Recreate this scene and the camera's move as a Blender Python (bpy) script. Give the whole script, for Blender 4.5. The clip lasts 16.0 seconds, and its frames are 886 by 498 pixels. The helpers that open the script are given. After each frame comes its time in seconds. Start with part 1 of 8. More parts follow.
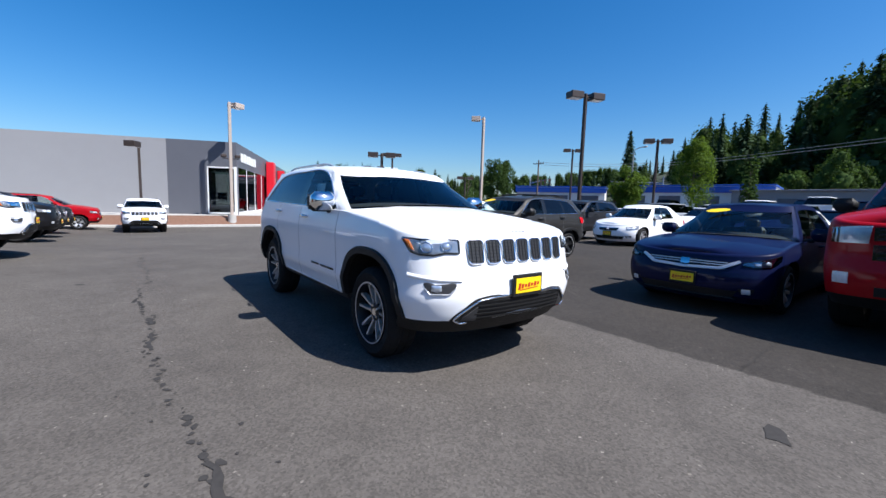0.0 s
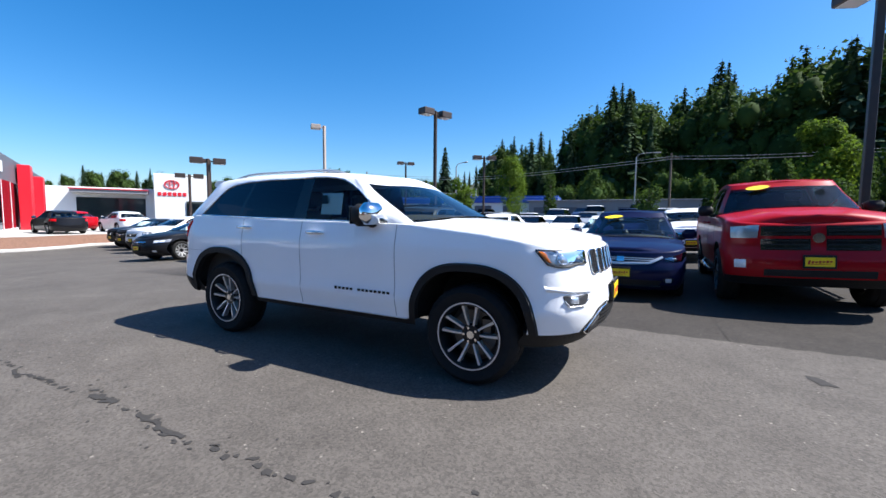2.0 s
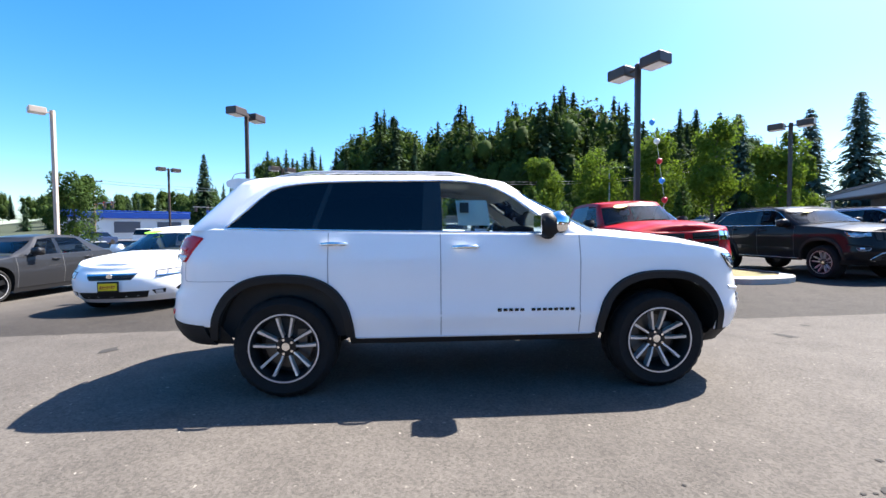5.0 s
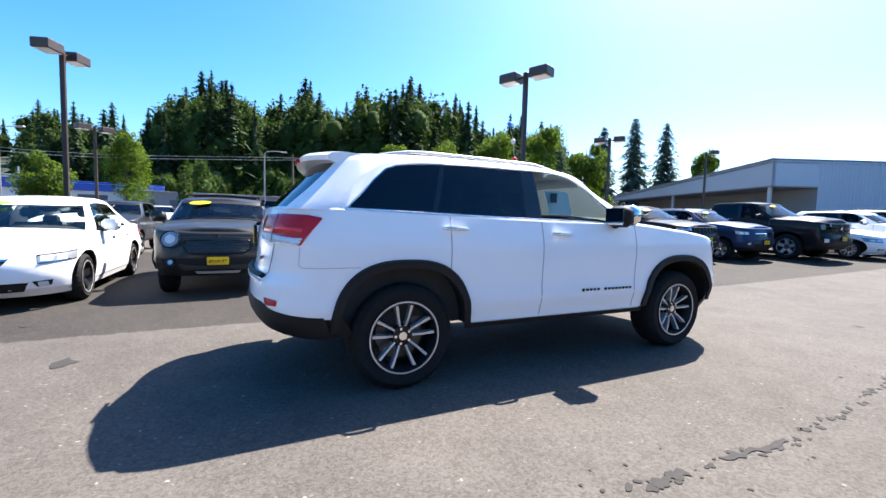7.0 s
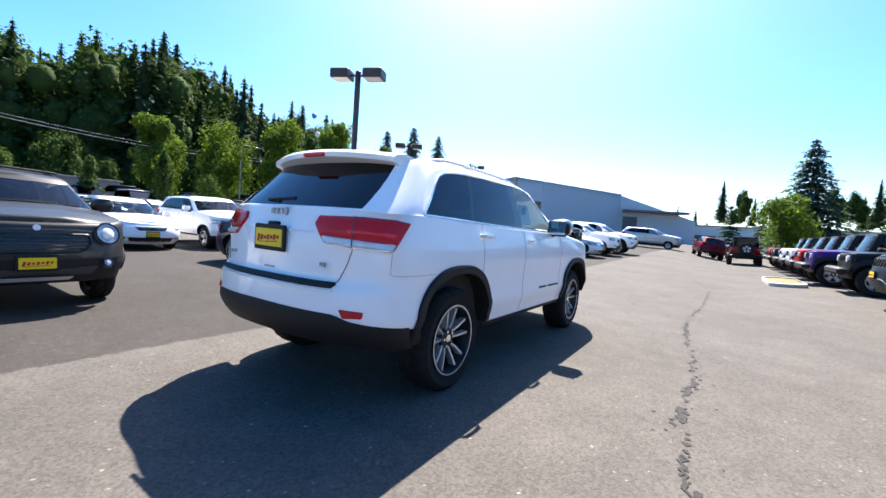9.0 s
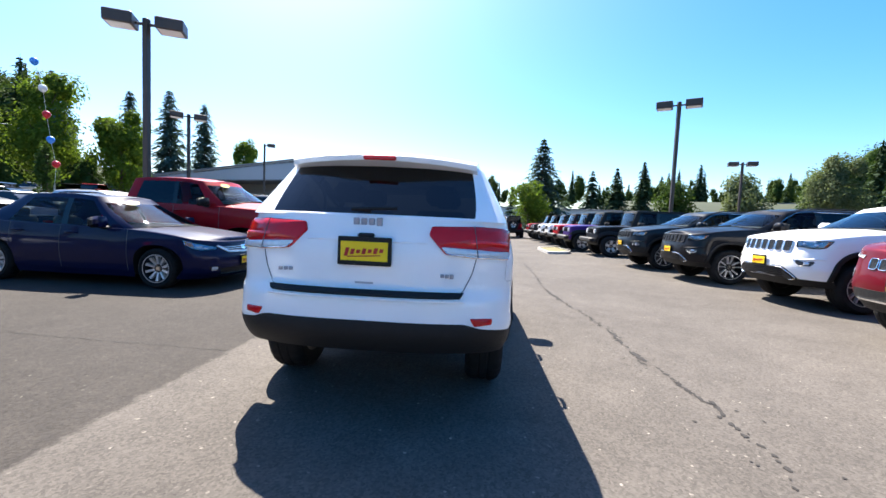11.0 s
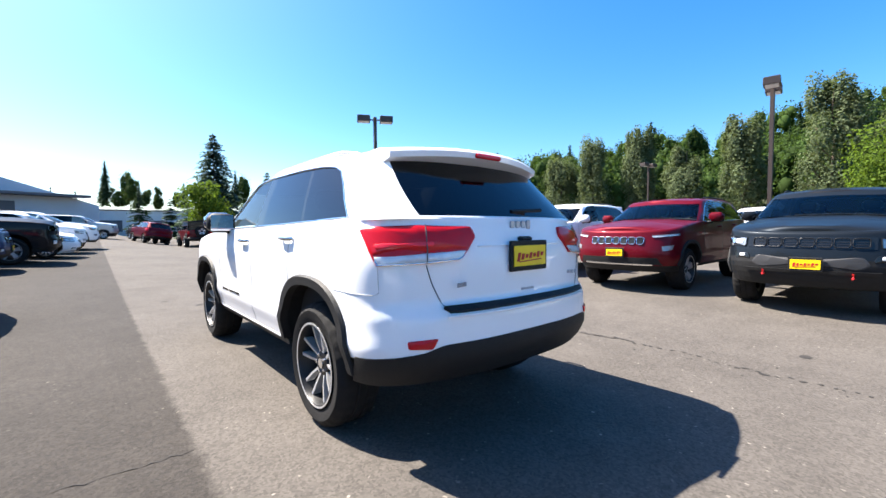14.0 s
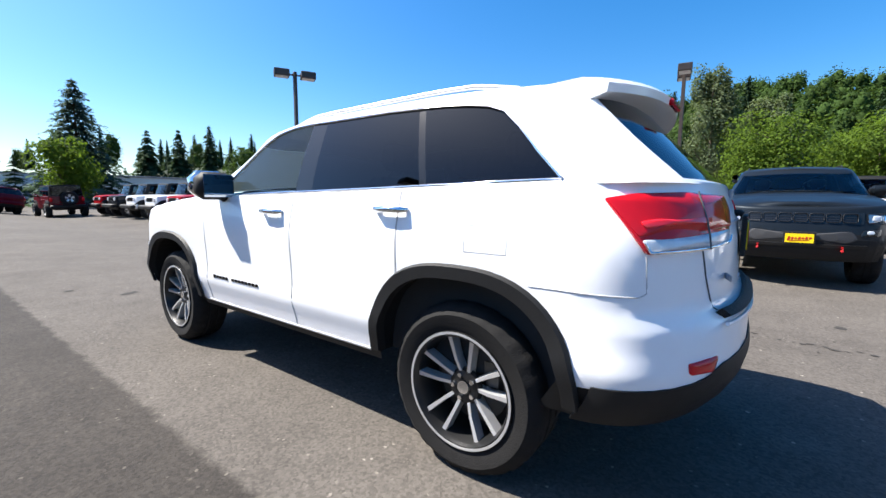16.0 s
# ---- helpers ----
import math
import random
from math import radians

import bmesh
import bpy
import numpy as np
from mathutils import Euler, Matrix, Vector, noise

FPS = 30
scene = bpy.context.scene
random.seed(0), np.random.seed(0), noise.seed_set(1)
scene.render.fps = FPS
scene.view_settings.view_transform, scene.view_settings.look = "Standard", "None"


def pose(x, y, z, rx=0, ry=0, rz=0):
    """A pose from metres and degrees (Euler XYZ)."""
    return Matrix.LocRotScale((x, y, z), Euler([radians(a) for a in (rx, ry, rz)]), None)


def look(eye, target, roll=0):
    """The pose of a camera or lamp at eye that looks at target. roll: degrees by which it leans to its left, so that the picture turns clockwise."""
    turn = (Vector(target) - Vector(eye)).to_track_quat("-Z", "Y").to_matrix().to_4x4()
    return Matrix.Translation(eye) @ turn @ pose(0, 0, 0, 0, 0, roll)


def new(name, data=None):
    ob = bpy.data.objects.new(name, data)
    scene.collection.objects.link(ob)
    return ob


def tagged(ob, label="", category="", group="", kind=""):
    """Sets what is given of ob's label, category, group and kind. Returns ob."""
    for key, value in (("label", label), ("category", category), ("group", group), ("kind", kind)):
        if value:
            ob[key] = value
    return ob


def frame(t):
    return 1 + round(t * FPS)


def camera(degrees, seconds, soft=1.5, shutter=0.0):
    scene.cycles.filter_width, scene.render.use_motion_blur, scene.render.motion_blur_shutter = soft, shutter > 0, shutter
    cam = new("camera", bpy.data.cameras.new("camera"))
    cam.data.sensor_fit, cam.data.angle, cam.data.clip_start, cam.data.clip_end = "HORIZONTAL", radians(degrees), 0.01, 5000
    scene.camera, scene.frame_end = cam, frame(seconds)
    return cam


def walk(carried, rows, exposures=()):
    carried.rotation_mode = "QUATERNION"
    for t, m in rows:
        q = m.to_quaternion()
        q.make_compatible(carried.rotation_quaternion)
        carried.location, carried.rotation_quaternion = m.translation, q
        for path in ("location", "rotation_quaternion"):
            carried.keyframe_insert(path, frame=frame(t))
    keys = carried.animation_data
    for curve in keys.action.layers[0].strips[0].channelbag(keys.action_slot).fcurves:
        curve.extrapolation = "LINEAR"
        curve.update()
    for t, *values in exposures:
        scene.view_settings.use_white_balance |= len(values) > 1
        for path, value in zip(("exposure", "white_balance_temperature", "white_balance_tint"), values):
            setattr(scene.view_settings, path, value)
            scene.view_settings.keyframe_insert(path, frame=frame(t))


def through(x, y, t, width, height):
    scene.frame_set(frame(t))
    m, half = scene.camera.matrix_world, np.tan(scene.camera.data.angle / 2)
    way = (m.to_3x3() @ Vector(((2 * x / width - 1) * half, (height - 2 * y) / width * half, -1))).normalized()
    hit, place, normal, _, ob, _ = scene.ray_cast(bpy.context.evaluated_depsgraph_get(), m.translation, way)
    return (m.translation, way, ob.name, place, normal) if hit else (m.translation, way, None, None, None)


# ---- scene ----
cam = camera(94.3, 16.0)
PATH = [
    (0, (2.46, 4.516, 1.318), (1.258, 2.932, 1.097), 1.7),
    (0.5, (2.827, 4.049, 1.307), (1.494, 2.572, 1.105), 0.6),
    (1, (3.18, 3.65, 1.302), (1.668, 2.353, 1.126), 1.5),
    (1.5, (3.432, 3.187, 1.285), (1.794, 2.055, 1.101), 1.2),
    (2, (3.687, 2.728, 1.279), (1.929, 1.787, 1.128), 0.6),
    (2.5, (3.835, 2.205, 1.267), (1.995, 1.435, 1.112), 1.5),
    (3, (3.997, 1.679, 1.253), (2.082, 1.123, 1.105), 0.5),
    (3.5, (4.043, 1.153, 1.242), (2.088, 0.768, 1.066), 0.1),
    (6, (3.908, -1.493, 1.218), (1.972, -0.998, 1.129), 0.9),
    (6.5, (3.768, -1.982, 1.21), (1.895, -1.3, 1.052), 2.3),
    (7, (3.59, -2.466, 1.214), (1.79, -1.605, 1.08), 1.5),
    (7.5, (3.4, -2.936, 1.203), (1.7, -1.894, 1.046), 2.9),
    (8, (3.134, -3.359, 1.21), (1.614, -2.065, 1.088), 3.4),
    (8.5, (2.852, -3.75, 1.21), (1.507, -2.273, 1.113), 3.8),
    (9, (2.473, -4.029, 1.208), (1.361, -2.369, 1.105), 4.1),
    (11.5, (0.163, -4.87, 1.27), (0.281, -2.878, 1.139), 2.8),
    (12, (-0.308, -4.754, 1.243), (0.079, -2.796, 1.106), 3.6),
    (12.5, (-0.782, -4.62, 1.232), (-0.138, -2.733, 1.067), 3.5),
    (13, (-1.203, -4.411, 1.22), (-0.327, -2.624, 1.026), 0.8),
    (13.5, (-1.613, -4.178, 1.218), (-0.487, -2.529, 1.102), 0.4),
    (14, (-1.916, -3.888, 1.213), (-0.619, -2.369, 1.121), -0.4),
    (14.5, (-2.188, -3.57, 1.212), (-0.733, -2.201, 1.11), -1.4),
    (15, (-2.367, -3.234, 1.207), (-0.876, -1.908, 1.076), -1.0),
    (15.5, (-2.374, -2.842, 1.205), (-0.852, -1.563, 0.988), -0.1),
    (16, (-2.305, -2.42, 1.202), (-0.71, -1.234, 0.972), 0.4),
]
walk(cam, [(t, look(eye, target, roll)) for t, eye, target, roll in PATH],
     [(0.0, 0.75, 6100, 11), (1.5, 1.0, 6150, 10), (3.5, 1.6, 6500, 10), (6.0, 1.95, 6650, 11), (9.0, 1.85, 6700, 11), (12.5, 1.85, 6900, 11), (14.5, 1.85, 6900, 11), (16.0, 1.45, 6600, 9)])

# ---- light ----
SUN_AZ, SUN_EL = 27.0, 52.0   # degrees left of +y, degrees up
world = bpy.data.worlds.new("sky")
scene.world = world
world.use_nodes = True
wn = world.node_tree.nodes
sky = wn.new("ShaderNodeTexSky")
sky.sky_type = "NISHITA"
sky.sun_disc = False
sky.sun_elevation = radians(SUN_EL)
sky.sun_rotation = radians(-SUN_AZ)
sky.air_density, sky.dust_density, sky.ozone_density = 1.0, 1.0, 5.0
wn["Background"].inputs["Strength"].default_value = 0.086
deep = wn.new("ShaderNodeHueSaturation")
deep.inputs["Saturation"].default_value = 1.34
world.node_tree.links.new(sky.outputs[0], deep.inputs["Color"])
world.node_tree.links.new(deep.outputs[0], wn["Background"].inputs["Color"])
sun = new("sun", bpy.data.lights.new("sun", "SUN"))
sun.data.energy, sun.data.angle, sun.data.color = 5.0, radians(0.53), (1.0, 0.96, 0.9)
s_az, s_el = radians(SUN_AZ), radians(SUN_EL)
SUN_DIR = Vector((-math.sin(s_az) * math.cos(s_el), math.cos(s_az) * math.cos(s_el), math.sin(s_el)))
sun.matrix_world = look(tuple(SUN_DIR * 50), (0, 0, 0))


# ---- materials ----
def material(name, color, rough=0.5, metal=0.0, vary=0.0, scale=8.0, bump=0.0, bump_scale=60.0, coat=0.0, spec=0.5, island=0.0):
    m = bpy.data.materials.new(name)
    m.use_nodes = True
    nt = m.node_tree
    b = nt.nodes["Principled BSDF"]
    b.inputs["Base Color"].default_value = (*color, 1)
    b.inputs["Roughness"].default_value = rough
    b.inputs["Metallic"].default_value = metal
    b.inputs["Coat Weight"].default_value = coat
    b.inputs["Coat Roughness"].default_value = 0.03
    b.inputs["Specular IOR Level"].default_value = spec
    co = nt.nodes.new("ShaderNodeTexCoord")
    last = None
    if vary:
        n = nt.nodes.new("ShaderNodeTexNoise")
        n.inputs["Scale"].default_value, n.inputs["Detail"].default_value = scale, 6
        nt.links.new(co.outputs["Object"], n.inputs["Vector"])
        mx = nt.nodes.new("ShaderNodeMix")
        mx.data_type = "RGBA"
        mx.inputs["A"].default_value = (*[c * (1 - vary) for c in color], 1)
        mx.inputs["B"].default_value = (*[min(1, c * (1 + vary)) for c in color], 1)
        nt.links.new(n.outputs["Fac"], mx.inputs["Factor"])
        last = mx.outputs["Result"]
    if island:
        g = nt.nodes.new("ShaderNodeNewGeometry")
        hs = nt.nodes.new("ShaderNodeHueSaturation")
        r = nt.nodes.new("ShaderNodeMapRange")
        r.inputs["To Min"].default_value, r.inputs["To Max"].default_value = 1 - island, 1 + island
        nt.links.new(g.outputs["Random Per Island"], r.inputs["Value"])
        nt.links.new(r.outputs["Result"], hs.inputs["Value"])
        hs.inputs["Color"].default_value = (*color, 1)
        if last:
            nt.links.new(last, hs.inputs["Color"])
        last = hs.outputs["Color"]
    if last:
        nt.links.new(last, b.inputs["Base Color"])
    if bump:
        n2 = nt.nodes.new("ShaderNodeTexNoise")
        n2.inputs["Scale"].default_value, n2.inputs["Detail"].default_value = bump_scale, 5
        nt.links.new(co.outputs["Object"], n2.inputs["Vector"])
        bp = nt.nodes.new("ShaderNodeBump")
        bp.inputs["Strength"].default_value, bp.inputs["Distance"].default_value = bump, 0.02
        nt.links.new(n2.outputs["Fac"], bp.inputs["Height"])
        nt.links.new(bp.outputs["Normal"], b.inputs["Normal"])
    return m


def paint(name, color, metal=0.0, flake=0.03):
    """Car paint under a clear coat, with faint unevenness and dust."""
    return material(name, color, rough=0.42, metal=metal, vary=flake, scale=2.5, coat=0.75 if max(color) > 0.4 else 0.3, spec=0.25 if max(color) > 0.5 else 0.06)


def glass(name, tint, gloss=1.0):
    """Thin tinted car glass: mirrors by its Fresnel, lets the rest through tinted."""
    m = bpy.data.materials.new(name)
    m.use_nodes = True
    nt = m.node_tree
    nt.nodes.remove(nt.nodes["Principled BSDF"])
    out = nt.nodes["Material Output"]
    tr, gl = nt.nodes.new("ShaderNodeBsdfTransparent"), nt.nodes.new("ShaderNodeBsdfGlossy")
    tr.inputs["Color"].default_value = (*tint, 1)
    gl.inputs["Roughness"].default_value = 0.015
    gl.inputs["Color"].default_value = (0.84, 0.92, 1.0, 1)
    fr, mx = nt.nodes.new("ShaderNodeFresnel"), nt.nodes.new("ShaderNodeMixShader")
    fr.inputs["IOR"].default_value = 1.5 * gloss
    nt.links.new(fr.outputs[0], mx.inputs["Fac"])
    nt.links.new(tr.outputs[0], mx.inputs[1])
    nt.links.new(gl.outputs[0], mx.inputs[2])
    nt.links.new(mx.outputs[0], out.inputs["Surface"])
    return m


PAINT = {
    "white": paint("white_paint", (0.89, 0.89, 0.90)),
    "navy": paint("navy_paint", (0.004, 0.007, 0.036)),
    "red": paint("red_paint", (0.31, 0.003, 0.008)),
    "deepred": paint("deep_red_paint", (0.11, 0.003, 0.009), 0.3),
    "black": paint("black_paint", (0.010, 0.010, 0.012)),
    "grey": paint("grey_paint", (0.032, 0.033, 0.037), 0.5),
    "bronze": paint("grey_brown_paint", (0.045, 0.043, 0.041), 0.5),
    "slate": paint("slate_paint", (0.013, 0.017, 0.022), 0.4),
    "silver": paint("silver_paint", (0.45, 0.46, 0.47), 0.6),
    "purple": paint("purple_paint", (0.05, 0.018, 0.15), 0.3),
    "bluegrey": paint("blue_grey_paint", (0.03, 0.05, 0.11), 0.4),
}
M_GLASS = glass("clear_glass", (0.72, 0.80, 0.78), 0.85)
M_DARKGLASS = glass("privacy_glass", (0.022, 0.024, 0.026), 0.96)
M_LAMPGLASS = glass("lamp_cover", (0.88, 0.9, 0.92))
M_BLACK = material("black_plastic", (0.010, 0.010, 0.0105), 0.6, vary=0.25, scale=30, bump=0.15, bump_scale=300, spec=0.3)
M_GLOSSBLACK = material("gloss_black", (0.01, 0.01, 0.01), 0.12)
M_RUBBER = material("tyre_rubber", (0.013, 0.0125, 0.0125), 0.8, vary=0.3, scale=20, bump=0.2, bump_scale=150, spec=0.2)
M_CHROME = material("chrome", (0.85, 0.86, 0.87), 0.07, 1.0)
M_ALLOY = material("machined_alloy", (0.62, 0.62, 0.63), 0.38, 0.65, vary=0.05, scale=40)
M_DARKALLOY = material("dark_alloy", (0.018, 0.018, 0.019), 0.4, 0.5)
M_INTERIOR = material("cabin_trim", (0.022, 0.022, 0.023), 0.8, vary=0.2, scale=12)
M_SEAT = material("seat_leather", (0.028, 0.027, 0.026), 0.55, vary=0.2, scale=14)
M_REDLAMP = material("red_lens", (0.55, 0.006, 0.012), 0.15, coat=0.35, spec=0.25, vary=0.12, scale=18)
M_BRIGHTRED = material("bright_red_lens", (0.85, 0.02, 0.03), 0.12, coat=0.5)
M_AMBER = material("amber_lens", (0.75, 0.18, 0.01), 0.1, coat=1.0)
M_CLEARLENS = material("clear_lens", (0.66, 0.67, 0.69), 0.12, 0.15, vary=0.25, scale=22)
M_YELLOW = material("yellow_card", (0.86, 0.60, 0.005), 0.45, vary=0.04, scale=20)
M_PRINT = material("red_print", (0.42, 0.01, 0.01), 0.5)
M_BLUEFOIL = material("blue_foil", (0.03, 0.25, 0.75), 0.4)
M_GREENFOIL = material("green_foil", (0.25, 0.75, 0.05), 0.4)
M_PAPER = material("paper", (0.80, 0.86, 0.82), 0.7, vary=0.06, scale=30)
M_SEAM = material("panel_gap", (0.09, 0.09, 0.095), 0.9)
M_DOORGAP = material("door_gap", (0.36, 0.36, 0.37), 0.9)
M_EMBLEM = material("brushed_badge", (0.30, 0.32, 0.37), 0.35, 0.6)
M_MIRROR = material("mirror_glass", (0.42, 0.45, 0.48), 0.04, 1.0)
M_FAINT = material("faint_gap", (0.42, 0.42, 0.43), 0.8)
M_REDPAINT = material("red_hook", (0.6, 0.01, 0.01), 0.4)
M_DISC = material("brake_disc", (0.10, 0.10, 0.10), 0.4, 1.0)


# ---- building helpers ----
def soft_step(v, a, b):
    t = min(1.0, max(0.0, (v - a) / (b - a)))
    return t * t * (3 - 2 * t)


def gz(x, y):
    """Height of the lot: level round the parked car, rising gently towards +x and, past the lane, towards +y, up a slope far out towards -x, falling towards -y."""
    up = 0.16 * soft_step(x, 2.6, 6.5)
    up += 0.08 * soft_step(y, 2.4, 5.0) * soft_step(-x, 2.0, 4.2)
    t = max(0.0, y - 3.0)
    rise = 0.024 * t * t / (t + 4.0) if t < 60 else 0.024 * 3600 / 64
    up += 1.5 * soft_step(-x, 18.0, 58.0)
    up += rise * (1 - 0.8 * soft_step(x, -1.5, 3.5))
    return up - 0.64 * soft_step(-y, 2.5, 25.0)


def part(name, verts, faces, mat, parent=None, label="", smooth=0.0):
    """One mesh object; smooth: edges sharper than this many degrees stay hard."""
    me = bpy.data.meshes.new(name)
    me.from_pydata([tuple(v) for v in verts], [], faces)
    me.materials.append(mat)
    if smooth:
        me.polygons.foreach_set("use_smooth", [True] * len(me.polygons))
        me.set_sharp_from_angle(angle=radians(smooth))
    ob = new(name, me)
    ob.parent = parent
    if label:
        ob["label"] = label
    return ob


def again(ob, name, parent, m):
    """Another part on the same mesh."""
    o = new(name, ob.data)
    o.parent = parent
    o.matrix_basis = m
    return o


def grid_faces(r, c, base=0, flip=False, close=False):
    out = []
    for i in range(r - 1):
        for j in range(c if close else c - 1):
            k = (j + 1) % c
            q = (base + i * c + j, base + i * c + k, base + (i + 1) * c + k, base + (i + 1) * c + j)
            out.append(q[::-1] if flip else q)
    return out


def merge(*pieces):
    vs, fs = [], []
    for v, f in pieces:
        b = len(vs)
        vs += [tuple(p) for p in v]
        fs += [tuple(i + b for i in q) for q in f]
    return vs, fs


def weld(v, f):
    """Joins points that lie on one another."""
    at, keep, re = {}, [], []
    for p in v:
        k = (round(p[0], 4) + 0.0, round(p[1], 4) + 0.0, round(p[2], 4) + 0.0)
        if k not in at:
            at[k] = len(keep)
            keep.append(tuple(p))
        re.append(at[k])
    out = []
    for q in f:
        r = []
        for i in q:
            if re[i] not in r:
                r.append(re[i])
        if len(r) > 2:
            out.append(tuple(r))
    return keep, out


def box(cx, cy, cz, sx, sy, sz, bev=0.0, taper=1.0):
    """A bevelled box, sizes full; taper scales its top."""
    hx, hy, hz = sx / 2, sy / 2, sz / 2
    if not bev:
        v = [(cx + a * hx * (taper if c > 0 else 1), cy + b * hy * (taper if c > 0 else 1), cz + c * hz) for c in (-1, 1) for a, b in ((-1, -1), (1, -1), (1, 1), (-1, 1))]
        return v, [(3, 2, 1, 0), (4, 5, 6, 7), (0, 1, 5, 4), (1, 2, 6, 5), (2, 3, 7, 6), (3, 0, 4, 7)]
    bev = min(bev, hx * 0.9, hy * 0.9, hz * 0.9)
    rings = []
    for z, inn in ((-hz, bev), (-hz + bev, 0), (hz - bev, 0), (hz, bev)):
        k = taper if z > 0 else 1
        ax, ay = (hx - inn) * k, (hy - inn) * k
        b2 = bev * 0.8
        ring = [q for a in (1, -1) for b in (1, -1) for q in ((a * ax, b * (ay - b2)), (a * (ax - b2), b * ay))]
        rings.append([(cx + x, cy + y, cz + z) for x, y in _ordered(ring)])
    v = [p for r in rings for p in r]
    f = grid_faces(4, 8, close=True)
    return v, f + [tuple(range(7, -1, -1)), tuple(range(24, 32))]


def _ordered(ring):
    return sorted(ring, key=lambda p: math.atan2(p[1], p[0]))


def cyl(p0, p1, r0, r1=None, n=12, caps=True):
    r1 = r0 if r1 is None else r1
    p0, p1 = Vector(p0), Vector(p1)
    q = (p1 - p0).to_track_quat("Z", "Y")
    v = []
    for p, r in ((p0, r0), (p1, r1)):
        v += [tuple(p + q @ Vector((r * math.cos(a), r * math.sin(a), 0))) for a in (2 * math.pi * k / n for k in range(n))]
    f = grid_faces(2, n, close=True)
    return v, f + ([tuple(range(n - 1, -1, -1)), tuple(range(n, 2 * n))] if caps else [])


def tube(points, r, n=8):
    """A bent bar along points."""
    pts = [Vector(p) for p in points]
    v = []
    for i, p in enumerate(pts):
        d = (pts[min(i + 1, len(pts) - 1)] - pts[max(i - 1, 0)]).normalized()
        q = d.to_track_quat("Z", "Y")
        rr = r[i] if isinstance(r, (list, tuple)) else r
        v += [tuple(p + q @ Vector((rr * math.cos(a), rr * math.sin(a), 0))) for a in (2 * math.pi * k / n for k in range(n))]
    f = grid_faces(len(pts), n, close=True)
    return v, f + [tuple(range(n - 1, -1, -1)), tuple(range((len(pts) - 1) * n, len(pts) * n))]


def lathe(profile, n=32, axis="x"):
    """Turns (radius, along) pairs round the x axis."""
    v = []
    for r, h in profile:
        v += [(h, r * math.cos(a), r * math.sin(a)) for a in (2 * math.pi * k / n for k in range(n))]
    return v, grid_faces(len(profile), n, close=True)


def smooth_table(tab):
    """A smooth curve through (key, value) pairs, flat beyond its ends."""
    tab = sorted(tab)
    xs, ys = [float(p[0]) for p in tab], [float(p[1]) for p in tab]
    n = len(xs)
    d = [(ys[i + 1] - ys[i]) / (xs[i + 1] - xs[i]) for i in range(n - 1)]
    m = [d[0]] + [0.0 if d[i - 1] * d[i] <= 0 else 2 * d[i - 1] * d[i] / (d[i - 1] + d[i]) for i in range(1, n - 1)] + [d[-1]] if n > 1 else [0.0]

    def at(x):
        if x <= xs[0]:
            return ys[0]
        if x >= xs[-1]:
            return ys[-1]
        i = max(k for k in range(n - 1) if xs[k] <= x)
        h = xs[i + 1] - xs[i]
        t = (x - xs[i]) / h
        return (2 * t**3 - 3 * t**2 + 1) * ys[i] + (t**3 - 2 * t**2 + t) * h * m[i] + (3 * t**2 - 2 * t**3) * ys[i + 1] + (t**3 - t**2) * h * m[i + 1]
    return at


def resample(line, n):
    """n points evenly along a polyline of pairs."""
    seg = [0.0]
    for a, b in zip(line, line[1:]):
        seg.append(seg[-1] + math.hypot(b[0] - a[0], b[1] - a[1]))
    out = []
    for k in range(n):
        s = seg[-1] * k / (n - 1)
        i = max(j for j in range(len(seg) - 1) if seg[j] <= s + 1e-9)
        t = (s - seg[i]) / max(1e-9, seg[i + 1] - seg[i])
        out.append((line[i][0] + t * (line[i + 1][0] - line[i][0]), line[i][1] + t * (line[i + 1][1] - line[i][1])))
    return out


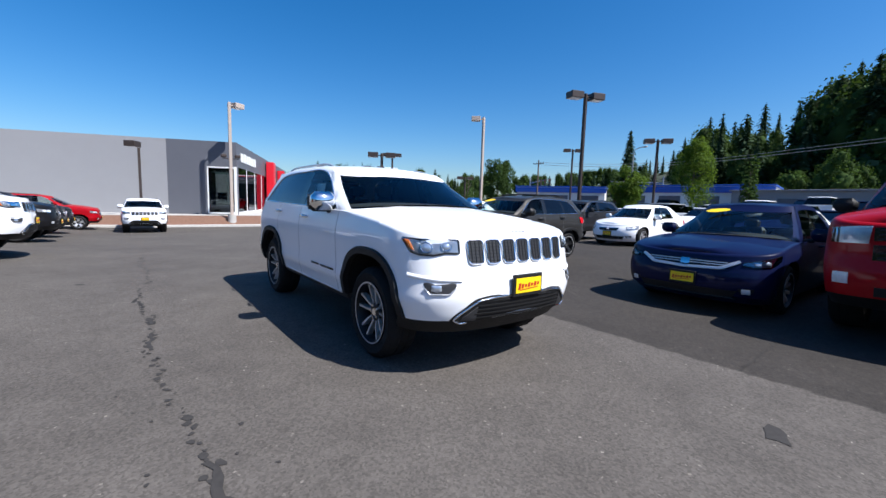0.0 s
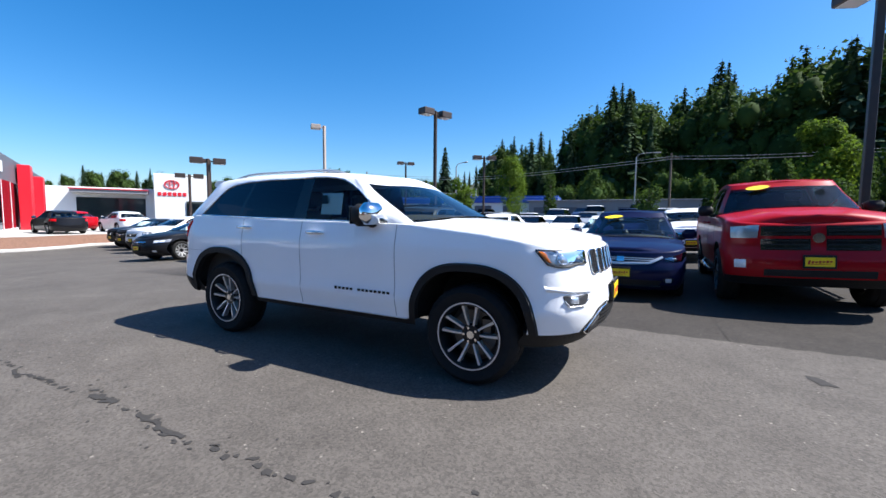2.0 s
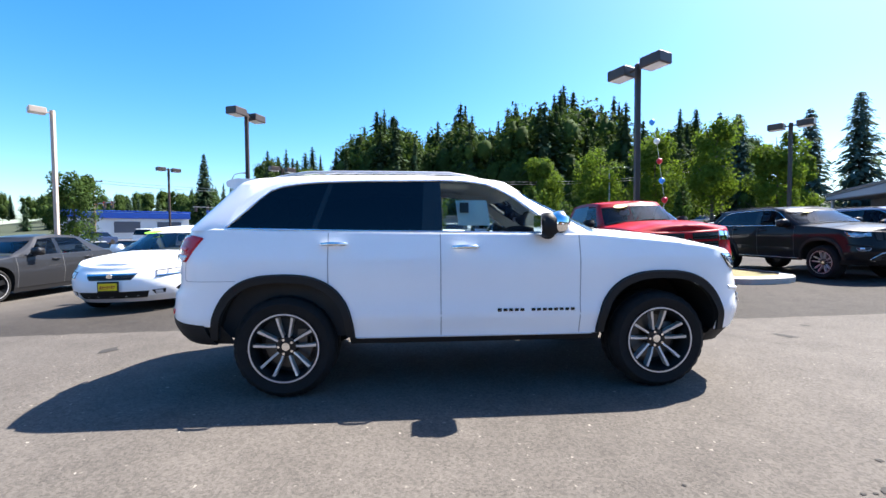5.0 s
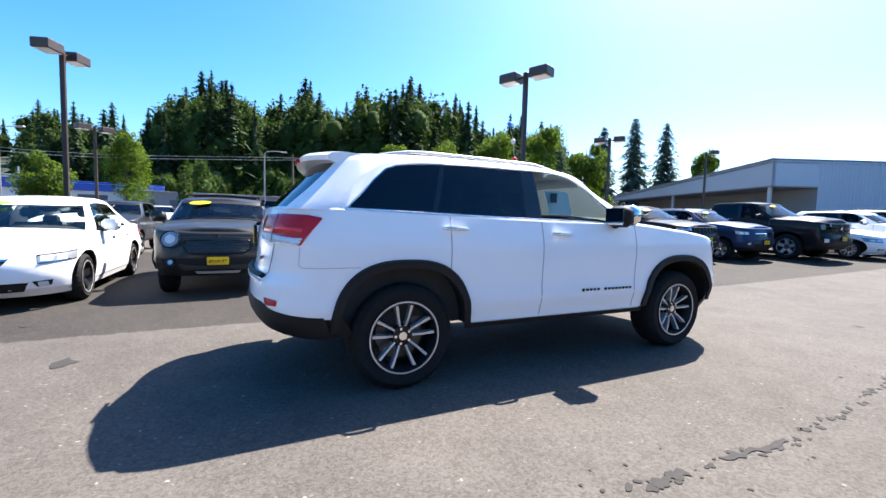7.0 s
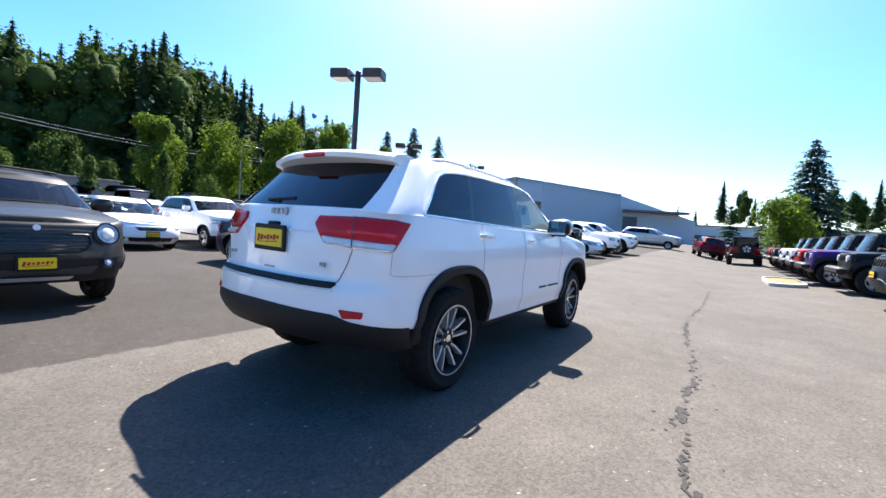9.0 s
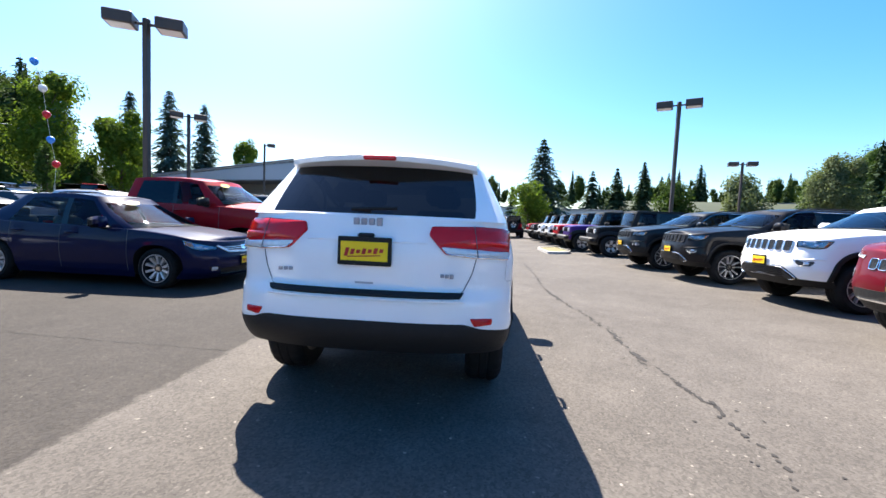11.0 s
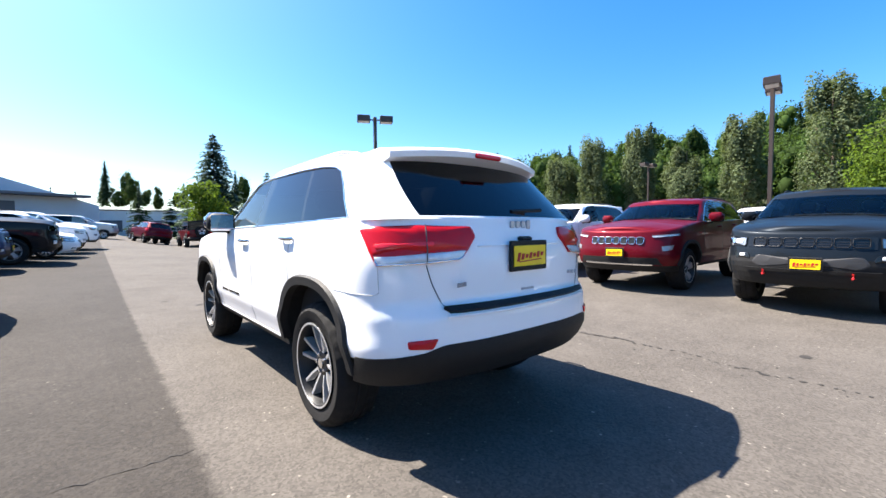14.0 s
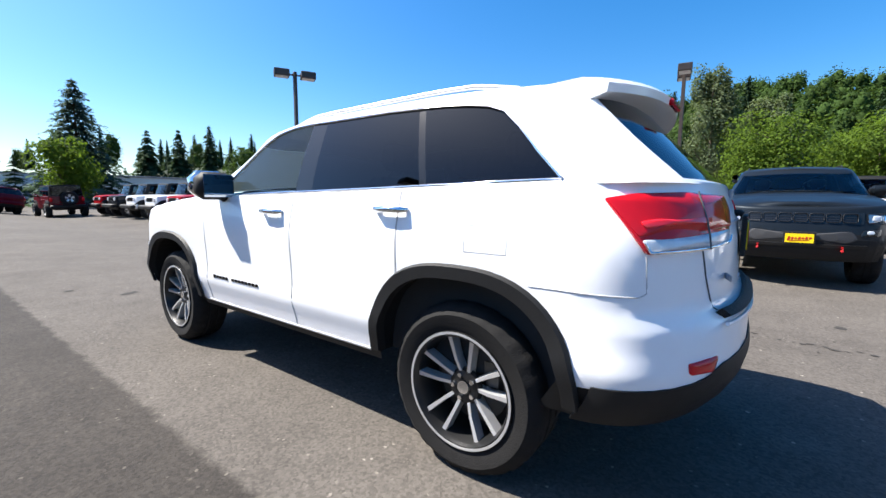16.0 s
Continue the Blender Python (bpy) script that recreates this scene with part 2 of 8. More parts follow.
# ---- cars ----
class Car:
    """Body surfaces of one car model, facing +y, its wheelbase centred on the origin, its tyres on z = 0."""

    def __init__(self, **k):
        self.k = k
        self.W, self.lf, self.lr = k["W"], k["lf"], k["lr"]
        self.cf, self.cr, self.p = k.get("cf", 0.5), k.get("cr", 0.45), k.get("p", 2.6)
        self.section, self.front, self.rear = smooth_table(k["section"]), smooth_table(k["front"]), smooth_table(k["rear"])
        self.belt, self.roof = smooth_table(k["belt"]), smooth_table(k["roof"])

    def width(self, z):
        return self.W * self.section(z)

    def side_x(self, y, z):
        w, yf, yr = self.width(z), self.lf + self.front(z), self.lr + self.rear(z)
        if y > yf - self.cf:
            t = min(1.0, (y - yf + self.cf) / self.cf)
            return w * max(0.0, 1 - t**self.p) ** (1 / self.p)
        if y < yr + self.cr:
            t = min(1.0, (yr + self.cr - y) / self.cr)
            return w * max(0.0, 1 - t**self.p) ** (1 / self.p)
        return w

    def end_y(self, x, z, front=True):
        w = self.width(z)
        t = min(1.0, abs(x) / w)
        c = max(0.0, 1 - t**self.p) ** (1 / self.p)
        return self.lf + self.front(z) - self.cf * (1 - c) if front else self.lr + self.rear(z) + self.cr * (1 - c)

    def on_side(self, s):
        return lambda y, z: Vector((s * self.side_x(y, z), y, z))

    def on_front(self, x, z):
        return Vector((x, self.end_y(x, z), z))

    def on_rear(self, x, z):
        return Vector((x, self.end_y(x, z, False), z))

    def wrap(self, s, front):
        """Round the corner: the first key runs 0 (middle) to 1 (start of the side) and on, 1 a metre, along the side."""
        def at(u, z):
            u = max(0.0, u)
            w = self.width(z)
            ye = self.lf + self.front(z) if front else self.lr + self.rear(z)
            c, q = (self.cf, -1) if front else (self.cr, 1)
            if u >= 1:
                return Vector((s * w, ye + q * (c + u - 1), z))
            a = u * math.pi / 2
            return Vector((s * w * math.sin(a) ** (2 / self.p), ye + q * c * (1 - math.cos(a) ** (2 / self.p)), z))
        return at

    def arch(self, y):
        """Lower edge of the sheet metal."""
        k = self.k
        low = k["bottom"](y) if callable(k["bottom"]) else k["bottom"]
        for yc in (k["axf"], k["axr"]):
            r, h = k["arch_r"], k["arch_h"]
            d = abs(y - yc) / r
            if d < 1:
                low = max(low, k["hub"] + h * (1 - d**2.6) ** (1 / 2.6))
        return low


def ribbon(top, bottom, at, off=0.004, thick=0.02, n=12, m=4, bulge=0.0):
    """A slab between two lines of pairs, laid on a surface and standing off it."""
    t, b = resample(top, n), resample(bottom, n)
    outer, inner = [], []
    for i in range(m):
        f = i / (m - 1)
        for p, q in zip(t, b):
            u, z = p[0] + f * (q[0] - p[0]), p[1] + f * (q[1] - p[1])
            c = at(u, z)
            e = 0.01
            nrm = (at(u + e, z) - at(u - e, z)).cross(at(u, z + e) - at(u, z - e))
            nrm = nrm.normalized() if nrm.length > 1e-9 else Vector((0, 0, 1))
            if nrm.dot(Vector((c.x, c.y, 0.15 * (c.z - 0.8)))) < 0:
                nrm = -nrm
            swell = bulge * 4 * f * (1 - f)
            outer.append(c + nrm * (off + swell))
            inner.append(c - nrm * (thick - off))
    k = m * n
    faces = grid_faces(m, n) + grid_faces(m, n, k, True)
    rim = list(range(n)) + [i * n + n - 1 for i in range(1, m)] + [(m - 1) * n + j for j in range(n - 2, -1, -1)] + [i * n for i in range(m - 2, 0, -1)]
    for i, a in enumerate(rim):
        c = rim[(i + 1) % len(rim)]
        faces.append((a, c, c + k, a + k)[::-1])
    return outer + inner, faces


def rounded(loop, radius):
    """Rounds the corners of a closed outline."""
    out = []
    n = len(loop)
    for i, p in enumerate(loop):
        a, b = Vector(loop[i - 1]) - Vector(p), Vector(loop[(i + 1) % n]) - Vector(p)
        ra, rb = min(radius, a.length * 0.45), min(radius, b.length * 0.45)
        s, e = Vector(p) + a.normalized() * ra, Vector(p) + b.normalized() * rb
        for t in (0.0, 0.33, 0.67, 1.0):
            q = s * (1 - t) ** 2 + Vector(p) * 2 * t * (1 - t) + e * t * t
            out.append((q.x, q.y))
    return out


def surface_out(at, u, z):
    """A point of a body surface and the direction out of it."""
    c, e = at(u, z), 0.01
    n = (at(u + e, z) - at(u - e if u > e else u, z)).cross(at(u, z + e) - at(u, z - e))
    n = n.normalized() if n.length > 1e-9 else Vector((0, 1, 0))
    return c, (-n if n.dot(Vector((c.x, c.y, 0.15 * (c.z - 0.8)))) < 0 else n)


def patch(loop, at, off=0.004, thick=0.02, bulge=0.0, radius=0.012):
    """A slab with any rounded outline, laid on a body surface."""
    loop = rounded(list(loop), radius)
    n = len(loop)
    cu, cz = sum(p[0] for p in loop) / n, sum(p[1] for p in loop) / n
    v = []
    for k, o in ((1.0, off - thick), (1.0, off - 0.002), (0.95, off), (0.68, off + bulge * 0.6), (0.36, off + bulge * 0.95), (0.06, off + bulge)):
        for u, z in loop:
            c, nr = surface_out(at, cu + (u - cu) * k, cz + (z - cz) * k)
            v.append(c + nr * o)
    f = grid_faces(6, n, close=True)
    return v, f + [tuple(range(5 * n, 6 * n))]


def edging(loop, at, r, off=0.004, radius=0.012, closed=True):
    """A bead along an outline on a body surface."""
    loop = rounded(list(loop), radius) if closed else resample(loop, 28)
    pts = []
    for u, z in loop:
        c, nr = surface_out(at, u, z)
        pts.append(c + nr * off)
    return tube(pts + (pts[:1] if closed else []), r, 6)


def quad(x0, z0, x1, z1, lean=0.0):
    """Top and bottom lines of an upright rectangle for ribbon()."""
    return [(x0 + lean, z1), (x1 + lean, z1)], [(x0, z0), (x1, z0)]


WHEELS = {}


def wheel(r, w, rim, style, dark):
    """Meshes of one wheel, its outer face towards +x: tyre, rim barrel, spokes, disc, hub cap."""
    key = (r, w, rim, style, dark)
    if key in WHEELS:
        return WHEELS[key]
    h = w / 2
    tyre = lathe([(rim, -h + 0.01), (rim + 0.02, -h), (r - 0.05, -h - 0.012), (r - 0.012, -h + 0.02), (r, -h + 0.045), (r, h - 0.045), (r - 0.012, h - 0.02),
                  (r - 0.05, h + 0.012), (rim + 0.02, h), (rim, h - 0.01)], 48)
    # Tread: the shoulder and crown rings step in at every other stretch.
    tv, tf = tyre
    n = 112
    prof = [(rim, -h + 0.01), (rim + 0.02, -h), (r - 0.05, -h - 0.012), (r - 0.014, -h + 0.012), (r, -h + 0.04), (r, -h + 0.085), (r - 0.007, -h + 0.09), (r - 0.007, -h + 0.10), (r, -h + 0.105),
            (r, h - 0.105), (r - 0.007, h - 0.10), (r - 0.007, h - 0.09), (r, h - 0.085), (r, h - 0.04), (r - 0.014, h - 0.012), (r - 0.05, h + 0.012), (rim + 0.02, h), (rim, h - 0.01)]
    tv = []
    for i, (q, x) in enumerate(prof):
        for k in range(n):
            a = 2 * math.pi * k / n
            step = 0.007 if (3 <= i <= 5 or 12 <= i <= 14) and k % 4 in (0, 1) and k % 2 == 0 else 0.0
            tv.append((x, (q - step) * math.cos(a), (q - step) * math.sin(a)))
    tyre = (tv, grid_faces(len(prof), n, close=True))
    barrel = lathe([(rim + 0.012, h - 0.004), (rim + 0.012, h + 0.008), (rim - 0.008, h + 0.008), (rim - 0.02, h - 0.02), (rim - 0.035, -h + 0.03), (rim, -h + 0.01)], 48)
    disc = merge(cyl((-0.02, 0, 0), (0.0, 0, 0), rim * 0.72, n=32), box(0.0, rim * 0.45, rim * 0.25, 0.07, 0.10, 0.16, 0.02))
    pieces, cap = [], cyl((h - 0.08, 0, 0), (h - 0.038, 0, 0), 0.034, 0.03, 16)
    count = {"twin": 5, "five": 5, "ten": 10, "six": 6, "multi": 9}[style]
    for k in range(count):
        a = 2 * math.pi * k / count + math.pi / 2
        wd = {"twin": 0.0078, "five": 0.040, "ten": 0.016, "six": 0.032, "multi": 0.018}[style]
        for side in ((-1, 1) if style == "twin" else (0,)):
            ax, tn = Vector((0, math.cos(a), math.sin(a))), Vector((0, -math.sin(a), math.cos(a)))
            v = []
            for rr, sh, half, x in ((0.04, 0.013, wd * 1.1, h - 0.058), (rim * 0.5, 0.036, wd, h - 0.034), (rim - 0.002, 0.062, wd * 1.45, h - 0.014)):
                c, t = ax * rr + tn * (sh * side), tn * half
                v += [(x, *(c + t)[1:]), (x, *(c - t)[1:]), (x - 0.05, *(c - t * 1.15)[1:]), (x - 0.05, *(c + t * 1.15)[1:])]
            pieces.append((v, grid_faces(3, 4, close=True) + [(0, 1, 2, 3), (11, 10, 9, 8)]))
    hubring = lathe([(0.034, h - 0.045), (0.075, h - 0.05), (0.085, h - 0.07)], 24)
    nuts = [cyl((h - 0.06, 0.055 * math.cos(a), 0.055 * math.sin(a)), (h - 0.036, 0.055 * math.cos(a), 0.055 * math.sin(a)), 0.011, n=6) for a in (2 * math.pi * (k + 0.5) / 5 for k in range(5))]
    spoke = merge(*pieces)
    WHEELS[key] = [("tyre", tyre, M_RUBBER, 35), ("rim", merge(barrel, lathe([(rim - 0.03, -0.03), (0.02, -0.03)], 32), hubring), M_DARKALLOY, 35), ("rim_lip", lathe([(rim + 0.010, h - 0.002), (rim + 0.009, h + 0.009), (rim - 0.002, h + 0.009), (rim - 0.008, h - 0.008)], 48), M_ALLOY, 40), ("spokes", spoke, M_DARKALLOY if style == "five" and dark else M_ALLOY, 30),
                   ("brake_disc", disc, M_DISC, 30), ("hub_cap", merge(cap, *nuts), M_CHROME, 30)]
    return WHEELS[key]


WHEEL_MESH = {}


def add_wheel(car, x, y, r, w, rim, style, dark, turn=0.0):
    e = new("wheel")
    e.parent = car
    e.matrix_basis = pose(x, y, r, 0, 0, turn + (180 if x < 0 else 0))
    for name, (v, f), mat, ang in wheel(r, w, rim, style, dark):
        key = (r, w, rim, style, dark, name)
        if key not in WHEEL_MESH:
            WHEEL_MESH[key] = part(name, v, f, mat, e, smooth=ang)
        else:
            again(WHEEL_MESH[key], name, e, Matrix())


def interior(car, C, k):
    """Dashboard, floor tub, seats, wheel."""
    zb = C.belt(0) - 0.02
    w = C.W * 0.86
    y0, y1 = k["cab_rear"] + 0.15, k["cowl"] - 0.35
    zf = 0.45
    v = [(-w, y0, zf), (w, y0, zf), (w, y1, zf), (-w, y1, zf), (-w, y0, zb - 0.03), (w, y0, zb - 0.03), (w, y1, zb - 0.05), (-w, y1, zb - 0.05)]
    part("cabin_tub", v, [(0, 1, 2, 3), (0, 4, 5, 1), (1, 5, 6, 2), (2, 6, 7, 3), (3, 7, 4, 0)], M_INTERIOR, car)
    part("dashboard", *box(0, k["cowl"] - 0.52, zb - 0.14, 2 * w, 0.5, 0.26, 0.08), M_INTERIOR, car, smooth=40)
    top, wn = [], k["wb"] - 0.03
    for i in range(15):
        t = -1 + 2 * i / 14
        front = k["cowl_mid"] - k["wsc"] * (1 - (1 - min(1.0, abs(t)) ** 2.4) ** (1 / 2.4)) - 0.04
        for j in range(5):
            y = (k["cowl"] - 0.42) + (front - k["cowl"] + 0.42) * j / 4
            top.append((t * wn, y, C.belt(y) + k["crown"] * (1 - abs(t) ** 2.2) + k.get("ridge", 0.0) + 0.012))
    part("dash_top", top, grid_faces(15, 5), M_INTERIOR, car, smooth=60)
    part("steering_wheel", *_torus((-0.38, k["cowl"] - 0.86, zb - 0.1), 0.18, 0.016, 65), M_GLOSSBLACK, car, smooth=60)
    rows = [k["cowl"] - 1.45] + ([k["cowl"] - 2.3] if k["cab_rear"] < k["cowl"] - 2.2 else [])
    for n, y in enumerate(rows):
        for x in (-0.38, 0.38):
            head = C.roof(y) - 0.22
            part("seat", *merge(box(x, y + 0.2, zf + 0.2, 0.48, 0.5, 0.2, 0.06), box(x, y - 0.1, (zf + zb) / 2 + 0.1, 0.46, 0.14, zb - zf + 0.05, 0.06), box(x, y - 0.12, head - 0.02, 0.25, 0.1, 0.16, 0.04)), M_SEAT, car, smooth=40)


def _torus(c, R, r, tilt, n=20, m=6):
    v = []
    t = radians(tilt)
    for i in range(n):
        a = 2 * math.pi * i / n
        for j in range(m):
            b = 2 * math.pi * j / m
            x, y, z = (R + r * math.cos(b)) * math.cos(a), (R + r * math.cos(b)) * math.sin(a), r * math.sin(b)
            v.append((c[0] + x, c[1] + y * math.cos(t) - z * math.sin(t), c[2] + y * math.sin(t) + z * math.cos(t)))
    f = [(i * m + j, ((i + 1) % n) * m + j, ((i + 1) % n) * m + (j + 1) % m, i * m + (j + 1) % m) for i in range(n) for j in range(m)]
    return v, f


def mirrored(v, f):
    return [(-p[0], p[1], p[2]) for p in v], [q[::-1] for q in f]


def build_car(name, label, k, color, group=""):
    """A whole car from the numbers in k; returns its base at the origin."""
    C = Car(**k)
    mat = PAINT[color]
    car = tagged(new(name), label, k.get("category", "car"), group)
    # lower body: columns from the nose round the side to the tail
    zref = 0.7
    fcols = [("F", u) for u in (0, 0.12, 0.24, 0.36, 0.47, 0.57, 0.66, 0.74, 0.81, 0.87, 0.93)]
    yf = C.lf + min(q for _, q in k["front"]) - C.cf - 0.02
    yr = C.lr + max(q for _, q in k["rear"]) + C.cr + 0.02
    ys = set()
    for yc in (k["axf"], k["axr"]):
        for d in (-1.0, -0.995, -0.97, -0.92, -0.83, -0.7, -0.55, -0.35, -0.12, 0.12, 0.35, 0.55, 0.7, 0.83, 0.92, 0.97, 0.995, 1.0):
            ys.add(round(yc + d * k["arch_r"], 4))
        ys.add(round(yc + 1.001 * k["arch_r"], 4))
        ys.add(round(yc - 1.001 * k["arch_r"], 4))
    doors = k["doors"]
    for y in doors:
        ys.add(round(y, 4))
    lo, hi = k["axr"] + k["arch_r"], k["axf"] - k["arch_r"]
    for j in range(1, 9):
        ys.add(round(lo + (hi - lo) * j / 9, 4))
    ys |= {round(k["cowl"], 4)}

    def to_u(y, front):
        c, e = (C.cf, C.lf + C.front(zref)) if front else (C.cr, C.lr + C.rear(zref))
        t = max(0.0, (e - y) / c if front else (y - e) / c)
        if t > 1:
            return 1 + (t - 1) * c
        return math.acos(max(0.0, min(1.0, (1 - t))) ** (C.p / 2)) / (math.pi / 2)
    cols = []
    side = sorted(ys, reverse=True)
    front_u = sorted({u for _, u in fcols if all(abs(u - to_u(y, True)) > 0.03 for y in side if y > yf)} | {to_u(y, True) for y in side if y > yf} | {1.0})
    rear_u = sorted({u for _, u in fcols if all(abs(u - to_u(y, False)) > 0.03 for y in side if y < yr)} | {to_u(y, False) for y in side if y < yr} | {1.0}, reverse=True)
    cols = [("F", u) for u in front_u] + [("S", y) for y in side if yr < y < yf] + [("R", u) for u in rear_u]
    wf, wr = C.wrap(1, True), C.wrap(1, False)

    def at(col, z):
        return wf(col[1], z) if col[0] == "F" else wr(col[1], z) if col[0] == "R" else Vector((C.width(z), col[1], z))
    NL = k.get("rows", 10)
    NV = NL + 5
    rows = [[None] * len(cols) for _ in range(NV)]
    ynom = []
    for j, c in enumerate(cols):
        y = at(c, zref).y
        ynom.append(y)
        zb, zt = C.arch(y), C.belt(at(c, 1.0).y)
        # the top edge rolls over into the bonnet
        R = 0.010 + k.get("roll", 0.05) * max(soft_step(y, k["cowl"] - 0.1, k["cowl"] + 0.25), soft_step(-y, -k["deck"] - 0.2, -k["deck"] + 0.2))
        for i in range(NV):
            if i < NL:
                rows[i][j] = at(c, zb + (zt - R - zb) * i / (NL - 1))
            else:
                a = math.pi / 2 * (i - NL + 1) / 5
                p, q = at(c, zt - R), at(c, zt - R - 0.01)
                e = 0.02
                tang = (at((c[0], c[1] + e), zt - R) - at((c[0], max(0.0, c[1] - e)) if c[0] != "S" else (c[0], c[1] - e), zt - R))
                inw = Vector((tang.y, -tang.x, 0)).normalized()
                if inw.dot(Vector((p.x, p.y - (k["cowl"] if p.y > 0 else k["cab_rear"]) * 0.6, 0))) > 0:
                    inw = -inw
                rows[i][j] = p + inw * (R * (1 - math.cos(a))) + Vector((0, 0, R * math.sin(a)))
                if rows[i][j].x < 0:
                    rows[i][j].x = 0.0
    v = [p for r in rows for p in r]
    nc = len(cols)
    # sheet metal split at the door gaps
    tags = []
    for j in range(nc - 1):
        ym = (ynom[j] + ynom[j + 1]) / 2
        t = "front_body" if ym > doors[0] else "rear_body"
        for n, (a, b) in enumerate(zip(doors, doors[1:])):
            if b < ym < a:
                t = ("front_door", "rear_door")[min(n, 1)]
        tags.append(t)
    for t in ("front_body", "rear_body", "front_door", "rear_door"):
        f = [(i * nc + j, i * nc + j + 1, (i + 1) * nc + j + 1, (i + 1) * nc + j) for i in range(NV - 1) for j in range(nc - 1) if tags[j] == t]
        if not f:
            continue
        used = sorted({i for q in f for i in q})
        re = {a: b for b, a in enumerate(used)}
        vv, ff = [tuple(v[i]) for i in used], [tuple(re[i] for i in q)[::-1] for q in f]
        if t.endswith("body"):
            # bonnet, cowl and tail deck close the top
            pieces = [(vv, ff), mirrored(vv, ff)]
            for sel, crown in (([j for j in range(nc) if ynom[j] >= k["cowl"] - 0.01], k["crown"]),) if t == "front_body" else (([j for j in range(nc) if ynom[j] <= k["deck"]], k.get("deck_crown", 0.03)),):
                if len(sel) < 2:
                    continue
                strips = []
                for j in sel:
                    e = rows[NV - 1][j]
                    run = soft_step(abs(e.x), 0.0, 0.5)
                    for i in range(13):
                        t2 = -1 + 2 * i / 12
                        prof = (1 - abs(t2) ** 2.2) * crown + k.get("ridge", 0.0) * (soft_step(abs(t2), 0.72, 0.55) - soft_step(abs(t2), 0.5, 0.3) * 0.5)
                        strips.append((e.x * t2, e.y + 0.02 * (1 - t2 * t2) * run, e.z + prof * run))
                ff2 = grid_faces(len(sel), 13)
                pieces.append((strips, ff2))
            part(t, *weld(*merge(*pieces)), mat, car, smooth=60)
        else:
            part(t, vv, ff, mat, car, smooth=50)
            part(t, *mirrored(vv, ff), mat, car, smooth=50)
    # dark lower trim and underbody
    low_z = k["low"] if callable(k["low"]) else (lambda y: k["low"])
    low0 = low_z(0)
    low = []
    for zi in (0, 1):
        for j, c in enumerate(cols):
            zt = C.arch(ynom[j])
            zl = low_z(ynom[j])
            p = at(c, zl if zi == 0 else min(zt, k["hub"] + 0.02) + 0.0)
            if zi == 0 and C.arch(ynom[j]) > k["hub"] + 0.03:
                p.z = k["hub"] + 0.0
            low.append((p.x * 0.985, p.y * 0.993, p.z))
    tv, tf = low, [q[::-1] for j, q in enumerate(grid_faces(2, nc)) if C.arch((ynom[j] + ynom[j + 1]) / 2) <= k["hub"] + 0.12]
    if k.get("cladding", True):
        tv2 = []
        for zi in (0, 1):
            for j, c in enumerate(cols):
                zt = C.arch(ynom[j])
                p = at(c, low_z(ynom[j]) if zi == 0 else zt)
                q = 0.975 if zi == 0 else 0.992
                tv2.append((p.x * q, p.y * (0.985 if zi == 0 else 0.996), p.z))
        tv = tv2
        tf = [q[::-1] for j, q in enumerate(grid_faces(2, nc)) if C.arch((ynom[j] + ynom[j + 1]) / 2) <= max(k["hub"] + 0.02, (k["bottom"](ynom[j]) if callable(k["bottom"]) else k["bottom"]) + 0.005)]
    part("lower_trim", *merge((tv, tf), mirrored(tv, tf)), M_BLACK if k.get("black_low", True) else mat, car, smooth=40)
    part("underbody", *box(0, (C.lf + C.lr) / 2, low0 + 0.08, C.W * 1.2, (C.lf - C.lr) * 0.70, 0.18, 0.03), M_RUBBER, car)
    # wheel houses and arch lips
    for s in (1, -1):
        for yc in (k["axf"], k["axr"]):
            well, lip = [], []
            n = 25
            for i in range(n):
                d = -1 + 2 * i / (n - 1)
                d = math.sin(d * math.pi / 2)
                y = yc + d * k["arch_r"]
                z = max(C.arch(y), k["hub"])if abs(d) < 1 else k["hub"]
                if abs(d) >= 0.999:
                    z = low0 + 0.05
                x = C.side_x(y, z)
                for xx in (x - 0.003, 0.45):
                    well.append((s * xx, y, z))
            vw = well
            fw = [(2 * i, 2 * i + 1, 2 * i + 3, 2 * i + 2) for i in range(n - 1)]
            inner = len(vw)
            vw = vw + [(s * 0.45, yc, k["hub"])]
            fw += [(2 * i + 1, inner, 2 * i + 3) for i in range(n - 1)]
            part("wheel_house", vw, fw, M_RUBBER, car)
            if k.get("flare"):
                wd = k["flare"]
                vl = []
                lr_, lh = k["arch_r"], k["arch_h"]
                m = 29
                for i in range(m):
                    a = math.pi * i / (m - 1)
                    ca, sa = math.cos(a), math.sin(a)
                    ca, sa = math.copysign(abs(ca) ** (2 / 2.6), ca), sa ** (2 / 2.6)
                    zb = k.get("flare_low", k["hub"] - 0.02)
                    for extra, out in ((-0.012, -0.03), (-0.012, 0.022), (wd * 0.8, 0.024), (wd, 0.004)):
                        y = yc + (lr_ + extra) * ca
                        z = k["hub"] + (lh + extra) * sa
                        if i in (0, m - 1):
                            z = zb
                        vl.append((s * (C.side_x(y, max(z, 0.3)) + out), y, z))
                part("arch_flare", vl, grid_faces(m, 4), M_BLACK if k.get("flare_black", True) else mat, car, smooth=50)
    # greenhouse
    G = k["glass"]
    wb = k["wb"]

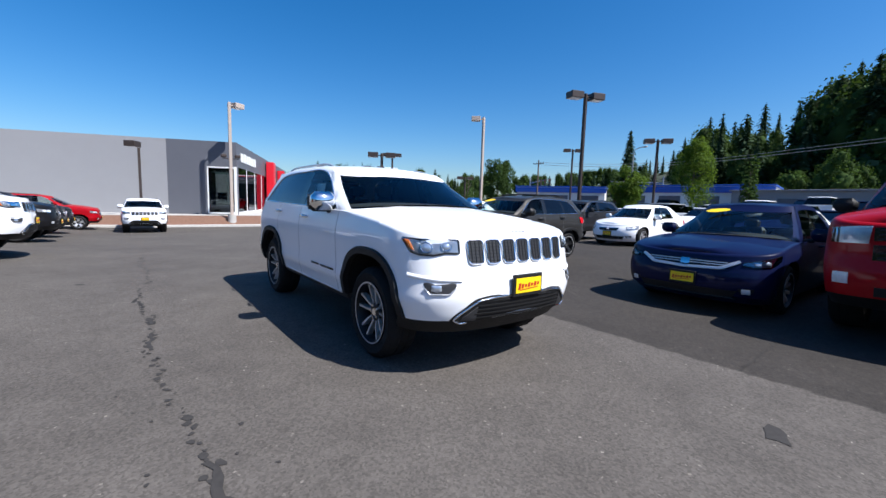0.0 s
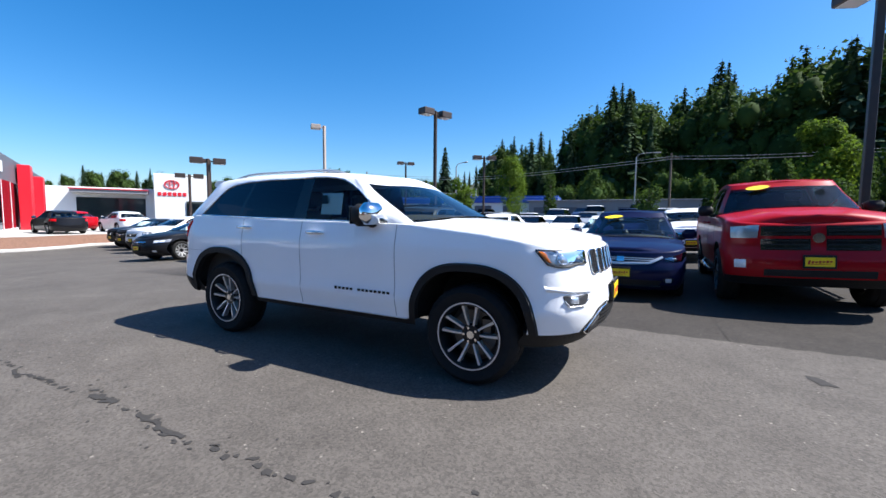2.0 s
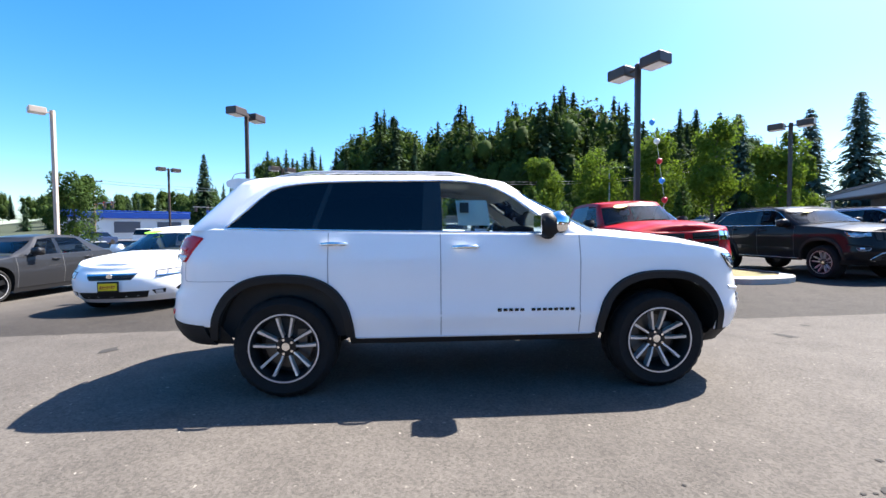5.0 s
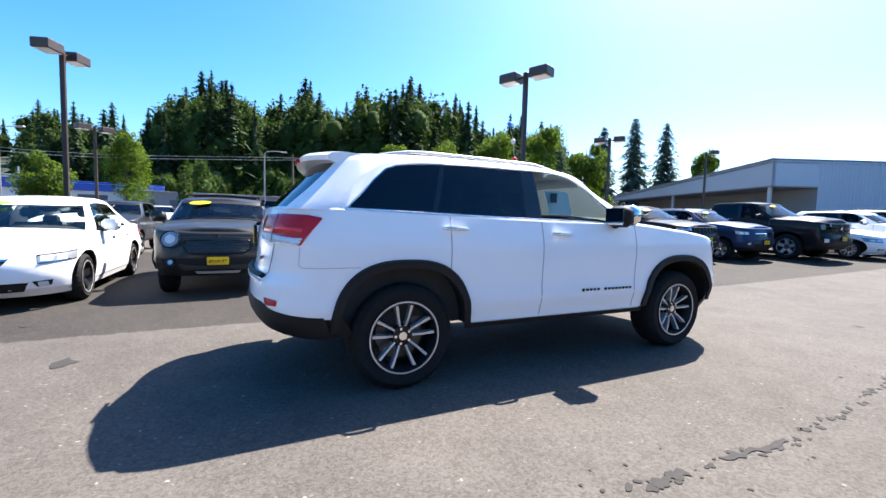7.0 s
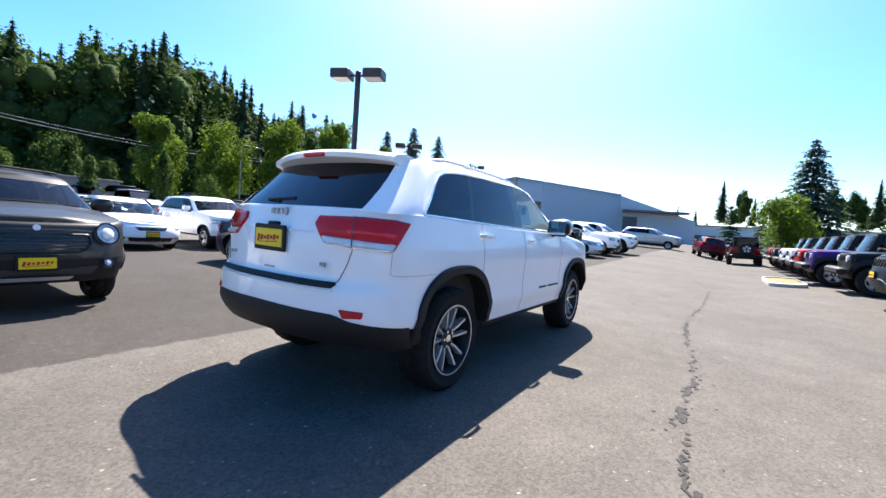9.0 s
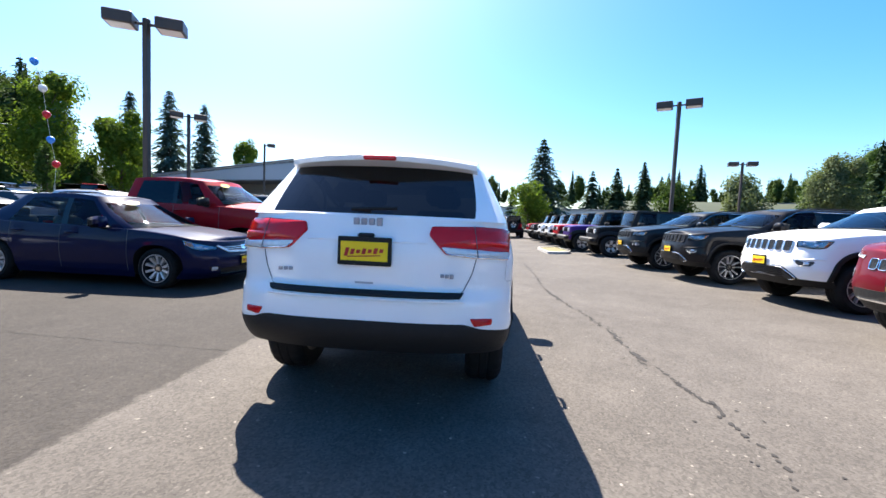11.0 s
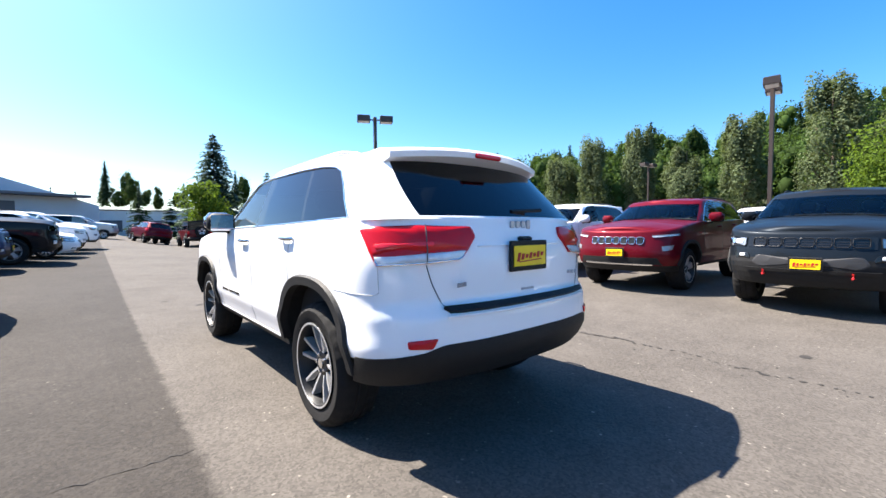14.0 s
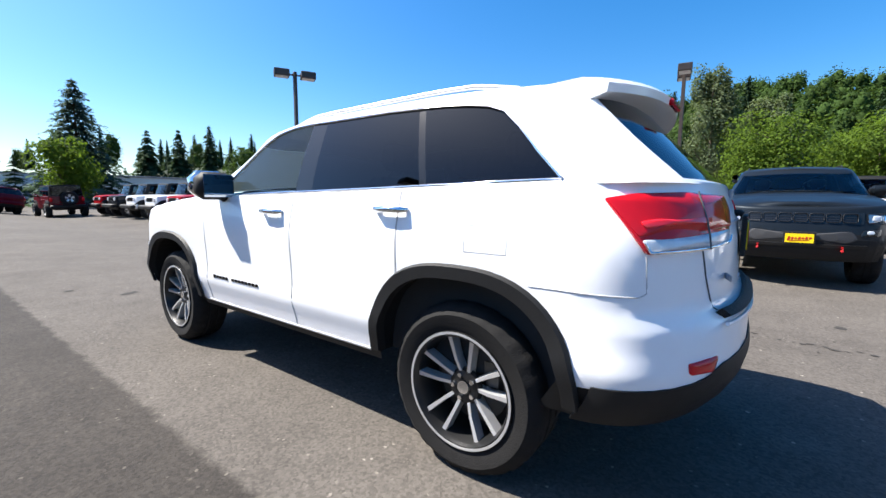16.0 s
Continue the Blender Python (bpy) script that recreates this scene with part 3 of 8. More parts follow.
    def gpt(kind, a, vv):
        """A point of the cabin: kind F (screen), S (side pair), R (rear screen); vv from sill to roof edge."""
        wv = wb + (k["wt"] - wb) * (vv ** 1.25) - k.get("round_top", 0.0) * max(0.0, (vv - 0.88) / 0.12) ** 2.2
        yfv = k["cowl_mid"] + (k["ws_top"] - k["cowl_mid"]) * vv
        yrv = k["cab_rear"] + (k["bl_top"] - k["cab_rear"]) * vv
        cfv = k["wsc"] * (1 - 0.35 * vv)
        crv = k["blc"] * (1 - 0.35 * vv)
        if kind == "S":
            y = a[0] + (a[1] - a[0]) * vv
            x = wv
        else:
            if isinstance(a, tuple):
                a = a[0] + (a[1] - a[0]) * vv
            q = a * math.pi / 2
            pw = 2 / k.get("gp", 2.4)
            x = wv * math.sin(q) ** pw
            y = yfv - cfv * (1 - math.cos(q) ** pw) if kind == "F" else yrv + crv * (1 - math.cos(q) ** pw)
        squeeze = 1 - k.get("rear_taper", 0.0) * soft_step(-y, 0.7, 2.2) * vv
        x, wv = x * squeeze, wv * squeeze
        zb = C.belt(y) - 0.012
        if kind != "S":
            edge = abs(x) / wv
            zb += (k["crown"] if kind == "F" else k.get("deck_crown", 0.02)) * (1 - edge**2.2)
        zt = C.roof(y) + k.get("roof_crown", 0.03) * (1 - (abs(x) / wv) ** 2) * (kind != "S")
        return Vector((x, y, zb + (zt - zb) * vv))
    top_v = k.get("glass_top", 0.87)
    ring = []
    for u in (0, 0.2, 0.4, 0.55, 0.68, 0.78, 0.86):
        ring.append(("F", u, "windscreen" if u < k.get("wsu", 0.78) else "post"))
    ring.append(("F", 1.0, "post"))
    for n, (a, b, t) in enumerate(G):
        ring.append(("S", (a, b), t, top_v if n == len(G) - 1 else 0.06 if t == "post" and G[n - 1][2] != "post" and n else 0.5))
    b0, b1 = k.get("blu", (0.62, 0.70))
    for f in (0.0, 0.4, 0.75):
        ring.append(("R", (1 + (b0 - 1) * f, 1 + (b1 - 1) * f), "post"))
    for f in (1.0, 0.8, 0.6, 0.35, 0.0):
        ring.append(("R", (b0 * f, b1 * f), "rear_window"))
    edge_of = smooth_table(k["opening"]) if k.get("opening") else None

    def levels(c):
        """Heights of one column: sill, glass from its lower to its upper edge, then the rail above it."""
        lo, hi = 0.045, top_v
        if edge_of and c[0] == "S":
            hi = lo + 0.012
            while hi < 0.93 and hi < edge_of(c[1][0] + (c[1][1] - c[1][0]) * hi):
                hi += 0.006
            if c[2] == "post":
                hi = c[3]
        return [0.0, lo] + [lo + (hi - lo) * f for f in (0.19, 0.43, 0.67, 0.87)] + [hi, hi + (max(0.90, hi) + 0.02 - hi) * 0.6, max(0.93, hi + 0.02), 0.965, 1.0]
    lv = [levels(c) for c in ring]
    vs = lv[0]
    grid = [[gpt(c[0], c[1], lv[j][i]) for j, c in enumerate(ring)] for i in range(len(vs))]
    nr = len(ring)
    groups = {}
    for i in range(len(vs) - 1):
        for j in range(nr - 1):
            t = ring[j][2]
            if t != "post":
                t = t if 1 <= i < 6 else "post"
            if t == "pillar":
                t += str(j)
            groups.setdefault(t, []).append((i * nr + j, i * nr + j + 1, (i + 1) * nr + j + 1, (i + 1) * nr + j)[::-1])
    flat = [p for r in grid for p in r]
    for t, f in groups.items():
        used = sorted({i for q in f for i in q})
        re = {a: b for b, a in enumerate(used)}
        vv, ff = [tuple(flat[i]) for i in used], [tuple(re[i] for i in q) for q in f]
        if t == "post":
            # roof panel closes the cabin
            top = grid[-1]
            strips = []
            for p in top:
                for i in range(9):
                    t2 = -1 + 2 * i / 8
                    strips.append((p.x * t2, p.y, p.z + 0.0 * t2 + k.get("roof_crown", 0.03) * (1 - t2 * t2) * soft_step(abs(p.x), 0.0, 0.4)))
            rf = grid_faces(len(top), 9)
            part("cabin_frame", *weld(*merge((vv, ff), mirrored(vv, ff))), PAINT[color] if not k.get("black_cabin") else M_BLACK, car, smooth=50)
            part("roof", strips, rf, PAINT[k.get("roof_color", color)], car, smooth=50)
        elif t.startswith("pillar"):
            part("pillar_trim", vv, ff, M_GLOSSBLACK, car, smooth=50)
            part("pillar_trim", *mirrored(vv, ff), M_GLOSSBLACK, car, smooth=50)
        elif t in ("windscreen", "rear_window"):
            m2 = [(-p[0], p[1], p[2]) for p in vv], [q[::-1] for q in ff]
            part(t, *weld(*merge((vv, ff), m2)), M_GLASS if t == "windscreen" else k.get("rear_glass", M_DARKGLASS), car, smooth=60)
        else:
            g = M_GLASS if t == "front_window" else k.get("rear_glass", M_DARKGLASS)
            part("side_window", vv, ff, g, car, smooth=60)
            part("side_window", *mirrored(vv, ff), g, car, smooth=60)
    if edge_of:
        # bright strip round the side windows
        cs = [j for j, c in enumerate(ring) if c[0] == "S" and (c[2] != "post" or c[3] < 0.1)]
        loop = [grid[1][j] for j in cs] + [grid[6][j] for j in reversed(cs)]
        for s in (1, -1):
            pts = [(s * (p.x + 0.004), p.y, p.z) for p in loop]
            part("window_strip", *tube(pts + pts[:1], 0.0075, 6), M_CHROME, car, smooth=60)
    if k.get("bed"):
        b0, b1 = k["bed"]
        zt = C.belt(b0)
        part("bed_cover", *box(0, (b0 + b1) / 2, zt - 0.012, C.W * 1.84, b1 - b0, 0.05, 0.015), M_BLACK, car)
    interior(car, C, k)
    for s in (1, -1):
        for y in (k["axf"], k["axr"]):
            add_wheel(car, s * k["track"], y, k["tyre_r"], k.get("tyre_w", 0.235), k["rim_r"], k["rim"], k.get("rim_dark", False))
    # gaps round the doors
    for s in (1, -1):
        on = C.on_side(s)
        for y in doors:
            zb = C.arch(y) + 0.01
            part("panel_gap", *ribbon([(y - 0.004, C.belt(y) - 0.01), (y + 0.004, C.belt(y) - 0.01)], [(y - 0.004, zb), (y + 0.004, zb)], on, 0.0015, 0.006, 2, 14), k.get("gap_mat") or M_SEAM, car)
        # mirror on its stalk
        my, mz = k["mirror"]
        mx = wb + 0.02 - k.get("mirror_in", 0.0)
        mw, md, mh = k.get("mirror_size", (0.23, 0.13, 0.165))
        e = part("mirror", *merge(box(s * (mx + 0.15), my - 0.01, mz + 0.075, mw, md * 0.8, mh, 0.045), box(s * (mx + 0.03), my + 0.02, mz - 0.005, 0.14, 0.10, 0.05, 0.02)), M_BLACK, car, smooth=60)
        part("mirror_cap", *box(s * (mx + 0.155), my + md * 0.42, mz + 0.088, mw + 0.002, md * 0.8, mh * 0.98, 0.05), k.get("mirror_mat") or mat, e, smooth=60)
        part("mirror_glass", *box(s * (mx + 0.15), my - 0.012 - md * 0.4, mz + 0.075, mw - 0.04, 0.006, mh - 0.035, 0.002), M_MIRROR, e)
        for hy in k["handles"]:
            zh = k["handle_z"] + (k.get("handle_rise", 0.0) if hy < -0.5 else 0.0)
            base = on(hy, zh)
            part("door_handle", *merge(tube([(base.x + s * 0.004, hy + 0.10, zh), (base.x + s * 0.034, hy + 0.075, zh), (base.x + s * 0.038, hy, zh + 0.002), (base.x + s * 0.034, hy - 0.075, zh), (base.x + s * 0.004, hy - 0.10, zh)], [0.012, 0.016, 0.017, 0.016, 0.012], 8)), M_CHROME if k.get("chrome_handle") else mat, car, smooth=60)
    return car, C


def plate(car, x, z, y, front, wide=0.305, script=True):
    """Dealer plate: dark frame, yellow card, red slanted bars for its writing."""
    s = 1 if front else -1
    e = new("plate")
    e.parent = car
    e.matrix_basis = pose(x, y, z, 0, 0, 0 if front else 180)
    part("plate_frame", *box(0, 0.005, 0, wide + 0.02, 0.02, 0.172, 0.004), M_BLACK, e)
    part("plate_card", *box(0, 0.017, 0, wide - 0.02, 0.006, 0.115), M_YELLOW, e)
    bars = []
    n = 7
    for i in range(n):
        cx = -0.105 + 0.21 * i / (n - 1)
        hgt = 0.05 if i == 0 else 0.022 + 0.012 * (i % 2)
        v, f = box(0, 0.0215, 0, 0.022, 0.003, hgt)
        bars.append(([(-(p[0] + cx + 0.25 * p[2]), p[1], p[2] + 0.06 * cx) for p in v], f))
    v, f = box(0, 0.0215, -0.028, 0.20, 0.003, 0.006)
    bars.append(([(p[0], p[1], p[2] - 0.06 * p[0]) for p in v], f))
    part("plate_print", *merge(*bars), M_PRINT, e)


def place(car, x, y, yaw, lift=0.0):
    """Stands a car on the lot, leaning with it."""
    d = Vector((-math.sin(radians(yaw)), math.cos(radians(yaw)), 0))
    r = Vector((d.y, -d.x, 0))
    h = lambda v: gz(x + v.x, y + v.y)  # noqa: E731
    up_d, up_r = (h(d * 1.4) - h(d * -1.4)) / 2.8, (h(r * 0.8) - h(r * -0.8)) / 1.6
    fw = (d + Vector((0, 0, up_d))).normalized()
    rt = (r + Vector((0, 0, up_r)))
    up = rt.cross(fw).normalized()
    rt = fw.cross(up)
    zc = (h(d * 1.4) + h(d * -1.4) + h(r * 0.8) + h(r * -0.8)) / 4
    car.matrix_basis = Matrix(((rt.x, fw.x, up.x, x), (rt.y, fw.y, up.y, y), (rt.z, fw.z, up.z, zc + lift), (0, 0, 0, 1)))
    return car


M_LAMPHOUSE = material("lamp_housing", (0.32, 0.32, 0.33), 0.25, 0.5, vary=0.4, scale=25)

def suv(**over):
    k = dict(W=0.93, lf=2.37, lr=-2.45, cf=0.55, cr=0.46, p=2.6, category="car",
             section=[(0.28, 0.94), (0.45, 0.958), (0.53, 0.975), (0.60, 0.996), (0.63, 0.999), (0.70, 0.990), (0.80, 0.992), (0.97, 1.0), (1.03, 0.998), (1.10, 0.985), (1.26, 0.945)],
             front=[(0.28, -0.16), (0.40, -0.07), (0.52, -0.015), (0.66, 0.0), (0.80, -0.02), (0.92, -0.05), (1.06, -0.08), (1.12, -0.10)],
             rear=[(0.35, 0.14), (0.50, 0.04), (0.62, 0.0), (0.79, 0.01), (0.84, 0.05), (1.05, 0.06), (1.30, 0.13)],
             belt=[(2.4, 1.06), (2.1, 1.10), (1.8, 1.15), (1.45, 1.19), (1.0, 1.225), (0.2, 1.235), (-0.9, 1.252), (-1.8, 1.275), (-2.4, 1.285)],
             roof=[(0.45, 1.605), (0.2, 1.668), (-0.1, 1.70), (-0.4, 1.708), (-1.1, 1.712), (-1.7, 1.685), (-2.1, 1.645)],
             bottom=smooth_table([(2.4, 0.47), (1.9, 0.46), (0.9, 0.455), (-0.9, 0.455), (-1.95, 0.555), (-2.2, 0.575), (-2.33, 0.60), (-2.42, 0.645), (-2.5, 0.655)]),
             low=smooth_table([(2.4, 0.35), (1.9, 0.36), (0.9, 0.40), (-0.9, 0.40), (-1.95, 0.42), (-2.3, 0.43), (-2.5, 0.46)]), axf=1.4575, axr=-1.4575, arch_r=0.48, arch_h=0.51, hub=0.385, tyre_r=0.385, tyre_w=0.255, rim_r=0.252, track=0.768, rim="twin", rim_dark=True,
             flare=0.05, flare_low=0.46, doors=[0.80, -0.28, -1.12], cowl=0.93, deck=-9, crown=0.055, ridge=0.012, deck_crown=0.0,
             glass=[(0.785, 0.155, "post"), (0.72, 0.14, "front_window"), (0.62, 0.10, "front_window"), (0.48, 0.05, "front_window"), (0.30, -0.02, "front_window"), (0.1, -0.12, "front_window"), (-0.26, -0.27, "pillar"), (-0.42, -0.40, "rear_side_window"),
                    (-0.75, -0.70, "rear_side_window"), (-1.0, -0.9, "rear_side_window"), (-1.22, -1.08, "pillar"), (-1.26, -1.12, "quarter_window"), (-1.38, -1.24, "quarter_window"), (-1.50, -1.36, "quarter_window"),
                    (-1.61, -1.46, "quarter_window"), (-1.70, -1.53, "quarter_window"), (-1.77, -1.58, "quarter_window"), (-1.83, -1.62, "quarter_window"), (-1.885, -1.655, "post"), (-1.905, -1.668, "post"), (-1.925, -1.682, "post"), (-1.95, -1.695, "post"), (-1.975, -1.71, "post")],
             opening=[(0.74, 0.03), (0.70, 0.06), (0.40, 0.59), (0.22, 0.79), (0.06, 0.885), (-0.15, 0.90), (-0.42, 0.89), (-0.95, 0.865), (-1.30, 0.835), (-1.47, 0.80), (-1.58, 0.72), (-1.70, 0.47), (-1.79, 0.25), (-1.86, 0.11), (-1.89, 0.045)],
             round_top=0.045, rear_taper=0.04, rows=20, handle_rise=0.028,
             wb=0.868, wt=0.70, cowl_mid=1.17, ws_top=0.40, wsc=0.36, cab_rear=-2.32, bl_top=-1.93, blc=0.30, blu=(0.50, 0.67), roof_crown=0.035,
             mirror=(0.53, 1.22), mirror_mat=None, handles=[-0.09, -1.08], handle_z=1.135)
    k.update(over)
    return k


def scaled(k, sy=1.0, sx=1.0, sz=1.0, **over):
    """The same shape at other proportions."""
    o = dict(k)
    for key in ("lf", "lr", "cf", "cr", "axf", "axr", "cowl", "deck", "cowl_mid", "ws_top", "wsc", "cab_rear", "bl_top", "blc"):
        o[key] = k[key] * sy
    for key in ("W", "wb", "wt", "track"):
        o[key] = k[key] * sx
    o["handle_z"] = k["handle_z"] * sz
    lz = k["low"]
    o["low"] = (lambda y: lz(y / sy) * sz) if callable(lz) else lz * sz
    o["section"] = [(a * sz, b) for a, b in k["section"]]
    o["front"] = [(a * sz, b * sy) for a, b in k["front"]]
    o["rear"] = [(a * sz, b * sy) for a, b in k["rear"]]
    o["belt"] = [(a * sy, b * sz) for a, b in k["belt"]]
    o["roof"] = [(a * sy, b * sz) for a, b in k["roof"]]
    low = k["bottom"]
    o["bottom"] = (lambda y: low(y / sy) * sz) if callable(low) else low * sz
    o["doors"] = [a * sy for a in k["doors"]]
    o["handles"] = [a * sy for a in k["handles"]]
    o["mirror"] = (k["mirror"][0] * sy, k["mirror"][1] * sz)
    o["glass"] = [(a * sy, b * sy, t) for a, b, t in k["glass"]]
    if k.get("opening"):
        o["opening"] = [(a * sy, b) for a, b in k["opening"]]
    if k.get("bed"):
        o["bed"] = tuple(a * sy for a in k["bed"])
    o.update(over)
    return o


def sedan(**over):
    k = dict(W=0.925, lf=2.36, lr=-2.46, cf=0.75, cr=0.62, p=2.4, category="car",
             section=[(0.18, 0.93), (0.32, 0.965), (0.58, 1.0), (0.78, 0.985), (0.98, 0.94)],
             front=[(0.18, -0.16), (0.28, -0.05), (0.42, 0.0), (0.55, -0.015), (0.66, -0.07), (0.76, -0.15), (0.82, -0.18)],
             rear=[(0.2, 0.16), (0.35, 0.03), (0.5, 0.0), (0.66, 0.02), (0.82, 0.05), (1.02, 0.09)],
             belt=[(2.4, 0.70), (2.05, 0.79), (1.6, 0.87), (1.05, 0.925), (0.3, 0.935), (-1.0, 0.965), (-1.7, 0.99), (-2.1, 1.005), (-2.46, 0.99)],
             roof=[(0.45, 1.33), (0.1, 1.40), (-0.35, 1.425), (-0.9, 1.40), (-1.3, 1.33), (-1.7, 1.24)],
             bottom=0.27, low=0.17, axf=1.42, axr=-1.36, arch_r=0.375, arch_h=0.375, hub=0.325, tyre_r=0.325, tyre_w=0.215, rim_r=0.215, track=0.79, rim="ten", rim_dark=True,
             flare=0, doors=[0.95, -0.18, -1.05], cowl=0.98, deck=-1.72, crown=0.07, deck_crown=0.04, black_low=False,
             glass=[(0.86, 0.12, "post"), (0.66, 0.04, "front_window"), (0.2, -0.12, "front_window"), (-0.12, -0.22, "pillar"), (-0.22, -0.32, "rear_side_window"), (-0.6, -0.6, "rear_side_window"),
                    (-1.15, -0.88, "post"), (-1.35, -1.05, "post")],
             wb=0.835, wt=0.575, cowl_mid=1.28, ws_top=0.32, wsc=0.42, cab_rear=-1.98, bl_top=-1.30, blc=0.36, blu=(0.74, 0.78), roof_crown=0.03, glass_top=0.86,
             mirror=(0.55, 0.94), handles=[0.02, -0.90], handle_z=0.84, rear_glass=M_GLASS)
    k.update(over)
    return k


def pickup(**over):
    k = dict(W=0.98, lf=2.92, lr=-2.9, cf=0.42, cr=0.12, p=3.0, category="pickup truck",
             section=[(0.35, 0.955), (0.5, 0.97), (0.85, 1.0), (1.1, 0.99), (1.35, 0.95)],
             front=[(0.35, -0.12), (0.5, -0.02), (0.62, 0.0), (0.78, -0.02), (0.85, -0.05), (1.15, -0.07), (1.24, -0.12), (1.3, -0.14)],
             rear=[(0.35, 0.1), (0.6, 0.0), (0.8, 0.03), (1.4, 0.05)],
             belt=[(2.95, 1.17), (2.6, 1.25), (2.0, 1.305), (1.45, 1.325), (0.5, 1.33), (-0.9, 1.35), (-2.9, 1.36)],
             roof=[(1.0, 1.80), (0.7, 1.86), (0.3, 1.90), (-0.3, 1.90), (-0.75, 1.86)],
             bottom=0.48, low=0.36, axf=1.82, axr=-1.75, arch_r=0.49, arch_h=0.50, hub=0.41, tyre_r=0.41, tyre_w=0.265, rim_r=0.258, track=0.84, rim="five", rim_dark=False,
             flare=0.0, doors=[1.30, 0.28, -0.62], cowl=1.42, deck=-9, crown=0.09, ridge=0.02, deck_crown=0.0,
             glass=[(1.24, 0.72, "post"), (1.12, 0.62, "front_window"), (0.8, 0.5, "front_window"), (0.33, 0.28, "pillar"), (0.23, 0.19, "rear_side_window"), (-0.2, -0.18, "rear_side_window"), (-0.62, -0.52, "post"), (-0.72, -0.62, "post")],
             wb=0.905, wt=0.70, cowl_mid=1.62, ws_top=0.92, wsc=0.36, cab_rear=-0.95, bl_top=-0.82, blc=0.14, blu=(0.8, 0.8), roof_crown=0.035,
             mirror=(1.02, 1.33), mirror_mat=M_BLACK, handles=[0.42, -0.48], handle_z=1.21, bed=(-2.82, -0.98), rear_glass=M_DARKGLASS)
    k.update(over)
    return k


def boxy(**over):
    k = dict(W=0.79, lf=2.05, lr=-1.98, cf=0.14, cr=0.12, p=3.2, category="car",
             section=[(0.4, 0.98), (0.7, 1.0), (1.1, 0.99), (1.3, 0.98)],
             front=[(0.4, -0.02), (0.6, 0.0), (1.1, -0.03), (1.2, -0.06)],
             rear=[(0.4, 0.03), (0.6, 0.0), (1.2, 0.02)],
             belt=[(2.1, 1.12), (1.4, 1.17), (0.7, 1.19), (-2.0, 1.21)],
             roof=[(0.6, 1.80), (0.2, 1.83), (-1.0, 1.84), (-1.95, 1.82)],
             bottom=0.52, low=0.42, axf=1.47, axr=-1.47, arch_r=0.50, arch_h=0.46, hub=0.40, tyre_r=0.40, tyre_w=0.255, rim_r=0.235, track=0.80, rim="five", rim_dark=False,
             flare=0.13, flare_low=0.62, doors=[0.55, -0.28, -1.0], cowl=0.72, deck=-9, crown=0.04, deck_crown=0.0,
             glass=[(0.62, 0.42, "post"), (0.5, 0.34, "front_window"), (0.1, 0.05, "front_window"), (-0.24, -0.24, "pillar"), (-0.34, -0.34, "rear_side_window"), (-0.7, -0.7, "rear_side_window"), (-1.0, -1.0, "pillar"), (-1.1, -1.1, "quarter_window"), (-1.5, -1.5, "quarter_window"), (-1.82, -1.82, "post"), (-1.88, -1.88, "post")],
             wb=0.745, wt=0.66, cowl_mid=0.80, ws_top=0.55, wsc=0.12, roll=0.02, cab_rear=-1.96, bl_top=-1.95, blc=0.06, blu=(0.78, 0.78), roof_crown=0.02, black_cabin=True, roof_color="black",
             mirror=(0.42, 1.2), mirror_mat=M_BLACK, handles=[-0.16, -0.88], handle_z=1.02)
    k.update(over)
    return k


def lights(car, C, z0, z1, u0, u1, rake=0.0, amber=True):
    """Headlamps: silver bowl, bulb housings and a clear cover, wrapped round each front corner."""
    for s in (1, -1):
        at = C.wrap(s, True)
        e = part("headlamp", *ribbon([(u0, z1), (u1, z1 + rake)], [(u0 + 0.02, z0), (u1, z0 + rake * 0.7)], at, 0.003, 0.02, 14, 5), M_LAMPHOUSE, car, smooth=50)
        um, zm = u0 + (u1 - u0) * 0.38, (z0 + z1) / 2 + rake * 0.3
        for q in (0.0, 0.34):
            uq = u0 + (u1 - u0) * (0.2 + q)
            hh = (z1 - z0) * 0.34
            part("projector", *ribbon(*quad(uq - 0.055, zm - hh, uq + 0.055, zm + hh), at, 0.004, 0.012, 7, 5, 0.006), M_CLEARLENS, e, smooth=60)
        part("daytime_lamp", *ribbon([(u0 + 0.03, z0 + 0.022), (u1 - 0.1, z0 + rake * 0.5 + 0.022)], [(u0 + 0.03, z0 + 0.01), (u1 - 0.1, z0 + rake * 0.5 + 0.01)], at, 0.007, 0.01, 12, 2), M_CHROME, e)
        part("lamp_frame", *merge(ribbon([(u0, z1 + 0.004), (u1, z1 + rake + 0.004)], [(u0, z1 - 0.008), (u1, z1 + rake - 0.008)], at, 0.008, 0.012, 14, 2), ribbon([(u0 + 0.02, z0 + 0.008), (u1, z0 + rake * 0.7 + 0.008)], [(u0 + 0.02, z0 - 0.004), (u1, z0 + rake * 0.7 - 0.004)], at, 0.008, 0.012, 14, 2)), M_GLOSSBLACK, e)
        if amber:
            part("side_marker", *ribbon([(u1 - 0.13, z1 + rake * 0.9 - 0.02), (u1 - 0.005, z1 + rake - 0.02)], [(u1 - 0.13, z0 + rake * 0.65 + 0.02), (u1 - 0.005, z0 + rake * 0.7 + 0.03)], at, 0.0085, 0.01, 4, 3), M_AMBER, e)


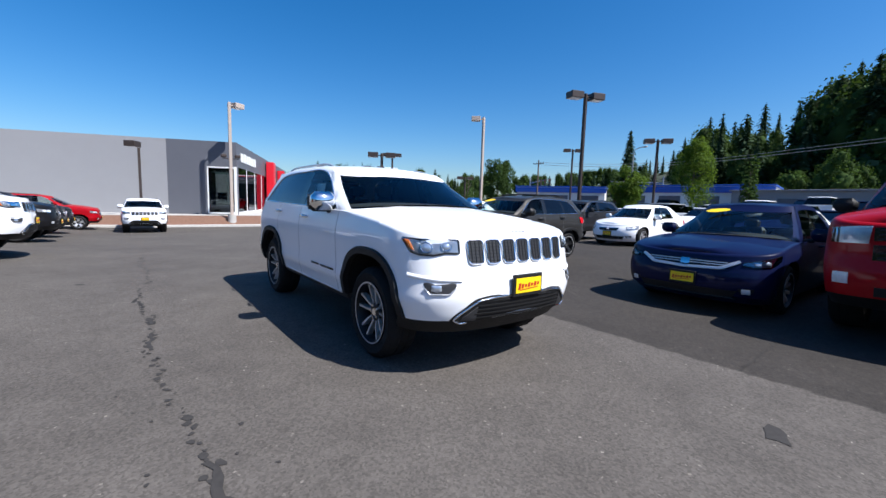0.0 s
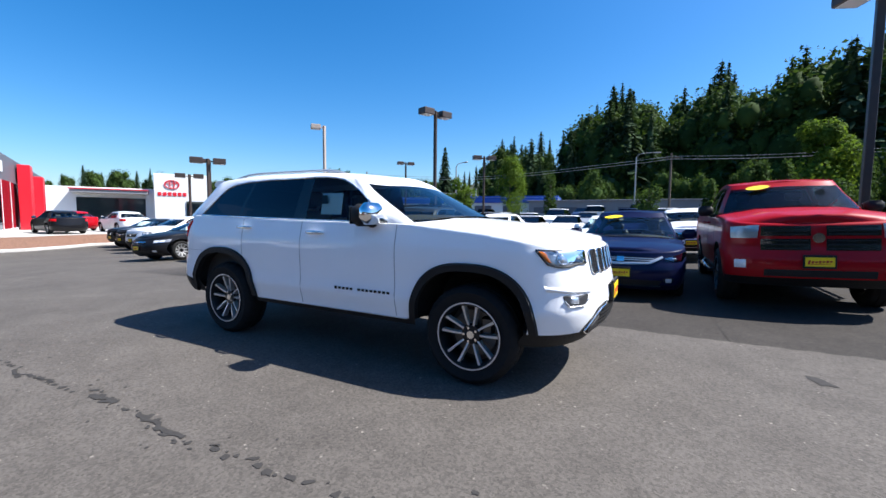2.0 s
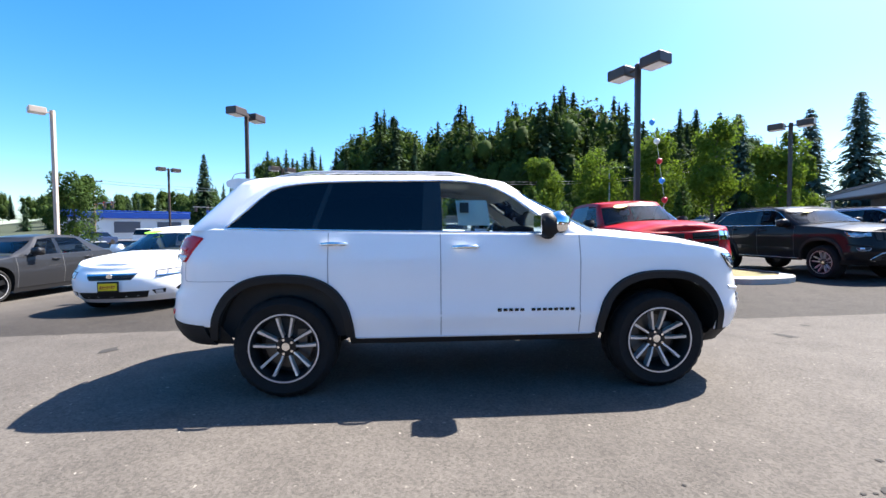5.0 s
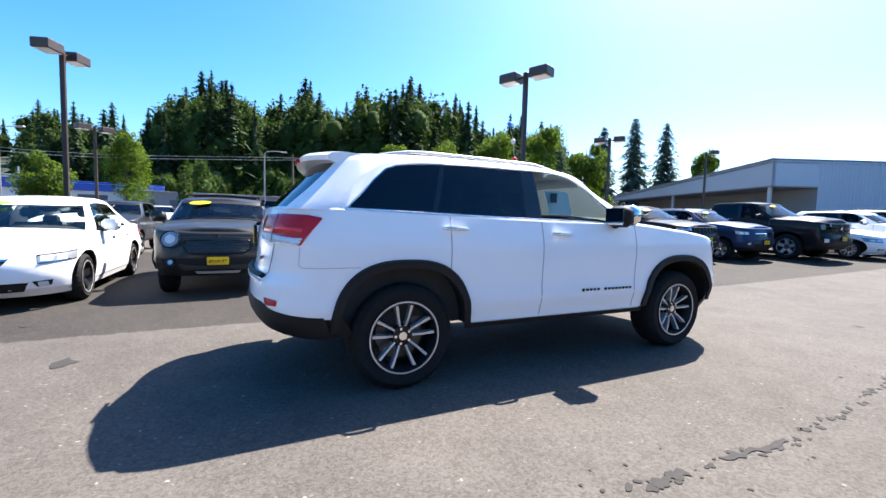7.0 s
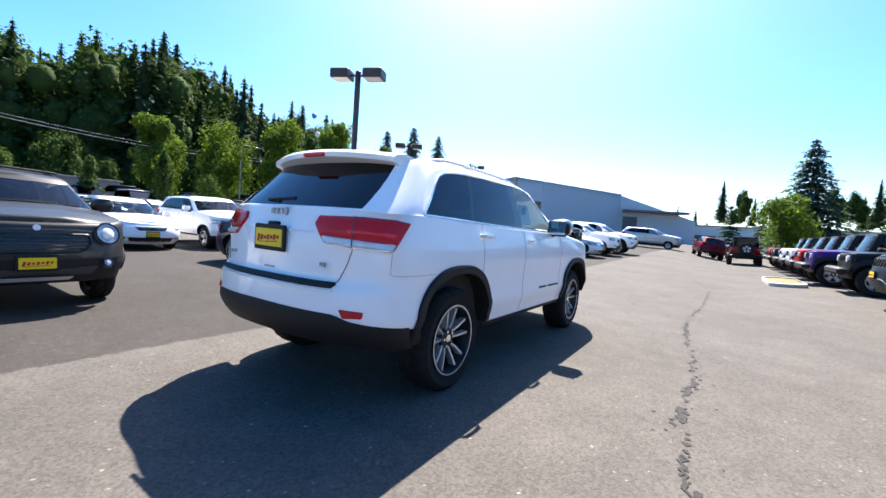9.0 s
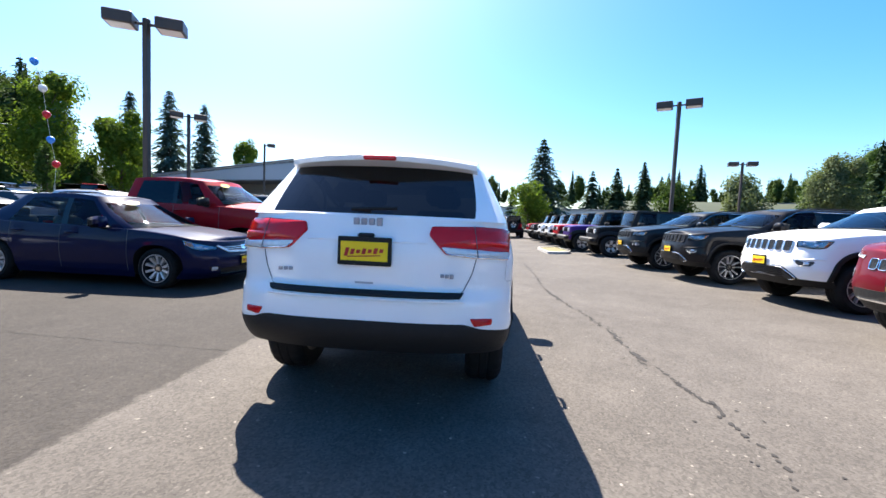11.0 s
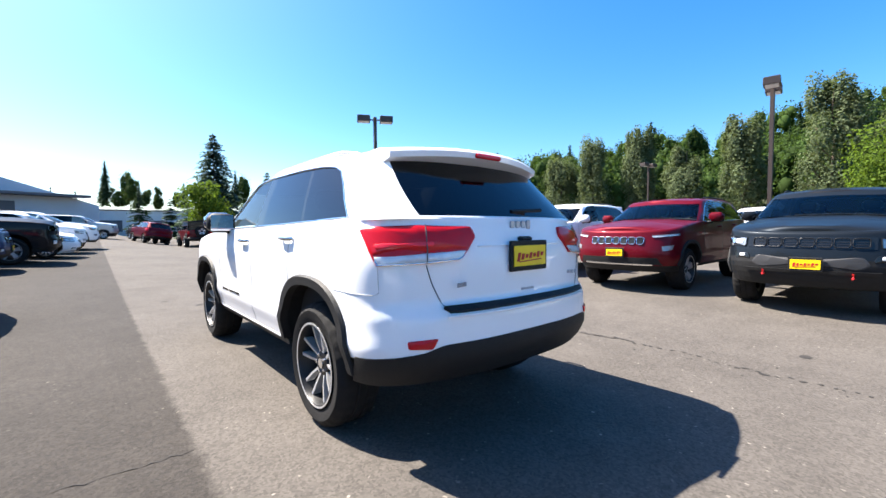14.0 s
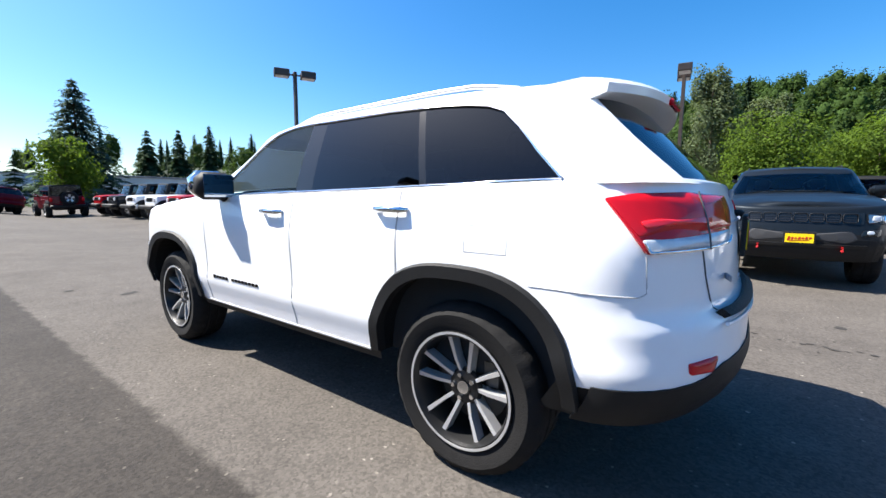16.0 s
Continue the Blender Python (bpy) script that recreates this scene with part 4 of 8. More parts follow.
def fogs(car, C, x0, x1, z0, z1):
    for s in (1, -1):
        e = part("fog_lamp_bezel", *ribbon([(s * x0, z1), (s * x1, z1 + 0.01)], [(s * (x0 + 0.03), z0), (s * (x1 - 0.02), z0 + 0.012)], C.on_front, 0.004, 0.02, 8, 3), M_BLACK, car)
        xm = (x0 + x1) / 2
        part("fog_lamp", *ribbon(*quad(s * (xm - 0.04), (z0 + z1) / 2 - 0.03, s * (xm + 0.04), (z0 + z1) / 2 + 0.03), C.on_front, 0.006, 0.01, 5, 4, 0.003), M_CLEARLENS, e)


def slot_grille(car, C, n, half, z0, z1, chrome=True):
    """Upright rounded slots with bright rings over a dark honeycomb."""
    w = 2 * half / n
    for i in range(n):
        xc = -half + w * (i + 0.5)
        a, b = xc - w * 0.43, xc + w * 0.43
        loop = [(a + w * 0.05, z0), (a, z1), (b, z1), (b - w * 0.05, z0)]
        e = part("grille_slot", *patch(loop, C.on_front, 0.004, 0.015, 0, w * 0.22), M_SMOKE, car)
        part("slot_frame", *edging(loop, C.on_front, 0.0062, 0.007, w * 0.22), M_CHROME if chrome else M_BLACK, e, smooth=60)
        mesh = []
        for r in range(6):
            z = z0 + (z1 - z0) * (r + 1) / 7
            mesh.append(ribbon(*quad(a + 0.006, z - 0.0022, b - 0.006, z + 0.0022), C.on_front, 0.008, 0.006, 3, 2))
        for r in range(3):
            x = a + (b - a) * (r + 1) / 4
            mesh.append(ribbon(*quad(x - 0.002, z0 + 0.01, x + 0.002, z1 - 0.01), C.on_front, 0.008, 0.006, 2, 4))
        part("honeycomb", *merge(*mesh), M_DARKALLOY, e)


def bar_grille(car, C, half, z0, z1, bars, chrome=True, narrow=0.8):
    e = part("grille", *ribbon([(-half, z1), (half, z1)], [(-half * narrow, z0), (half * narrow, z0)], C.on_front, 0.003, 0.02, 18, 4), M_GLOSSBLACK, car)
    for i in range(bars):
        z = z0 + (z1 - z0) * (i + 0.5) / bars
        h = half * (narrow + (1 - narrow) * (z - z0) / (z1 - z0)) * 0.98
        part("grille_bar", *ribbon(*quad(-h, z - 0.012, h, z + 0.012), C.on_front, 0.012, 0.01, 18, 2), M_CHROME if chrome and i == bars - 1 else M_DARKALLOY, e)
    return e


def air_intake(car, C, half, z0, z1, mat=None):
    part("lower_grille", *ribbon([(-half, z1), (half, z1)], [(-half * 0.9, z0), (half * 0.9, z0)], C.on_front, 0.003, 0.02, 16, 3), mat or M_BLACK, car)


def badge(car, C, z, r=0.05, front=True):
    on = C.on_front if front else C.on_rear
    p = on(0, z)
    s = 1 if front else -1
    v, f = cyl((0, p.y - s * 0.01, z), (0, p.y + s * 0.016, z), r, r * 0.9, 20)
    part("badge", v, f, M_CHROME, car, smooth=40)


def tail_lamps(car, C, z0, z1, u0, u1, mat=None):
    for s in (1, -1):
        part("tail_lamp", *ribbon([(u0, z1), (u1, z1)], [(u0 + 0.02, z0), (u1, z0)], C.wrap(s, False), 0.012, 0.02, 14, 5, 0.01), mat or M_REDLAMP, car, smooth=50)


def sticker(car, k, C, x, mat, tilt=12, f=0.8, w=0.17, h=0.065):
    """Oval price sticker inside the top of the windscreen."""
    v = f
    yb, yt = k["cowl_mid"], k["ws_top"]
    zb, zt = C.belt(yb) + k["crown"], C.roof(yt) + k.get("roof_crown", 0.03)
    y, z = yb + (yt - yb) * v + 0.02, zb + (zt - zb) * v
    half = k["wb"] + (k["wt"] - k["wb"]) * v
    y -= k["wsc"] * (1 - 0.35 * v) * (1 - (1 - (abs(x) / half) ** 2.4) ** (1 / 2.4))
    d = Vector((0, yt - yb, zt - zb)).normalized()
    n = Vector((0, zt - zb, yb - yt)).normalized()
    a = radians(tilt) * (1 if x < 0 else -1)
    pts = []
    for off in (0.012, 0.016):
        for i in range(20):
            t = 2 * math.pi * i / 20
            e, g = w * math.cos(t), h * math.sin(t)
            e, g = e * math.cos(a) - g * math.sin(a), e * math.sin(a) + g * math.cos(a)
            q = Vector((x + e, y - 0.10 * abs(x) * (e if x > 0 else -e), z)) + d * g + n * off
            pts.append(tuple(q))
    part("price_sticker", pts, grid_faces(2, 20, close=True) + [tuple(range(20, 40))], mat, car)


def rails(car, k, C, mat=None):
    """Roof rails on feet."""
    for s in (1, -1):
        y0, y1 = k["ws_top"] - 0.35, k["bl_top"] + 0.35
        x = k["wt"] - 0.03 - k.get("round_top", 0.0)
        pts = []
        for i in range(15):
            t = i / 14
            y = y0 + (y1 - y0) * t
            lift = 0.030 * min(1.0, min(t, 1 - t) * 8) - 0.004
            pts.append((s * x, y, C.roof(y) + lift))
        part("roof_rail", *tube(pts, 0.013, 8), mat or M_BLACK, car, smooth=60)


def spoiler(car, k, C, mat, reach=0.16):
    """Roof spoiler with the high brake lamp in its edge."""
    y0 = k["bl_top"] + 0.10
    w = (k["wt"] - 0.01) * (1 - 1.1 * k.get("rear_taper", 0.0))
    v = []
    n = 17
    secs = [(0.10, 0.012, 0.0), (-0.06, 0.02, 0.0), (-reach * 0.85, 0.008, 0.0), (-reach, -0.012, 0.0), (-reach * 0.96, -0.045, 0), (-0.06, -0.075, 0), (0.06, -0.08, 0)]
    for i in range(n):
        t = -1 + 2 * i / (n - 1)
        c = (1 - abs(t) ** 3)
        for dy, dz, _ in secs:
            y = y0 - 0.10 + dy + 0.13 * abs(t) ** 2.2
            v.append((t * (w - 0.01 * (dy < -0.1)), y, C.roof(y0 - 0.1) + 0.034 * (1 - t * t) + dz))
    f = grid_faces(n, len(secs)) + [tuple(range(len(secs))), tuple((n - 1) * len(secs) + i for i in range(len(secs) - 1, -1, -1))]
    e = part("spoiler", v, f, mat, car, smooth=45)
    yb = y0 - 0.10 - reach
    part("brake_lamp", *box(0, yb + 0.002, C.roof(y0 - 0.1) + 0.004, 0.22, 0.03, 0.03, 0.008), M_REDLAMP, e)


def round_lamp(car, C, s, x, z, r):
    """Round headlamp leaning back with the wing."""
    y = C.end_y(x, z)
    tip, root = Vector((s * (x + 0.01), y + 0.035, z + 0.012)), Vector((s * (x - 0.03), y - 0.10, z - 0.03))
    e = part("headlamp", *cyl(tuple(root), tuple(tip), r, r * 0.96, 24), M_LAMPHOUSE, car, smooth=40)
    d = (tip - root).normalized()
    part("projector", *cyl(tuple(tip), tuple(tip + d * 0.012), r * 0.55, r * 0.4, 18), M_CLEARLENS, e, smooth=40)
    part("lamp_ring", *_torus_at(tip, d, r * 0.97, 0.011), M_GLOSSBLACK, e, smooth=60)


def _torus_at(c, d, R, r, n=24, m=6):
    q = d.to_track_quat("Z", "Y")
    v = []
    for i in range(n):
        a = 2 * math.pi * i / n
        for j in range(m):
            b = 2 * math.pi * j / m
            v.append(tuple(c + q @ Vector(((R + r * math.cos(b)) * math.cos(a), (R + r * math.cos(b)) * math.sin(a), r * math.sin(b)))))
    f = [(i * m + j, ((i + 1) % n) * m + j, ((i + 1) % n) * m + (j + 1) % m, i * m + (j + 1) % m) for i in range(n) for j in range(m)]
    return v, f


M_LAMPDARK = material("lamp_inside", (0.42, 0.43, 0.45), 0.22, 0.6, vary=0.5, scale=18)
M_LENSBLUE = material("projector_lens", (0.62, 0.68, 0.76), 0.08, 0.7, vary=0.2, scale=30)
M_SMOKE = material("smoked_plastic", (0.028, 0.028, 0.030), 0.5)


def swept_lamps(car, C, top, bottom, bulbs, amber):
    """Dark-bowled headlamps with bluish projectors, a black rim and an amber end, under a clear cover."""
    for s in (1, -1):
        at = C.wrap(s, True)
        e = part("headlamp", *ribbon(top, bottom, at, 0.002, 0.03, 20, 6), M_LAMPDARK, car, smooth=50)
        for u, z, ru, rz in bulbs:
            n = 14
            ring = [(u + ru * math.cos(2 * math.pi * i / n), z + rz * math.sin(2 * math.pi * i / n)) for i in range(n)]
            up, dn = ring[:n // 2 + 1], [ring[0]] + ring[:n // 2 - 1:-1]
            part("projector", *ribbon(up, dn, at, 0.004, 0.012, 9, 5, 0.008), M_LENSBLUE, e, smooth=60)
            part("projector_ring", *ribbon([(u - ru * 1.15, z + rz * 1.25), (u + ru * 1.15, z + rz * 1.25)], [(u - ru * 1.1, z + rz * 1.02), (u + ru * 1.1, z + rz * 1.02)], at, 0.007, 0.01, 8, 2), M_CHROME, e)
        part("side_marker", *ribbon(*amber, at, 0.005, 0.012, 6, 4, 0.003), M_AMBER, e, smooth=50)
        for line, d in ((top, 0.007), (bottom, 0.009)):
            part("lamp_rim", *ribbon([(a, b + d) for a, b in line], [(a, b - d * 0.5) for a, b in line], at, 0.006, 0.014, 20, 2), M_GLOSSBLACK, e, smooth=40)
        part("lamp_cover", *ribbon(top, bottom, at, 0.010, 0.003, 16, 5, 0.003), M_LAMPGLASS, e, smooth=60)


def winged_grille(car, C, z):
    """Broad low grille: chrome bow below, two bars, emblem plate."""
    e = part("grille", *ribbon([(-0.52, 0.690 * z), (0, 0.705 * z), (0.52, 0.690 * z)], [(-0.40, 0.615 * z), (0, 0.600 * z), (0.40, 0.615 * z)], C.on_front, 0.004, 0.02, 22, 4), M_GLOSSBLACK, car)
    part("grille_bow", *ribbon([(-0.58, 0.715 * z), (-0.50, 0.680 * z), (-0.40, 0.622 * z), (0, 0.606 * z), (0.40, 0.622 * z), (0.50, 0.680 * z), (0.58, 0.715 * z)],
                               [(-0.60, 0.690 * z), (-0.54, 0.655 * z), (-0.42, 0.592 * z), (0, 0.574 * z), (0.42, 0.592 * z), (0.54, 0.655 * z), (0.60, 0.690 * z)], C.on_front, 0.016, 0.02, 40, 3, 0.004), M_ALLOY, e, smooth=50)
    for q in (0.648, 0.676):
        part("grille_bar", *ribbon([(-0.47, q * z + 0.005), (0.47, q * z + 0.005)], [(-0.47, q * z - 0.005), (0.47, q * z - 0.005)], C.on_front, 0.012, 0.01, 20, 2), M_ALLOY, e)
    part("grille_emblem", *ribbon(*quad(-0.055, 0.622 * z, 0.055, 0.692 * z), C.on_front, 0.020, 0.015, 5, 4, 0.003), M_CHROME, e)


def large_details(car, C, k, color, main=False):
    """Seven-slot face, lamps, bumper trims and tail of the large SUV."""
    gap = M_FAINT if color == "white" else M_SEAM
    for s in (1, -1):
        at = C.wrap(s, True)
        lamp = [(0.368, 0.960), (0.46, 0.962), (0.55, 0.944), (0.65, 0.946), (0.735, 0.965), (0.812, 1.064), (0.65, 1.056), (0.368, 1.056)]
        e = part("headlamp", *patch(lamp, at, 0.002, 0.03, 0), M_LAMPDARK, car, smooth=50)
        part("lamp_rim", *edging(lamp, at, 0.0065, 0.004), M_GLOSSBLACK, e, smooth=60)
        for u, z, r in ((0.455, 1.008, 0.030), (0.60, 1.000, 0.038)):
            loop = [(u + r * 1.3 * math.cos(q * math.pi / 4), z + r * math.sin(q * math.pi / 4)) for q in range(8)]
            part("projector", *patch(loop, at, 0.004, 0.012, 0.010, 0.03), M_LENSBLUE, e, smooth=60)
            part("projector_ring", *edging(loop, at, 0.004, 0.007, 0.03), M_CHROME, e, smooth=60)
        part("side_marker", *patch([(0.70, 0.972), (0.738, 0.985), (0.795, 1.058), (0.74, 1.050)], at, 0.006, 0.012, 0.003), M_AMBER, e, smooth=50)
        part("lamp_cover", *patch(lamp, at, 0.011, 0.004, 0.003), M_LAMPGLASS, e, smooth=60)
        # fog lamp in its dark pocket, with a bright lower lip
        pocket = [(0.405, 0.752), (0.665, 0.752), (0.655, 0.715), (0.61, 0.672), (0.465, 0.672), (0.425, 0.71)]
        e = part("fog_pocket", *patch(pocket, at, 0.003, 0.02, 0, 0.03), M_SMOKE, car)
        part("fog_lamp", *patch([(0.52, 0.69), (0.60, 0.69), (0.60, 0.735), (0.52, 0.735)], at, 0.005, 0.012, 0.005), M_LENSBLUE, e, smooth=60)
        part("fog_lip", *edging([(0.42, 0.715), (0.465, 0.670), (0.61, 0.670), (0.655, 0.712)], at, 0.005, 0.006, closed=False), M_ALLOY, e, smooth=60)
        part("fog_lid", *ribbon([(0.36, 0.775), (0.55, 0.790), (0.80, 0.815)], [(0.38, 0.757), (0.55, 0.759), (0.79, 0.778)], at, 0.001, 0.03, 16, 5, 0.010), PAINT[color], car, smooth=60)
    slot_grille(car, C, 7, 0.535, 0.880, 1.055, color not in ("black", "slate"))
    mouth = [(-0.66, 0.465), (-0.60, 0.432), (0.60, 0.432), (0.66, 0.465), (0.61, 0.53), (0.48, 0.632), (0.36, 0.650), (-0.36, 0.650), (-0.48, 0.632), (-0.61, 0.53)]
    e = part("lower_grille", *patch(mouth, C.on_front, 0.006, 0.02, 0, 0.03), M_BLACK, car, smooth=40)
    inner = [(x * 0.955, 0.540 + (z - 0.540) * 0.84) for x, z in mouth]
    part("bumper_trim", *edging(inner, C.on_front, 0.0075, 0.010), M_CHROME, e, smooth=60)
    part("grille_mesh", *merge(*[ribbon(*quad(-q, z - 0.005, q, z + 0.005), C.on_front, 0.010, 0.008, 20, 2) for z, q in ((0.485, 0.53), (0.515, 0.51), (0.545, 0.49), (0.575, 0.45), (0.605, 0.40))]), M_DARKALLOY, e)
    for s in (1, -1):
        part("grille_insert", *patch([(s * 0.46, 0.465), (s * 0.58, 0.465), (s * 0.56, 0.50), (s * 0.46, 0.575)], C.on_front, 0.011, 0.01, 0), M_SMOKE, e)
    plate(car, 0, 0.705, C.end_y(0, 0.70) + 0.014, True)
    # tail: lamps red over clear, reflectors, tailgate gaps, step pad
    for s in (1, -1):
        w = C.wrap(s, False)
        base = [(0.210, 1.175), (0.248, 1.114), (0.285, 1.062), (0.46, 1.046), (0.735, 1.036), (0.78, 1.090), (0.868, 1.214), (0.74, 1.230), (0.5, 1.236), (0.225, 1.228)]
        e = part("tail_lamp", *patch(base, w, 0.012, 0.03, 0), M_REDLAMP, car, smooth=50)
        part("red_lens", *patch([(0.213, 1.177), (0.250, 1.116), (0.45, 1.106), (0.765, 1.090), (0.862, 1.212), (0.74, 1.226), (0.5, 1.232), (0.228, 1.224)], w, 0.018, 0.012, 0.010), M_REDLAMP, e, smooth=60)
        part("red_band", *patch([(0.42, 1.128), (0.74, 1.114), (0.755, 1.135), (0.70, 1.142), (0.42, 1.150)], w, 0.027, 0.012, 0.003), M_BRIGHTRED, e, smooth=60)
        part("reversing_lamp", *patch([(0.262, 1.106), (0.45, 1.096), (0.755, 1.080), (0.725, 1.044), (0.46, 1.053), (0.292, 1.066)], w, 0.016, 0.012, 0.006), M_CLEARLENS, e, smooth=60)
        part("lamp_trim", *edging([(0.278, 1.085), (0.294, 1.064), (0.46, 1.050), (0.725, 1.041), (0.745, 1.070)], w, 0.0045, 0.019, closed=False), M_CHROME, e, smooth=60)
        part("lamp_split", *edging([(0.457, 1.232), (0.457, 1.046)], w, 0.003, 0.027, closed=False), M_SEAM, e)
        part("reflector", *patch([(0.435, 0.684), (0.60, 0.678), (0.59, 0.640), (0.46, 0.634)], w, 0.006, 0.02, 0.004), M_REDLAMP, car, smooth=50)
        part("panel_gap", *edging([(0.455, 1.04), (0.43, 0.95), (0.385, 0.842), (0.345, 0.812), (0.30, 0.806)], w, 0.0028, 0.0, closed=False), M_SEAM, car)
        part("panel_gap", *edging([(0.73, 1.03), (0.725, 0.91), (0.755, 0.895), (1.15, 0.895)], w, 0.0022, 0.0, closed=False), gap, car)
    for s in (1, -1):
        part("rear_skirt", *ribbon([(0.0, 0.655), (0.40, 0.650), (0.50, 0.618), (0.65, 0.600), (0.97, 0.572)], [(0.0, 0.455), (0.45, 0.45), (0.75, 0.43), (0.97, 0.42)], C.wrap(s, False), 0.003, 0.03, 24, 5, 0.012), M_BLACK, car, smooth=60)
    part("step_pad", *ribbon([(-0.60, 0.822), (0.60, 0.822)], [(-0.58, 0.800), (0.58, 0.800)], C.on_rear, 0.026, 0.06, 24, 3), M_BLACK, car)
    part("bumper_edge", *edging([(-0.60, 0.785), (0.60, 0.785)], C.on_rear, 0.008, 0.012, closed=False), PAINT[color], car, smooth=60)
    part("tailgate_crease", *edging([(-0.37, 1.128), (0.37, 1.128)], C.on_rear, 0.007, -0.002, closed=False), PAINT[color], car, smooth=60)
    part("tailgate_pull", *ribbon(*quad(-0.055, 0.868, 0.055, 0.880), C.on_rear, 0.004, 0.02, 4, 2), gap, car)
    part("exhaust_tip", *cyl((0.56, -1.95, 0.50), (0.56, -2.20, 0.475), 0.030, n=20), M_DARKALLOY, car, smooth=40)
    plate(car, 0, 1.065, C.end_y(0, 1.065, False) - 0.012, False)
    part("camera_pod", *box(0, C.end_y(0, 1.165, False) - 0.01, 1.160, 0.10, 0.05, 0.028, 0.01), M_BLACK, car)
    spoiler(car, k, C, PAINT[color])
    rails(car, k, C, M_ALLOY if main else M_BLACK)
    # wiper, aerial
    yw = C.end_y(0, 1.29, False)
    part("rear_wiper", *tube([(0.02, yw - 0.03, 1.305), (-0.1, yw - 0.035, 1.315), (0.18, yw - 0.03, 1.33)], 0.012, 6), M_BLACK, car)
    part("aerial", *merge(cyl((0.0, -1.55, 1.70), (0.0, -1.62, 1.775), 0.014, 0.008, 8)), M_BLACK, car)
    part("front_valance", *box(0, 1.93, 0.42, 1.50, 0.34, 0.13, 0.04), M_BLACK, car, smooth=40)
    for s in (1, -1):
        part("sill_strip", *edging([(0.90, 0.452), (-0.92, 0.452)], C.on_side(s), 0.006, 0.002, closed=False), M_ALLOY, car, smooth=60)


LARGE = suv(roll=0.03, mirror_size=(0.235, 0.17, 0.185), mirror_in=0.07)


def build_large(label, color, rim_dark=True, main=False, group="", sticker_x=None):
    k = dict(LARGE, mirror_mat=M_CHROME if main else None, chrome_handle=main, gap_mat=M_DOORGAP if color == "white" else M_SEAM)
    car, C = build_car("suv", label, k, color, group)
    large_details(car, C, k, color, main)
    return car, C, k


# the white SUV that the walk goes round
hero, HC, HK = build_large("white sport utility vehicle with black arch flares on open asphalt", "white", main=True)
place(hero, 0, 0, 0)
# maker's emblems and model script stand as plain bars
def bar_word(parent, name, counts, high, m, mat, deep=0.006):
    for n, (cx, w) in enumerate(counts):
        o = part(name, *box(cx, 0, 0, w, deep, high * (1.25 if n == 0 else 1.0), 0.004), mat, parent, smooth=40)
        o.matrix_basis = m


for s in (1, -1):
    x = HC.side_x(0.45, 0.65) + 0.003
    letters = [(-0.262 + 0.044 * i, 0.031) for i in range(5)] + [(0.0 + 0.044 * i, 0.031) for i in range(8)]
    bar_word(hero, "model_script", letters, 0.021, pose(s * x, 0.43 if s > 0 else 0.41, 0.652, 0, 0, 90 if s > 0 else -90), M_GLOSSBLACK)
yb = HC.end_y(0, 1.238, False) - 0.004
bar_word(hero, "maker_emblem", [(-0.072 + 0.048 * i, 0.036) for i in range(4)], 0.042, pose(0, yb, 1.243, 0, 0, 180), M_EMBLEM, 0.012)
for s in (1, -1):
    bar_word(hero, "trim_badge", [(-0.06 + 0.03 * i, 0.024) for i in range(5)], 0.022, pose(s * 0.47, HC.end_y(0.47, 0.935, False) - 0.003, 0.935, 0, 0, 180 - s * 14), M_EMBLEM)
bar_word(hero, "bonnet_emblem", [(-0.06 + 0.04 * i, 0.03) for i in range(4)], 0.025, pose(0, HC.end_y(0, 1.075) - 0.03, 1.105, -35, 0, 0), M_EMBLEM)
for y0, z0, y1, z1 in ((-1.50, 1.00, -1.497, 1.11), (-1.693, 1.00, -1.69, 1.11), (-1.69, 1.107, -1.50, 1.11), (-1.69, 1.0, -1.50, 1.003)):
    part("panel_gap", *ribbon(*quad(y0, z0, y1, z1), HC.on_side(-1), 0.001, 0.006, 6, 4), M_FAINT, hero)
part("window_paper", [(0.80, -0.13, 1.30), (0.80, 0.12, 1.30), (0.745, 0.10, 1.50), (0.745, -0.15, 1.50), (0.797, -0.13, 1.30), (0.797, 0.12, 1.30), (0.742, 0.10, 1.50), (0.742, -0.15, 1.50)],
     [(0, 1, 2, 3), (7, 6, 5, 4), (0, 4, 5, 1), (1, 5, 6, 2), (2, 6, 7, 3), (3, 7, 4, 0)], M_PAPER, hero, "white printed sheet behind the glass")
part("paper_print", *box(0.789, -0.085, 1.44, 0.004, 0.07, 0.08), M_SMOKE, hero)


def generic(name, label, k, color, face, group="", stick=None, tail=True):
    car, C = build_car(name, label, k, color, group)
    face(car, C, k)
    if stick:
        sticker(car, k, C, *stick)
    return car


def sedan_face(car, C, k):
    z = k["hub"] / 0.325
    lights(car, C, 0.585 * z, 0.685 * z, 0.42, 0.84, 0.045, False)
    bar_grille(car, C, 0.40, 0.55 * z, 0.655 * z, 3)
    air_intake(car, C, 0.55, 0.25 * z, 0.36 * z)
    fogs(car, C, 0.58, 0.74, 0.30 * z, 0.37 * z)
    badge(car, C, 0.605 * z)
    plate(car, 0, 0.45 * z, C.end_y(0, 0.45 * z) + 0.012, True)
    tail_lamps(car, C, 0.78 * z, 0.92 * z, 0.5, 0.95)


